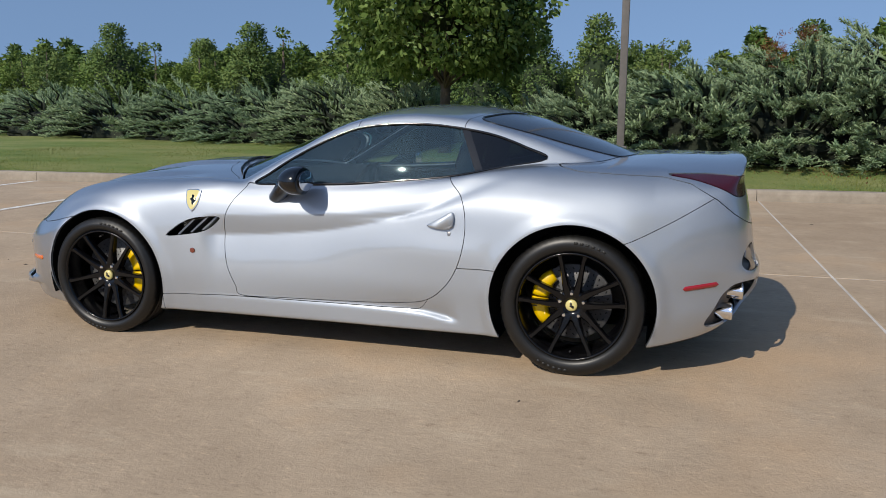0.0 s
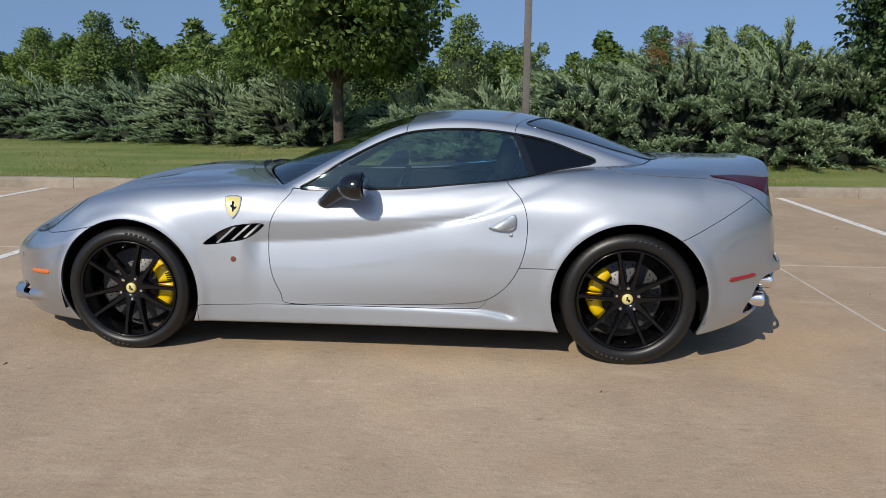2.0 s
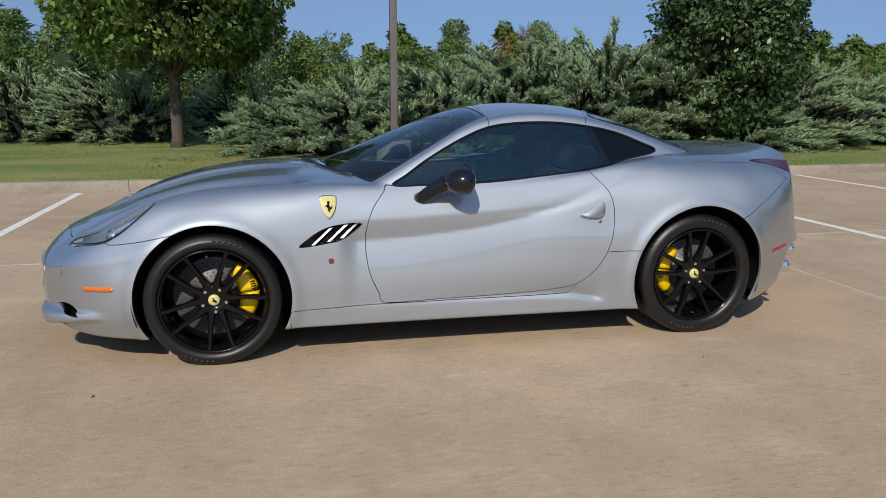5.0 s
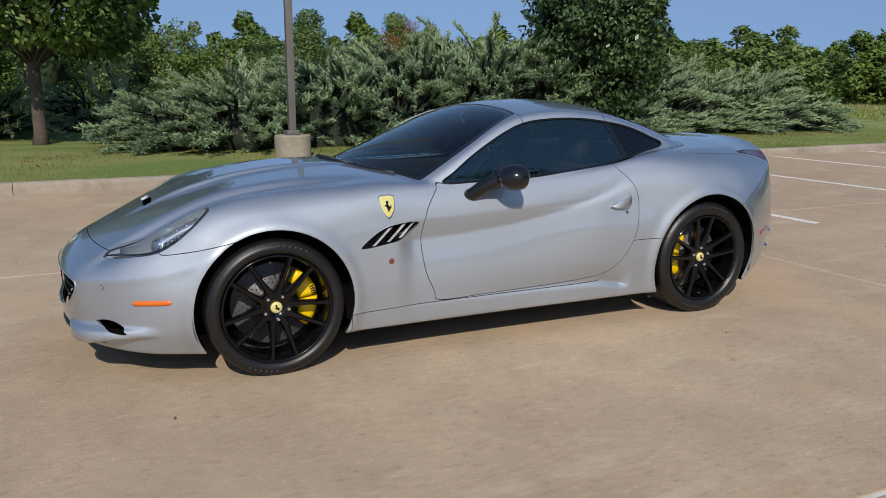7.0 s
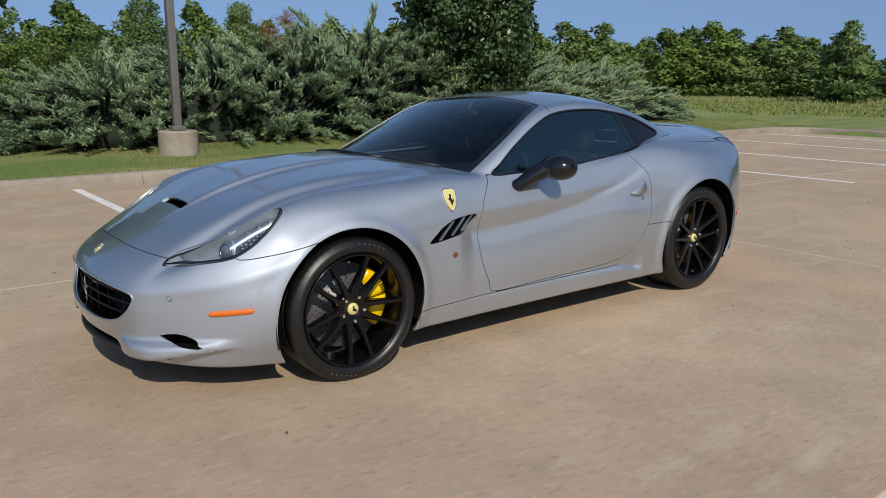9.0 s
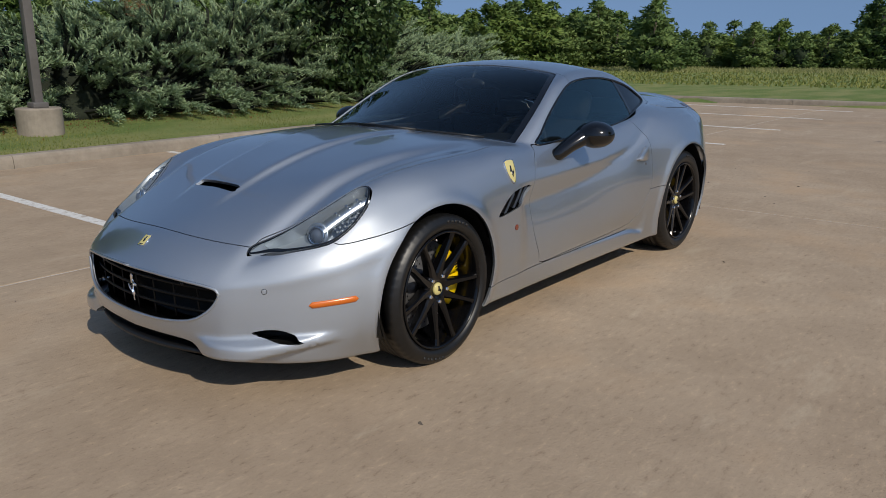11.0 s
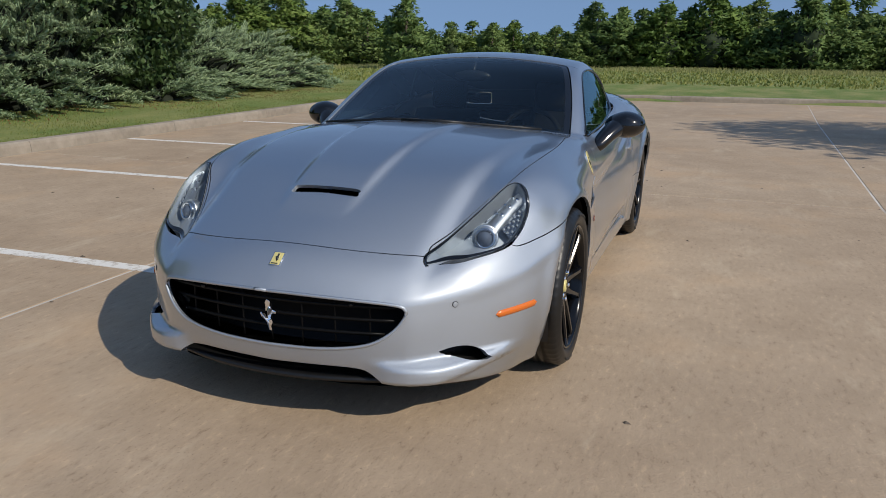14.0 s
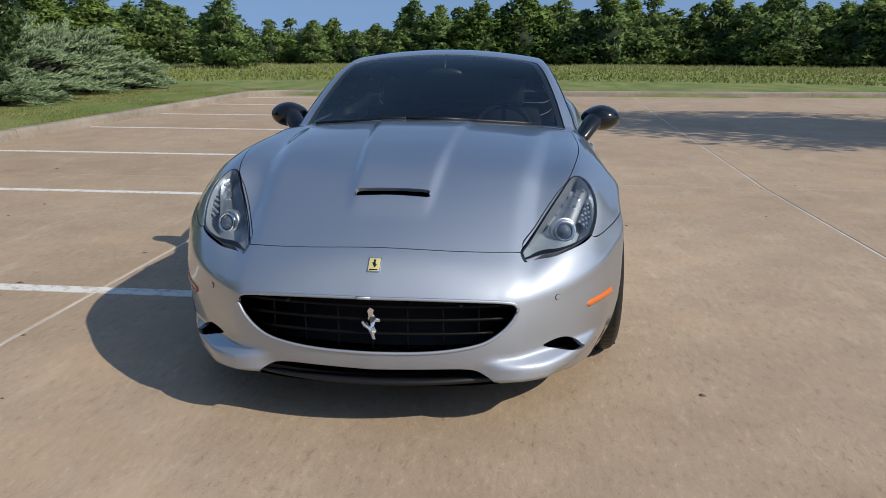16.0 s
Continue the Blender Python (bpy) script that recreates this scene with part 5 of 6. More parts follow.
seat(-0.365)
seat(0.365)
bm = bmesh.new()
box(bm, (0.92, -0.55, 0.30), (1.25, 0.55, 0.80), 0.08)
part("rear_bench", bm, leather, car, "black leather rear bench")
bm = bmesh.new()
box(bm, (1.2, -0.62, 0.86), (1.6, 0.62, 0.90), 0.02)
part("parcel_shelf", bm, leather, car)
for s in (-1, 1):
    bm = bmesh.new()
    box(bm, (-0.42, 0.0, 0.30), (0.80, 0.05, 0.868), 0.02, Matrix.Translation((0, s * 0.725 - 0.025, 0)))
    part("door_lining", bm, leather, car, "black leather door lining")
bm = bmesh.new()
bmesh.ops.create_icosphere(bm, subdivisions=3, radius=1.0)
for w in bm.verts:
    w.co = Vector((0.05 + 0.028 * w.co.x, 0.115 * w.co.y, 1.165 + 0.036 * w.co.z))
tube(bm, ((0.06, 0, 1.18), (0.11, 0, 1.245)), 0.012, 6)
part("rear_view_mirror", bm, satin_black, car, "black rear-view mirror")

# ---------------------------------------------------------------- ground, lawn, pavement
concrete = material("concrete", (0.36, 0.30, 0.24), 0.86)
v = coords(concrete)
fine, mid, wide = noise_tex(concrete, v, 55, 5, 0.7), noise_tex(concrete, v, 2.3, 5, 0.62), noise_tex(concrete, v, 0.33, 3)
c = mix(concrete, 0.5, ramp(concrete, mid, ((0.30, (0.27, 0.215, 0.162)), (0.72, (0.43, 0.355, 0.28)))), ramp(concrete, wide, ((0.35, (0.315, 0.25, 0.19)), (0.65, (0.41, 0.345, 0.28)))))
# broom streaks, worn flecks and dark grit gathered in patches
where = ramp(concrete, noise_tex(concrete, v, 0.9, 4, 0.6), ((0.42, (0, 0, 0)), (0.62, (1, 1, 1))))
fleck = ramp(concrete, noise_tex(concrete, coords(concrete, (0.55, 1.3, 1)), 24, 6, 0.75), ((0.28, (0.58, 0.53, 0.49)), (0.43, (0.97, 0.97, 0.97)), (0.57, (1.03, 1.03, 1.03)), (0.72, (1.36, 1.32, 1.26))))
c = mix(concrete, 1.0, c, fleck, "MULTIPLY")
grit_tone = ramp(concrete, noise_tex(concrete, v, 95, 3, 0.6), ((0.28, (0.50, 0.46, 0.43)), (0.40, (1, 1, 1)), (0.66, (1, 1, 1)), (0.76, (1.25, 1.23, 1.2))))
c = mix(concrete, where, c, mix(concrete, 1.0, c, grit_tone, "MULTIPLY"))
worn = ramp(concrete, noise_tex(concrete, coords(concrete, (0.5, 1.6, 1)), 1.6, 7, 0.72), ((0.56, (0, 0, 0)), (0.68, (0.6, 0.6, 0.6))))
c = mix(concrete, worn, c, (0.47, 0.41, 0.335))
rusty = ramp(concrete, noise_tex(concrete, v, 0.62, 4, 0.65), ((0.52, (0, 0, 0)), (0.70, (0.55, 0.55, 0.55))))
c = mix(concrete, rusty, c, (0.46, 0.335, 0.225))
c = mix(concrete, 1.0, c, (1.03, 0.95, 0.82), "MULTIPLY")
rnd = node(concrete, "ShaderNodeObjectInfo")
shade = ramp(concrete, rnd.outputs["Random"], ((0.0, (0.95, 0.95, 0.95)), (1.0, (1.04, 1.04, 1.04))))
wire(concrete, mix(concrete, 1.0, c, shade, "MULTIPLY"), bsdf(concrete).inputs["Base Color"])
bump(concrete, fine, 0.6, 0.006)
kerb_mat = grained("kerb_concrete", (0.20, 0.168, 0.128), (0.36, 0.31, 0.245), 9, 0.88, 0.35, 0.006, 0.9)
sealant = grained("joint_sealant", (0.36, 0.32, 0.27), (0.68, 0.64, 0.58), 5, 0.8, 0.2, 0.003, 1.5)
line_paint = material("line_paint", (0.72, 0.70, 0.66), 0.7)
v = coords(line_paint)
wear = ramp(line_paint, noise_tex(line_paint, v, 14, 6, 0.75), ((0.36, (0.42, 0.36, 0.29)), (0.50, (0.70, 0.68, 0.63))))
wire(line_paint, wear, bsdf(line_paint).inputs["Base Color"])
lawn = material("grass", (0.09, 0.12, 0.03), 0.9, spec=0.15)
v = coords(lawn)
a = ramp(lawn, noise_tex(lawn, v, 26, 6, 0.75), ((0.3, (0.085, 0.13, 0.032)), (0.55, (0.19, 0.235, 0.07)), (0.75, (0.35, 0.33, 0.145))))
b = ramp(lawn, noise_tex(lawn, coords(lawn, (0.5, 1.6, 1)), 0.7, 4), ((0.38, (0.12, 0.195, 0.05)), (0.64, (0.35, 0.32, 0.145))))
wire(lawn, mix(lawn, 0.5, a, b), bsdf(lawn).inputs["Base Color"])
bump(lawn, noise_tex(lawn, v, 45, 4, 0.7), 0.8, 0.04)


def kerb_y(x):
    """The line of the long kerb's face."""
    return 6.72 + np.where(x > 0, 0.048, 0.02) * x


def kerb_x(y):
    """The line of the far kerb's face."""
    return 18.9 - 0.09 * y


CORNER = (kerb_x(7.5), 7.55)


def rise(d):
    """Height of the lawn behind a kerb, by the distance from it."""
    return keyed(np.clip(d, 0, 60), ((0.0, 0.13), (1.3, 0.23), (4.5, 0.31), (12, 0.36), (60, 0.36)))


def lawn_height(x, y):
    dy, dx = y - kerb_y(x), x - kerb_x(y)
    d = np.maximum(dy, dx)
    return np.where(d > 0.10, np.minimum(rise(np.maximum(dy, 0)), 0.36) * (dy > dx) + (dx >= dy) * np.interp(dx, (0, 3, 30, 80), (0.13, 0.1, 0.0, 0.1)), -0.06)


def spread(fine_lo, fine_hi, step, far):
    near = np.arange(fine_lo, fine_hi, step)
    grow = np.cumsum(step * 1.25 ** np.arange(1, 40))
    grow = grow[grow < far]
    return np.concatenate([fine_lo - grow[::-1], near, fine_hi + grow])


gx, gv = spread(-16, 24, 0.5, 900), np.concatenate([-np.cumsum(0.5 * 1.3 ** np.arange(26))[::-1], [-0.3, 0.02, 0.101, 0.2, 0.5, 0.9, 1.4, 2, 3, 4, 5.5, 7.5], 7.5 + np.cumsum(1.5 * 1.3 ** np.arange(22))])
X, V2 = np.meshgrid(gx, gv, indexing="ij")
Y = kerb_y(X) + V2
Z = lawn_height(X, Y)
rng = np.random.default_rng(3)
Z += np.where(Z > 0, 0.012 * np.sin(X * 1.7) * np.sin(Y * 1.3 + 0.6), 0)
n, m = X.shape
idx = np.arange(n * m).reshape(n, m)
faces = np.stack([idx[:-1, :-1], idx[1:, :-1], idx[1:, 1:], idx[:-1, 1:]], -1).reshape(-1, 4)
tagged(arrays_mesh("ground", np.stack([X, Y, Z], -1).reshape(-1, 3), faces, lawn), "mown green lawn and open grass field beyond", "ground", kind="structure")

# pavement base under the slabs, then the kerbs
bm = bmesh.new()
bx = [-90.0, -30, 0.0, 10.0, float(CORNER[0])]
base = [(x, float(kerb_y(np.array(x)))) for x in bx] + [(float(kerb_x(-100.0)), -100.0), (-90.0, -100.0)]
bm.faces.new([bm.verts.new((x, y, -0.0035)) for x, y in base])
pavement = tagged(part("pavement", bm, sealant), "beige concrete car park paving with sealed joints", "pavement", kind="structure")


def kerb_run(name, points, seed):
    """A cast kerb with rounded edges along points; it faces to the right of its way."""
    prof = ((0.0, -0.05), (-0.012, 0.10), (-0.022, 0.135), (-0.045, 0.152), (-0.16, 0.156), (-0.178, 0.146), (-0.185, 0.05))
    bm = bmesh.new()
    rows = []
    for i, p in enumerate(points):
        a, b = Vector(points[max(i - 1, 0)]), Vector(points[min(i + 1, len(points) - 1)])
        d = (b - a).normalized()
        left = Vector((-d.y, d.x))
        rows.append([bm.verts.new((p[0] - left.x * o, p[1] - left.y * o, z)) for o, z in prof])
    for r, s in zip(rows, rows[1:]):
        for k in range(len(prof) - 1):
            bm.faces.new((r[k], s[k], s[k + 1], r[k + 1]))
    bm.faces.new(rows[0])
    bm.faces.new(rows[-1][::-1])
    return tagged(part(name, bm, kerb_mat, pavement, smooth=False), "pale cast concrete kerb")


cx, cy = float(CORNER[0]) - 1.0, float(kerb_y(np.array(CORNER[0]))) - 1.0
long_run = [(x, float(kerb_y(np.array(float(x))))) for x in np.arange(-60, 17.9, 3.0)]
arc = [(cx + math.sin(t), cy + math.cos(t)) for t in np.radians(np.arange(5, 90, 12))]
far_run = [(float(kerb_x(y)), float(y)) for y in np.arange(5.9, -80, -3.0)]
line = long_run + arc + far_run
for k in range(0, len(line) - 1):
    a, b = Vector(line[k]), Vector(line[k + 1])
    gap = 0.004 if (b - a).length > 1 else 0.0
    w = (b - a).normalized() * gap
    kerb_run("kerb", [tuple(a + w), tuple(b - w)], k)

# slabs
JX = [3.03 + 9.3 * k for k in range(-5, 4)]
JY = [1.84 - 4.71 * k for k in range(10, -1, -1)] + [11.3]


def joint(j, x):
    """The line of a long joint; the southern ones run a little askew."""
    return JY[j] - (0.047 * max(x - 3.03, 0) if JY[j] < 0 else 0)


half = 0.009
for i in range(len(JX) - 1):
    for j in range(len(JY) - 1):
        x0, x1, y0 = JX[i] + half, JX[i + 1] - half, joint(j, JX[i]) + half
        y0b = joint(j, JX[i + 1]) + half
        top = [min(joint(j + 1, x) - half, float(kerb_y(np.array(x))) - 0.002) for x in (x0, x1)]
        x1a, x1b = min(x1, float(kerb_x(y0))), min(x1, float(kerb_x(top[1])))
        if x1a <= x0 + 0.1 or top[0] <= y0:
            continue
        bm = bmesh.new()
        edge = [(x0, y0), (x1a, y0b), (x1b, top[1])] + ([(0.0, float(kerb_y(np.array(0.0))) - 0.002)] if x0 < 0 < x1 and top[0] < JY[j + 1] - 0.5 else []) + [(x0, top[0])]
        low = [bm.verts.new((x, y, -0.011)) for x, y in edge]
        mid_ = [bm.verts.new((x, y, -0.004)) for x, y in edge]
        c0 = Vector(((x0 + x1) / 2, (y0 + top[0]) / 2))
        high = [bm.verts.new((x - 0.006 * np.sign(x - c0.x), y - 0.006 * np.sign(y - c0.y), 0.0)) for x, y in edge]
        for k in range(len(edge)):
            j2 = (k + 1) % len(edge)
            bm.faces.new((low[k], low[j2], mid_[j2], mid_[k]))
            bm.faces.new((mid_[k], mid_[j2], high[j2], high[k]))
        bm.faces.new(high)
        part("slab", bm, concrete, pavement, smooth=False)

for x in (-11.8, -8.95, -6.38, -3.64, -0.855, 2.08, 4.80, 8.05, 11.0, 14.1, 17.0):
    bm = bmesh.new()
    y1 = float(kerb_y(np.array(x))) - 0.05
    box(bm, (x - 0.052, 1.08, -0.002), (x + 0.052, y1, 0.0035))
    tagged(part("bay_line", bm, line_paint, smooth=False), "worn white painted parking bay line on concrete", "marking", "parking bay lines")

# leaf litter and pebbles lying on the concrete
grit = grained("grit", (0.05, 0.04, 0.03), (0.20, 0.16, 0.12), 30, 0.9, 0.2)
verts, faces = [], []
for _ in range(90):
    x, y = rng.uniform(-6, 8), rng.uniform(-5, 6)
    if -2.5 < x < 2.5 and -1.1 < y < 1.1:
        continue
    s, a = rng.uniform(0.004, 0.014), rng.uniform(0, 6.3)
    k = len(verts)
    for t in range(4):
        r = s * rng.uniform(0.6, 1.3) * (1.8 if t % 2 else 0.8)
        verts.append((x + r * math.cos(a + t * 1.57), y + r * math.sin(a + t * 1.57), 0.001))
    verts.append((x, y, 0.004 + s * 0.5))
    faces += [(k + t, k + (t + 1) % 4, k + 4) for t in range(4)]
me = bpy.data.meshes.new("litter")
me.from_pydata(verts, [], faces)
tagged(link_mesh("litter", me, grit, smooth=False), "small dark leaf scraps and pebbles on concrete", "litter", kind="stuff")

# ---------------------------------------------------------------- plants
def leaf_material(name, dark, light, rough=0.55, spec=0.3, glow=0.25):
    m = material(name, light, rough, spec=spec)
    g = node(m, "ShaderNodeNewGeometry")
    info = node(m, "ShaderNodeObjectInfo")
    c = ramp(m, g.outputs["Random Per Island"], ((0.0, dark), (1.0, light)))
    n = ramp(m, noise_tex(m, coords(m), 0.9, 3), ((0.3, (0.72, 0.75, 0.7)), (0.7, (1.15, 1.12, 1.05))))
    c = mix(m, 1.0, c, n, "MULTIPLY")
    s = ramp(m, info.outputs["Random"], ((0.0, (0.82, 0.88, 0.85)), (1.0, (1.12, 1.08, 1.0))))
    c = mix(m, 1.0, c, s, "MULTIPLY")
    wire(m, c, bsdf(m).inputs["Base Color"])
    # light passing through the leaf
    nt = m.node_tree
    tr = nt.nodes.new("ShaderNodeBsdfTranslucent")
    wire(m, c, tr.inputs[0])
    mx = nt.nodes.new("ShaderNodeMixShader")
    mx.inputs[0].default_value = glow
    wire(m, bsdf(m).outputs[0], mx.inputs[1])
    wire(m, tr.outputs[0], mx.inputs[2])
    wire(m, mx.outputs[0], nt.nodes["Material Output"].inputs["Surface"])
    return m


juniper_leaf = leaf_material("juniper_needles", (0.23, 0.325, 0.20), (0.40, 0.50, 0.325), 0.7, 0.12, 0.2)
juniper_dry = leaf_material("dry_juniper", (0.16, 0.055, 0.028), (0.27, 0.11, 0.06), 0.8, 0.1, 0.1)
broad_leaf = leaf_material("broad_leaves", (0.11, 0.20, 0.05), (0.26, 0.37, 0.12), 0.45, 0.4, 0.35)
dark_leaf = leaf_material("dark_leaves", (0.05, 0.10, 0.035), (0.15, 0.215, 0.085), 0.40, 0.45, 0.22)
wood_leaf = leaf_material("woodland_leaves", (0.08, 0.145, 0.034), (0.205, 0.285, 0.08), 0.6, 0.2, 0.3)
cedar_leaf = leaf_material("cedar_foliage", (0.10, 0.17, 0.058), (0.22, 0.295, 0.11), 0.65, 0.15, 0.3)
weed_leaf = leaf_material("field_grass", (0.23, 0.25, 0.10), (0.44, 0.43, 0.23), 0.8, 0.1, 0.3)
# near-black green: the shade inside the crowns is put into this colour
shade_leaf = grained("crown_shade_green", (0.008, 0.018, 0.005), (0.024, 0.042, 0.012), 3, 0.9, 0.8, 0.1, 0.7)
bark = grained("bark", (0.055, 0.042, 0.032), (0.14, 0.11, 0.085), 22, 0.9, 0.9, 0.03, 2.5)
# almost black, so that the gaps in the junipers look shaded
gap_shade_mat = grained("juniper_gap_shade", (0.008, 0.012, 0.006), (0.022, 0.030, 0.016), 12, 0.95, 0.6, 0.03, 1.5)


def unit(a):
    return a / np.maximum(np.linalg.norm(a, axis=-1, keepdims=True), 1e-9)


def ground_at(x, y):
    return float(lawn_height(np.array(float(x)), np.array(float(y))))


def leafy(name, v, f, way_out, mat, parent, label="", smooth=False):
    """A mesh of flat leaves, all turned and shaded the way their clump faces."""
    q = v[f]
    g = np.cross(q[:, 1] - q[:, 0], q[:, 2] - q[:, 0])
    back = (g * way_out).sum(1) < 0
    f = f.copy()
    f[back] = f[back][:, ::-1]
    me = bpy.data.meshes.new(name)
    me.from_pydata(v.tolist(), [], f.tolist())
    me.polygons.foreach_set("use_smooth", [True] * len(f))
    n = np.empty_like(v)
    n[f.ravel()] = np.repeat(unit(0.30 * unit(np.where(back[:, None], -g, g)) + unit(way_out)), f.shape[1], 0)
    me.normals_split_custom_set_from_vertices(n.tolist())
    return tagged(link_mesh(name, me, mat, parent, label, smooth=False), kind="stuff")


def sprays(rng, at, way, size, blades=7, flat=0.75, droop=0.25, width=0.10):
    """Feathery sprays: at each place a stalk along way with pairs of narrow blades."""
    n = len(at)
    up = np.array([0, 0, 1.0]) + rng.normal(0, 0.45, (n, 3))
    side = unit(np.cross(way, up))
    lift = unit(np.cross(side, way))
    out, faces = [], []
    t = np.linspace(0.05, 1.0, blades)
    for k, s in enumerate(t):
        for sign in ((-1, 1) if k < blades - 1 else (0,)):
            length = size * (0.55 * (1 - 0.65 * s) + 0.12) * rng.uniform(0.75, 1.25, n)
            root = at + way * (size * s * 0.85)[:, None] - lift * (droop * size * s * s)[:, None]
            d = unit(way * (0.62 + 0.3 * s) + sign * side * flat + lift * rng.normal(0.12, 0.22, (n, 1)))
            tip = root + d * length[:, None] - np.array([0, 0, 0.18]) * length[:, None]
            w = unit(np.cross(d, lift + 0.4 * side * rng.normal(0, 1, (n, 1)))) * (width * length)[:, None]
            mid = root * 0.55 + tip * 0.45
            base = len(out) * n * 4
            out.append(np.stack([root, mid + w, tip, mid - w], 1).reshape(-1, 3))
            faces.append(base + np.arange(n * 4).reshape(n, 4))
    return np.concatenate(out), np.concatenate(faces)


def juniper(x, y, radii, plumes, seed, label="sprawling blue-green juniper bush on the lawn", dry=(), lean=0.0):
    """A spreading juniper: many thick feathery plumes that arch outward from a dark core in place of inner shade."""
    rng = np.random.default_rng(seed)
    z = ground_at(x, y) - 0.05
    bush = tagged(new("juniper_bush"), label, "bush", "junipers along the car park")
    bush.location = (x, y, z)
    shell = np.array(radii)
    plumes = int(plumes * (1.55 if y < 12.5 else 2.1))
    az = rng.uniform(0, 2 * math.pi, plumes)
    el = np.arcsin(rng.uniform(0.0, 0.98, plumes) ** 1.05)
    d = np.stack([np.cos(az) * np.cos(el), np.sin(az) * np.cos(el), np.sin(el)], 1)
    wob = np.array([1.0 + 0.34 * noise.noise(Vector(q) * 2.1 + Vector((seed * 1.7, 0, 0))) for q in d])
    length = rng.uniform(0.75, 1.12, plumes) * (0.45 + 0.20 * min(radii[:2]))
    root = d * shell * (wob * rng.uniform(0.52, 0.76, plumes))[:, None] + np.array([0, 0, 0.10])
    lead = unit(d * np.array([1.0, 1.0, 0.35]) + np.array([lean, -0.10, 0.12]) + rng.normal(0, 0.14, (plumes, 3)))
    side = unit(np.cross(lead, np.array([0, 0, 1.0]) + rng.normal(0, 0.12, (plumes, 3))))
    lift = np.cross(side, lead)
    # each plume is a flat tapering brush: plump fingers branch from its stem, frayed with needles
    fingers, needles = (18, 6) if y < 12.5 else (13, 4)
    s = (np.arange(fingers) + rng.uniform(0, 1, (plumes, fingers))) / fingers
    turn = np.where(np.arange(fingers) % 2 == 0, 1, -1) * rng.uniform(0.4, 1.0, (plumes, fingers))
    stem = root[:, None] + lead[:, None] * (s * length[:, None])[..., None] - np.array([0, 0, 0.18]) * ((s**2) * length[:, None])[..., None]
    fway = unit(lead[:, None] * 1.1 + side[:, None] * (turn * (0.85 - 0.5 * s))[..., None] + lift[:, None] * rng.normal(0.22, 0.22, (plumes, fingers, 1)))
    flen = length[:, None] * (0.35 - 0.17 * s) * rng.uniform(0.7, 1.3, (plumes, fingers))
    stem, fway, flen = stem.reshape(-1, 3), fway.reshape(-1, 3), flen.reshape(-1)
    stem[:, 2] = np.maximum(stem[:, 2], 0.05)
    up = np.repeat(lift, fingers, 0)
    across = unit(np.cross(fway, up))
    up = np.cross(across, fway)
    n, sides = len(stem), 5
    rings = []
    fat = 0.082 * flen + 0.006
    for u, w in ((0.0, 0.65), (0.30, 1.0), (0.68, 0.72)):
        spin = rng.uniform(0, 2 * math.pi, (n, 1)) + np.arange(sides) * 2 * math.pi / sides
        r = (fat * w)[:, None] * rng.uniform(0.45, 1.35, (n, sides))
        along = flen[:, None] * (u + rng.uniform(-0.10, 0.16, (n, sides)))
        rings.append(stem[:, None] + fway[:, None] * along[..., None] + across[:, None] * (r * np.cos(spin))[..., None] + up[:, None] * (0.8 * r * np.sin(spin))[..., None])
    tip = stem + fway * flen[:, None] + np.array([0, 0, 0.05]) * flen[:, None]
    v = np.concatenate(rings + [tip[:, None]], 1).reshape(-1, 3)
    base = np.arange(n)[:, None] * (3 * sides + 1)
    quads = [(sides * i + k, sides * i + (k + 1) % sides, sides * (i + 1) + (k + 1) % sides, sides * (i + 1) + k) for i in range(2) for k in range(sides)]
    quads += [(2 * sides + k, 2 * sides + (k + 1) % sides, 3 * sides, 3 * sides) for k in range(sides)]
    f = (base[:, :, None] + np.array(quads)[None]).reshape(-1, 4)
    f = [q[:3] if q[2] == q[3] else q for q in f.tolist()]
    me = bpy.data.meshes.new("foliage")
    me.from_pydata(v.tolist(), [], f)
    tagged(link_mesh("foliage", me, juniper_leaf, bush, smooth=True), kind="stuff")
    u = rng.uniform(0.1, 1.0, (n, needles))
    a = rng.uniform(0, 2 * math.pi, (n, needles))
    radial = across[:, None] * np.cos(a)[..., None] + up[:, None] * np.sin(a)[..., None]
    at = stem[:, None] + fway[:, None] * (u * flen[:, None])[..., None] + radial * ((fat[:, None]) * (0.9 - 0.7 * u))[..., None]
    way = unit(fway[:, None] * 1.0 + radial * 0.75 + rng.normal(0, 0.12, radial.shape))
    out = unit(radial + 0.3 * up[:, None])
    at, way, out = at.reshape(-1, 3), way.reshape(-1, 3), out.reshape(-1, 3)
    v, f = sprays(rng, at, way, rng.uniform(0.045, 0.10, len(at)), 2, 0.6, 0.05, 0.20)
    leafy("needles", v, f, np.tile(out, (len(f) // len(out), 1)), juniper_leaf, bush)
    # near-black core: shade between the plumes put into its colour, with stems
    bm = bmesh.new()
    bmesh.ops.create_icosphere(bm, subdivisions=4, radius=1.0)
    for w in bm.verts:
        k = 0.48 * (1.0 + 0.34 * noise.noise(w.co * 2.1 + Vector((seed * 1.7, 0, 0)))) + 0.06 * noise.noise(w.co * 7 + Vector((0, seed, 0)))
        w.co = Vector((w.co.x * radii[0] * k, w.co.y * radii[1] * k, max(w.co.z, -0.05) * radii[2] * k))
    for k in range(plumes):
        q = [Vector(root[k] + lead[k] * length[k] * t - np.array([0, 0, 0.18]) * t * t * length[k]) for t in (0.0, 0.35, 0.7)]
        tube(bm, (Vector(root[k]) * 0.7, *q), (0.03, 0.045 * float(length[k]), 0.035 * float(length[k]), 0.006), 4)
    part("dark_core_and_stems", bm, gap_shade_mat, bush)
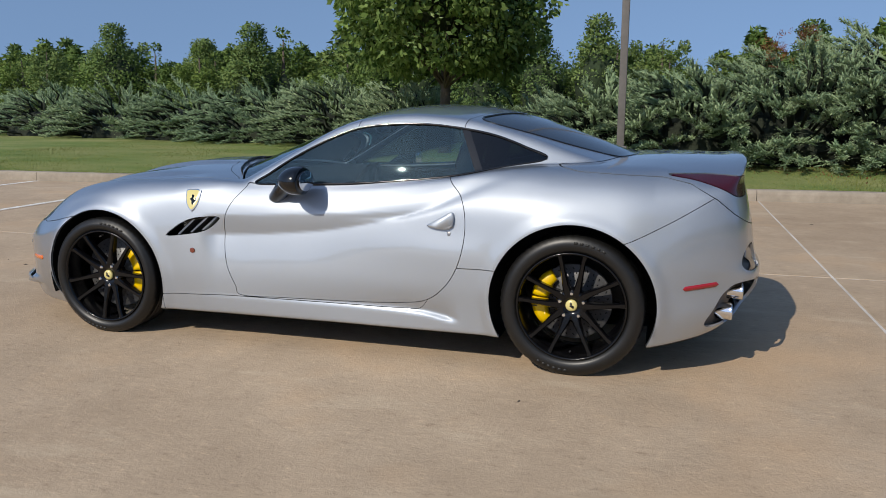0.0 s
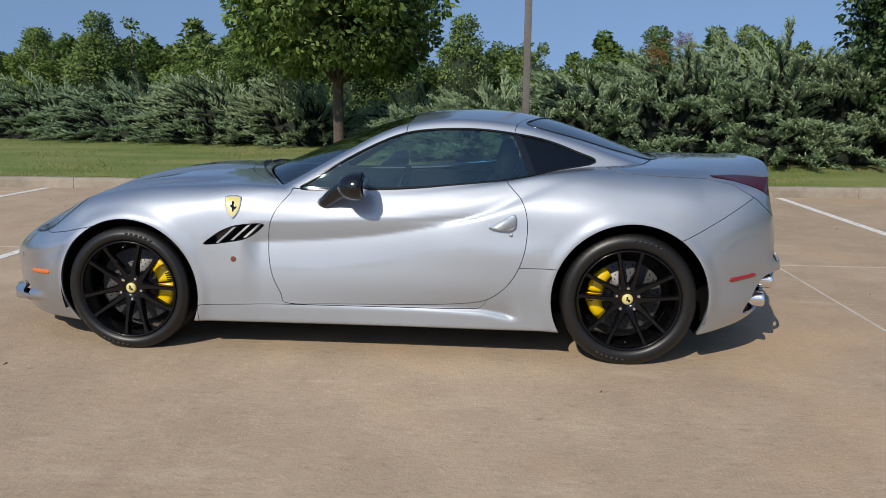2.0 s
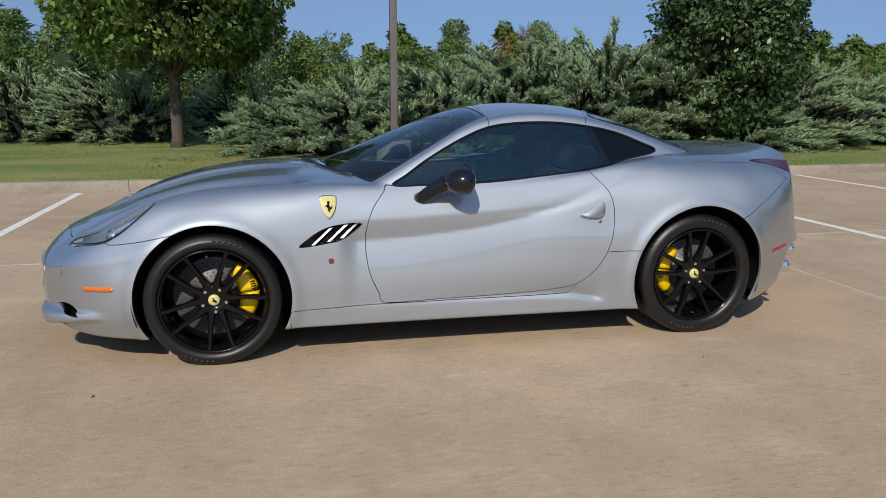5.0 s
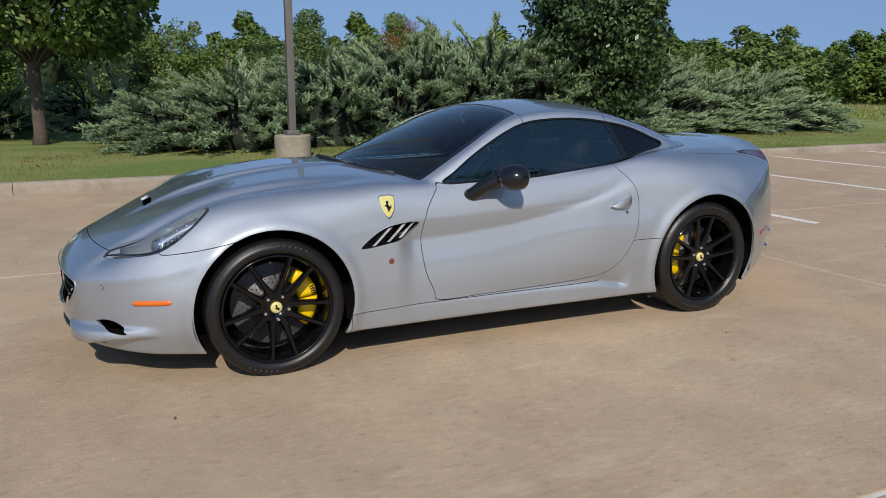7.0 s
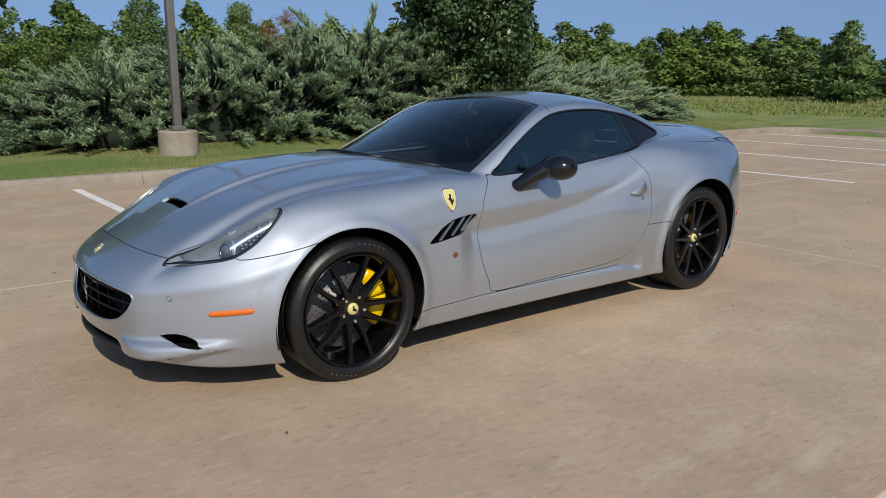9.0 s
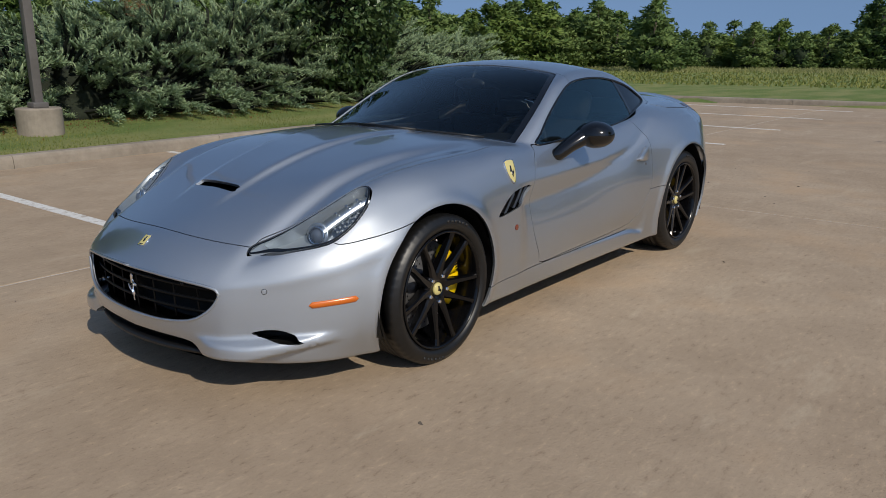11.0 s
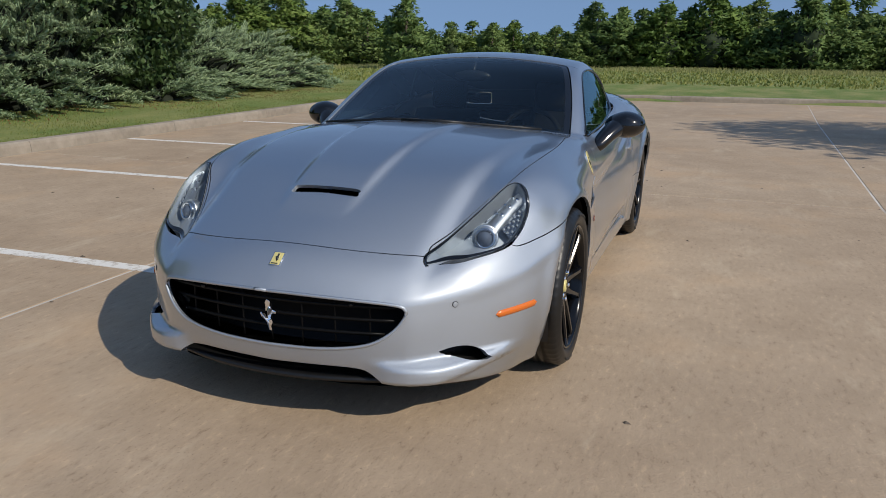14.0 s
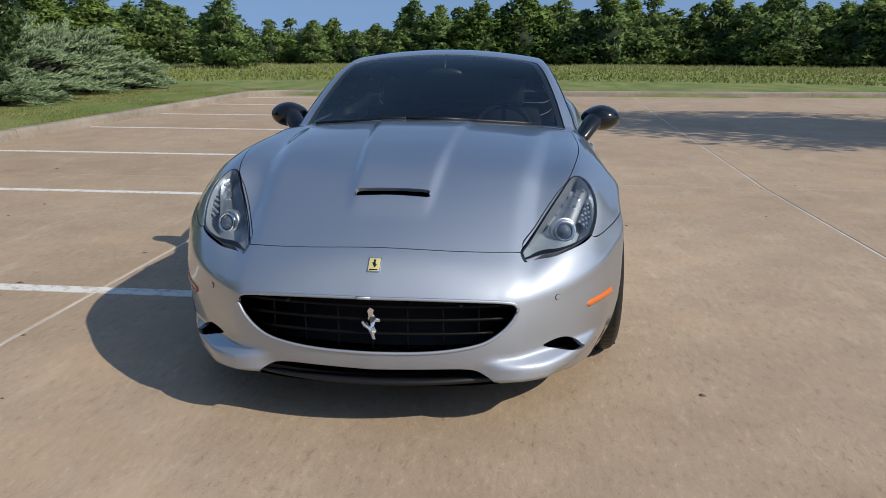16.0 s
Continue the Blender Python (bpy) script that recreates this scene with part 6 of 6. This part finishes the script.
    for c, r in dry:
        n_ = 60
        at = np.array(c) - np.array([x, y, z]) + rng.normal(0, r, (n_, 3))
        way = unit(rng.normal(0, 0.5, (n_, 3)) + np.array([0.3, -0.4, 0.6]))
        v, f = sprays(rng, at, way, rng.uniform(0.10, 0.18, n_), 4, 0.5, 0.1, 0.07)
        tagged(arrays_mesh("dry_bough", v, f, juniper_dry, bush, "dead rust-brown bough", smooth=False), kind="stuff")
    return bush


def leaf_cloud(rng, centres, radii, per, size, hang=0.35, heart=(0, 0, 0), far=False):
    """Leaves massed on the outer shells of clumps, tips hanging: places, faces, and the way each faces."""
    out, faces_out = [], []
    for c, r in zip(centres, radii):
        d = unit(rng.normal(0, 1, (per, 3)))
        p = c + d * (r * rng.uniform(0.55, 1.0, (per, 1)) ** 0.5) * np.array([1, 1, 0.8])
        way = unit(d * 0.7 + rng.normal(0, 0.55, (per, 3)) - np.array([0, 0, hang]))
        side = unit(np.cross(way, rng.normal(0, 1, (per, 3))))
        l = size * rng.uniform(0.65, 1.3, (per, 1))
        if far:
            out.append(np.stack([p + side * l * 0.33, p + way * l * 1.05, p - side * l * 0.33], 1))
        else:
            out.append(np.stack([p, p + way * l * 0.5 + side * l * 0.27, p + way * l, p + way * l * 0.5 - side * l * 0.27], 1))
        faces_out.append(unit(d + 0.5 * unit(np.asarray(c) - np.asarray(heart)) + rng.normal(0, 0.25, (per, 3))))
    v = np.concatenate(out).reshape(-1, 3)
    return v, np.arange(len(v)).reshape(-1, 3 if far else 4), np.concatenate(faces_out)


def leaf_heart(radius, low, high, seed):
    """A dark blob that stands in for the shade inside a crown, seen between the leaves."""
    bm = bmesh.new()
    bmesh.ops.create_icosphere(bm, subdivisions=3, radius=1.0)
    for w in bm.verts:
        k = 0.66 + 0.22 * noise.noise(w.co * 2.3 + Vector((seed, 0, 0)))
        w.co = Vector((w.co.x * radius * k, w.co.y * radius * k, (low + high) / 2 + w.co.z * (high - low) / 2 * k))
    return bm


def broad_tree(x, y, height, spread_r, low, seed, mat, leaves, size, label, trunk_r=0.11, clump=0.42, group="", flat=1.0):
    """A tree with a tapered trunk, limbs and a crown of leaf clumps."""
    rng = np.random.default_rng(seed)
    z = ground_at(x, y)
    tree = tagged(new("tree"), label, "tree", group)
    tree.location = (x, y, z - 0.05)
    bm = bmesh.new()
    mid_h = (low + height) / 2
    pts = [(0, 0, 0), (0.01, 0.0, 0.25), (rng.normal(0, 0.04), rng.normal(0, 0.04), low * 0.7), (rng.normal(0, 0.06), rng.normal(0, 0.06), mid_h), (0, 0, height * 0.86)]
    tube(bm, pts, (trunk_r * 1.5, trunk_r * 1.05, trunk_r, trunk_r * 0.62, 0.02), 10)
    size_c = clump * spread_r / 2.4
    count = int(2.3 * 2 * spread_r * (height - low) / size_c**2)
    centres, radii = [], []
    for k in range(count):
        h = rng.uniform(0, 1)
        ring = math.sin(math.pi * min(0.16 + 0.80 * h, 1.0)) ** 0.75
        a, r = rng.uniform(0, 2 * math.pi), spread_r * ring * math.sqrt(rng.uniform(0.45, 1.0))
        c = np.array([r * math.cos(a), r * math.sin(a), low + 0.2 + (height - low - 0.25) * h])
        centres.append(c)
        radii.append(size_c * rng.uniform(0.75, 1.35))
        if k % 7:
            continue
        s = np.array([0, 0, max(low * 0.85, c[2] - 0.55 * r - 0.25)])
        m_ = (s + c) / 2 + np.array([0, 0, 0.12 * r])
        tube(bm, (tuple(s), tuple(m_), tuple(c)), (0.03, 0.018, 0.005), 5)
    part("trunk", bm, bark, tree)
    part("crown_shade_core", leaf_heart(spread_r * 0.84, low + 0.2, height * 0.95, seed), shade_leaf, tree)
    v, f, o = leaf_cloud(rng, centres, radii, max(leaves // count, 4), size, heart=(0, 0, (low + height) / 2))
    leafy("crown", v, f, o, mat, tree)
    return tree


def cone_tree(seed, height, spread_r, leaves, size, mat, label, group):
    """A wood-edge cedar or young tree, pointed, leafy to the ground."""
    rng = np.random.default_rng(seed)
    tree = tagged(new("tree"), label, "tree", group)
    bm = bmesh.new()
    tube(bm, ((0, 0, -0.4), (0.03, 0, height * 0.5), (0, 0, height * 0.95)), (0.16, 0.1, 0.02), 6)
    part("trunk", bm, bark, tree)
    n = 90
    h = rng.uniform(0.0, 1.0, n)
    wide = spread_r * (1 - h ** 1.6) ** 0.75 * (0.72 + 0.28 * np.sin(h * 11 + seed))
    a = rng.uniform(0, 2 * math.pi, n)
    r = wide * rng.uniform(0.5, 1.05, n)
    centres = np.stack([r * np.cos(a), r * np.sin(a), 0.2 + h * (height - 0.3)], 1)
    v, f, o = leaf_cloud(rng, centres, 0.20 * spread_r * rng.uniform(0.6, 1.5, n) + 0.14, leaves // n, size, 0.1, (0, 0, height * 0.35), size > 0.2)
    leafy("crown", v, f, o, mat, tree)
    part("crown_shade_core", leaf_heart(spread_r * 0.85, -0.6, height * 0.88, seed), shade_leaf, tree)
    return tree


def round_tree(seed, height, spread_r, leaves, size, mat, label, group):
    """A wood-edge broadleaf tree with a bossy crown down to the brush."""
    rng = np.random.default_rng(seed)
    tree = tagged(new("tree"), label, "tree", group)
    bm = bmesh.new()
    tube(bm, ((0, 0, -0.4), (0.1, 0, height * 0.35), (0, 0.1, height * 0.85)), (0.2, 0.13, 0.03), 6)
    part("trunk", bm, bark, tree)
    n = 60
    h = rng.uniform(0.0, 1.0, n)
    wide = spread_r * np.sin(np.pi * np.clip(0.28 + 0.68 * h, 0, 1)) ** 0.6
    a = rng.uniform(0, 2 * math.pi, n)
    r = wide * np.sqrt(rng.uniform(0.15, 1.0, n))
    centres = np.stack([r * np.cos(a), r * np.sin(a), 0.3 + h * (height - 0.7)], 1)
    v, f, o = leaf_cloud(rng, centres, 0.30 * spread_r * rng.uniform(0.6, 1.3, n), leaves // n, size, 0.2, (0, 0, height * 0.45), size > 0.2)
    leafy("crown", v, f, o, mat, tree)
    part("crown_shade_core", leaf_heart(spread_r * 0.9, 0.0, height * 0.93, seed), shade_leaf, tree)
    return tree


def spire_tree(seed, height, spread_r, leaves, size, mat, label, group):
    """A wood-edge tree of several leaders that end in points of uneven height."""
    rng = np.random.default_rng(seed)
    tree = tagged(new("tree"), label, "tree", group)
    bm = bmesh.new()
    tube(bm, ((0, 0, -0.4), (0.06, 0, height * 0.4), (0, 0.05, height * 0.9)), (0.2, 0.12, 0.02), 6)
    part("trunk", bm, bark, tree)
    centres, radii = [], []
    for k in range(6):
        tall = height * (1.0 if k == 0 else rng.uniform(0.62, 0.93))
        a0, r0 = rng.uniform(0, 2 * math.pi), spread_r * (0.05 if k == 0 else rng.uniform(0.35, 0.62))
        n = 24
        h = rng.uniform(0.02, 1.0, n)
        wide = 0.56 * spread_r * (1 - h**2.4) ** 0.8
        a = rng.uniform(0, 2 * math.pi, n)
        r = wide * np.sqrt(rng.uniform(0.2, 1.0, n))
        centres.append(np.stack([r0 * math.cos(a0) + r * np.cos(a), r0 * math.sin(a0) + r * np.sin(a), 0.15 + h * (tall - 0.25)], 1))
        radii.append(spread_r * (0.27 - 0.15 * h) * rng.uniform(0.7, 1.4, n))
    centres, radii = np.concatenate(centres), np.concatenate(radii)
    v, f, o = leaf_cloud(rng, centres, radii, leaves // len(centres), size, 0.15, (0, 0, height * 0.4), size > 0.2)
    leafy("crown", v, f, o, mat, tree)
    part("crown_shade_core", leaf_heart(spread_r * 0.62, -0.8, height * 0.66, seed), shade_leaf, tree)
    return tree


# the junipers that edge the car park
for k, (x, y, rx, ry, rz, n, dry) in enumerate((
    (-0.75, 10.3, 1.15, 1.4, 0.85, 50, ()), (0.4, 10.2, 1.7, 1.75, 1.35, 85, ()), (2.1, 10.5, 1.9, 2.05, 1.8, 105, ()), (3.9, 10.8, 2.0, 2.25, 2.1, 120, (((3.45, 9.85, 2.22), 0.12), ((3.95, 10.2, 2.48), 0.07))),
    (5.6, 10.9, 1.9, 2.35, 2.55, 125, ()), (7.2, 11.0, 1.8, 2.25, 2.4, 115, ()), (10.6, 11.0, 1.9, 2.1, 1.8, 95, ()), (12.4, 11.2, 2.0, 1.8, 1.9, 100, ()), (14.3, 11.0, 1.8, 1.6, 1.65, 80, ()), (15.9, 10.7, 1.3, 1.2, 0.7, 45, ()), (9.2, 9.9, 1.3, 1.0, 0.8, 50, ()),
    (3.2, 13.0, 2.0, 1.5, 2.0, 60, ()), (6.4, 13.2, 2.1, 1.5, 2.6, 65, ()), (11.6, 13.6, 2.0, 1.5, 2.0, 55, ()),
    (-4.4, 13.6, 1.8, 1.5, 1.55, 80, ()), (-6.6, 14.0, 2.0, 1.6, 1.85, 85, ()), (-9.2, 14.6, 2.1, 1.6, 1.6, 80, ()), (-12.0, 15.3, 2.2, 1.6, 1.6, 70, ()), (-15.0, 16.0, 2.4, 1.6, 1.6, 65, ()), (-18.5, 16.8, 2.6, 1.7, 1.7, 60, ()), (-22.5, 17.6, 2.8, 1.8, 1.8, 60, ()), (-27.0, 18.6, 2.9, 1.8, 1.8, 55, ()), (-2.0, 15.6, 1.7, 1.3, 1.2, 45, ()),
)):
    juniper(x, y, (rx, ry, rz), n, 100 + k, dry=dry, lean=-0.45 if x < 7.5 else 0.5)

broad_tree(-2.85, 11.5, 6.2, 2.2, 1.65, 11, broad_leaf, 40000, 0.14, "leafy green tree with a slim grey trunk on the lawn")
broad_tree(8.62, 10.3, 5.6, 1.48, 0.35, 12, dark_leaf, 34000, 0.125, "dense dark green tree behind the junipers")
broad_tree(7.0, -12.4, 8.8, 3.5, 2.8, 13, broad_leaf, 9000, 0.2, "leafy tree that shades the far concrete")

# the wood's edge all round
EDGE = "trees of the wood's edge"
kinds = [cone_tree(31, 5.0, 1.5, 3600, 0.27, cedar_leaf, "pointed dark green cedar at the wood's edge", EDGE),
         spire_tree(32, 5.6, 1.9, 6200, 0.27, cedar_leaf, "tall dark green tree at the wood's edge", EDGE),
         spire_tree(33, 4.9, 1.8, 5600, 0.27, wood_leaf, "bright green tree at the wood's edge", EDGE),
         spire_tree(34, 5.5, 2.2, 6600, 0.27, wood_leaf, "broad green tree at the wood's edge", EDGE),
         round_tree(35, 3.4, 2.0, 3000, 0.28, wood_leaf, "low bushy green tree at the wood's edge", EDGE),
         spire_tree(36, 5.2, 2.0, 6200, 0.27, cedar_leaf, "dense dark green tree at the wood's edge", EDGE),
         spire_tree(37, 4.8, 2.0, 7600, 0.16, wood_leaf, "bright green tree behind the junipers", EDGE),
         spire_tree(38, 5.4, 2.1, 8000, 0.16, cedar_leaf, "dark green leafy tree behind the junipers", EDGE),
         cone_tree(39, 5.4, 1.7, 7200, 0.15, cedar_leaf, "pointed green cedar behind the junipers", EDGE),
         round_tree(40, 4.0, 2.2, 8400, 0.15, wood_leaf, "low bushy tree behind the junipers", EDGE)]
rng = np.random.default_rng(77)
placed = []


def plant(x, y, pick, s, wide=1.2):
    m = pose(x, y, ground_at(x, y) - 0.05, 0, 0, rng.uniform(0, 360)) @ Matrix.Diagonal((s * wide, s * wide, s * rng.uniform(0.9, 1.12), 1))
    if pick not in placed:
        placed.append(pick)
        kinds[pick].matrix_basis = m
    else:
        copy_thing(kinds[pick], m).matrix_basis = m


# behind the junipers
for x in np.arange(-46, 26, 1.35):
    near = 0.86 if x < -10 else 0.68
    plant(x + rng.uniform(-0.9, 0.9), 29 - 0.16 * x + rng.uniform(-2, 2), int(rng.choice([6, 6, 7, 8, 9])), near * rng.uniform(0.86, 1.12))
for x in np.arange(-56, 30, 1.6):
    near = 0.97 if x < -10 else 0.78
    plant(x + rng.uniform(-1, 1), 36 - 0.16 * x + rng.uniform(-2, 3), int(rng.choice([1, 3, 3, 5, 2, 4])), near * rng.uniform(0.85, 1.1))
# beyond the field: tall stands to the south and north, lower woods between, and one tree that stands out before them
for a in np.radians(np.arange(-80, 62, 1.6)):
    r = 74 - 12 * max(0, a - 0.45) + rng.uniform(-3, 3)
    tall = a < 0.14 or a > 0.44
    plant(r * math.cos(a), r * math.sin(a), int(rng.choice([0, 1, 1, 3, 5, 5] if tall else [0, 1, 2, 2, 5, 4])), rng.uniform(0.90, 1.22) if tall else rng.uniform(0.52, 0.80), 1.5)
for a in np.radians(np.arange(-80, 62, 1.6)):
    r = 82 - 12 * max(0, a - 0.45) + rng.uniform(-3, 3)
    plant(r * math.cos(a), r * math.sin(a), int(rng.choice([3, 3, 1, 5, 2])), rng.uniform(1.0, 1.2) if a < 0.14 or a > 0.44 else rng.uniform(0.72, 0.92), 1.6)
plant(53.8, 22.5, 1, 1.08)
# behind the camera
for a in np.radians(np.arange(150, 284, 4.5)):
    plant(80 * math.cos(a), 80 * math.sin(a), int(rng.choice([1, 3, 3, 2, 5])), rng.uniform(1.0, 1.3))


def blades(name, xy, z, height, width, mat, label, category, rng):
    """Upright grass blades at places, one narrow leaf each."""
    n = len(xy)
    a = rng.uniform(0, 2 * math.pi, n)
    h = height * rng.uniform(0.5, 1.25, n)
    side = np.stack([np.cos(a), np.sin(a), 0 * a], 1) * (width * rng.uniform(0.6, 1.3, n))[:, None]
    base = np.stack([xy[:, 0], xy[:, 1], z - 0.01], 1)
    lean = rng.normal(0, 0.35, (n, 3)) * np.array([1, 1, 0])
    mid_ = base + np.stack([0 * h, 0 * h, 0.6 * h], 1) + lean * (0.25 * h)[:, None]
    tip = base + np.stack([0 * h, 0 * h, h], 1) + lean * (0.8 * h)[:, None]
    v = np.stack([base - side, base + side, mid_ + 0.7 * side, tip, mid_ - 0.7 * side], 1).reshape(-1, 3)
    return tagged(arrays_mesh(name, v, np.arange(5 * n).reshape(n, 5), mat, smooth=False), label, category, kind="stuff")


def heights(xy):
    return lawn_height(xy[:, 0], xy[:, 1])


lawn_leaf = leaf_material("lawn_blades", (0.13, 0.178, 0.044), (0.325, 0.33, 0.122), 0.7, 0.2, 0.35)
n = 64000
x = rng.uniform(-13, 20, n)
xy = np.stack([x, kerb_y(x) + 0.2 + 7.5 * rng.uniform(0, 1, n) ** 1.6], 1)
blades("lawn_grass", xy, heights(xy), 0.032, 0.006, lawn_leaf, "short mown grass blades with dry patches", "grass", rng)
n = 26000
a, r = np.radians(rng.uniform(-75, 50, n)), 30 + 36 * rng.uniform(0, 1, n)
xy = np.stack([r * np.cos(a), r * np.sin(a)], 1)
blades("field_grass", xy, heights(xy), 0.13, 0.05, lawn_leaf, "rough green field grass", "grass", rng)
n = 60000
a, r = np.radians(rng.uniform(-80, 50, n)), 55 + 15 * rng.uniform(0, 1, n) ** 0.8
thin = np.sin(a * 37) + np.sin(a * 71 + r * 0.4) + np.sin(r * 1.1 + a * 23)
keep = thin > rng.normal(-0.6, 0.8, n)
xy = np.stack([r * np.cos(a), r * np.sin(a)], 1)[keep]
blades("tall_grass", xy, heights(xy), 0.28, 0.020, weed_leaf, "tall pale weeds before the wood", "grass", rng)
# dry litter under the junipers
n = 2600
x = rng.uniform(-3, 16, n)
xy = np.stack([x, 9.2 + 0.02 * x + 0.5 * rng.normal(0, 1, n)], 1)
blades("dry_litter", xy, heights(xy), 0.03, 0.012, juniper_dry, "brown dry needles under the junipers", "litter", rng)

# ---------------------------------------------------------------- the lamp post
post = tagged(new("lamp_post"), "dark bronze square lamp post on a round concrete base", "lamp post")
post.location = (1.04, 8.28, 0.2)
bm = bmesh.new()
revolve(bm, ((0.0, -0.15), (0.30, -0.15), (0.30, 0.375), (0.285, 0.395), (0.0, 0.395)), 40, "z")
part("base", bm, kerb_mat, post, "stained round concrete base", smooth=False)
post_mat = grained("bronze_paint", (0.10, 0.092, 0.085), (0.15, 0.14, 0.13), 14, 0.5, 0.1, 0.002)
bm = bmesh.new()
box(bm, (-0.105, -0.105, 0.395), (0.105, 0.105, 0.47), 0.012)
part("base_cover", bm, post_mat, post)
bm = bmesh.new()
box(bm, (-0.058, -0.058, 0.46), (0.058, 0.058, 8.6), 0.008)
part("pole", bm, post_mat, post)
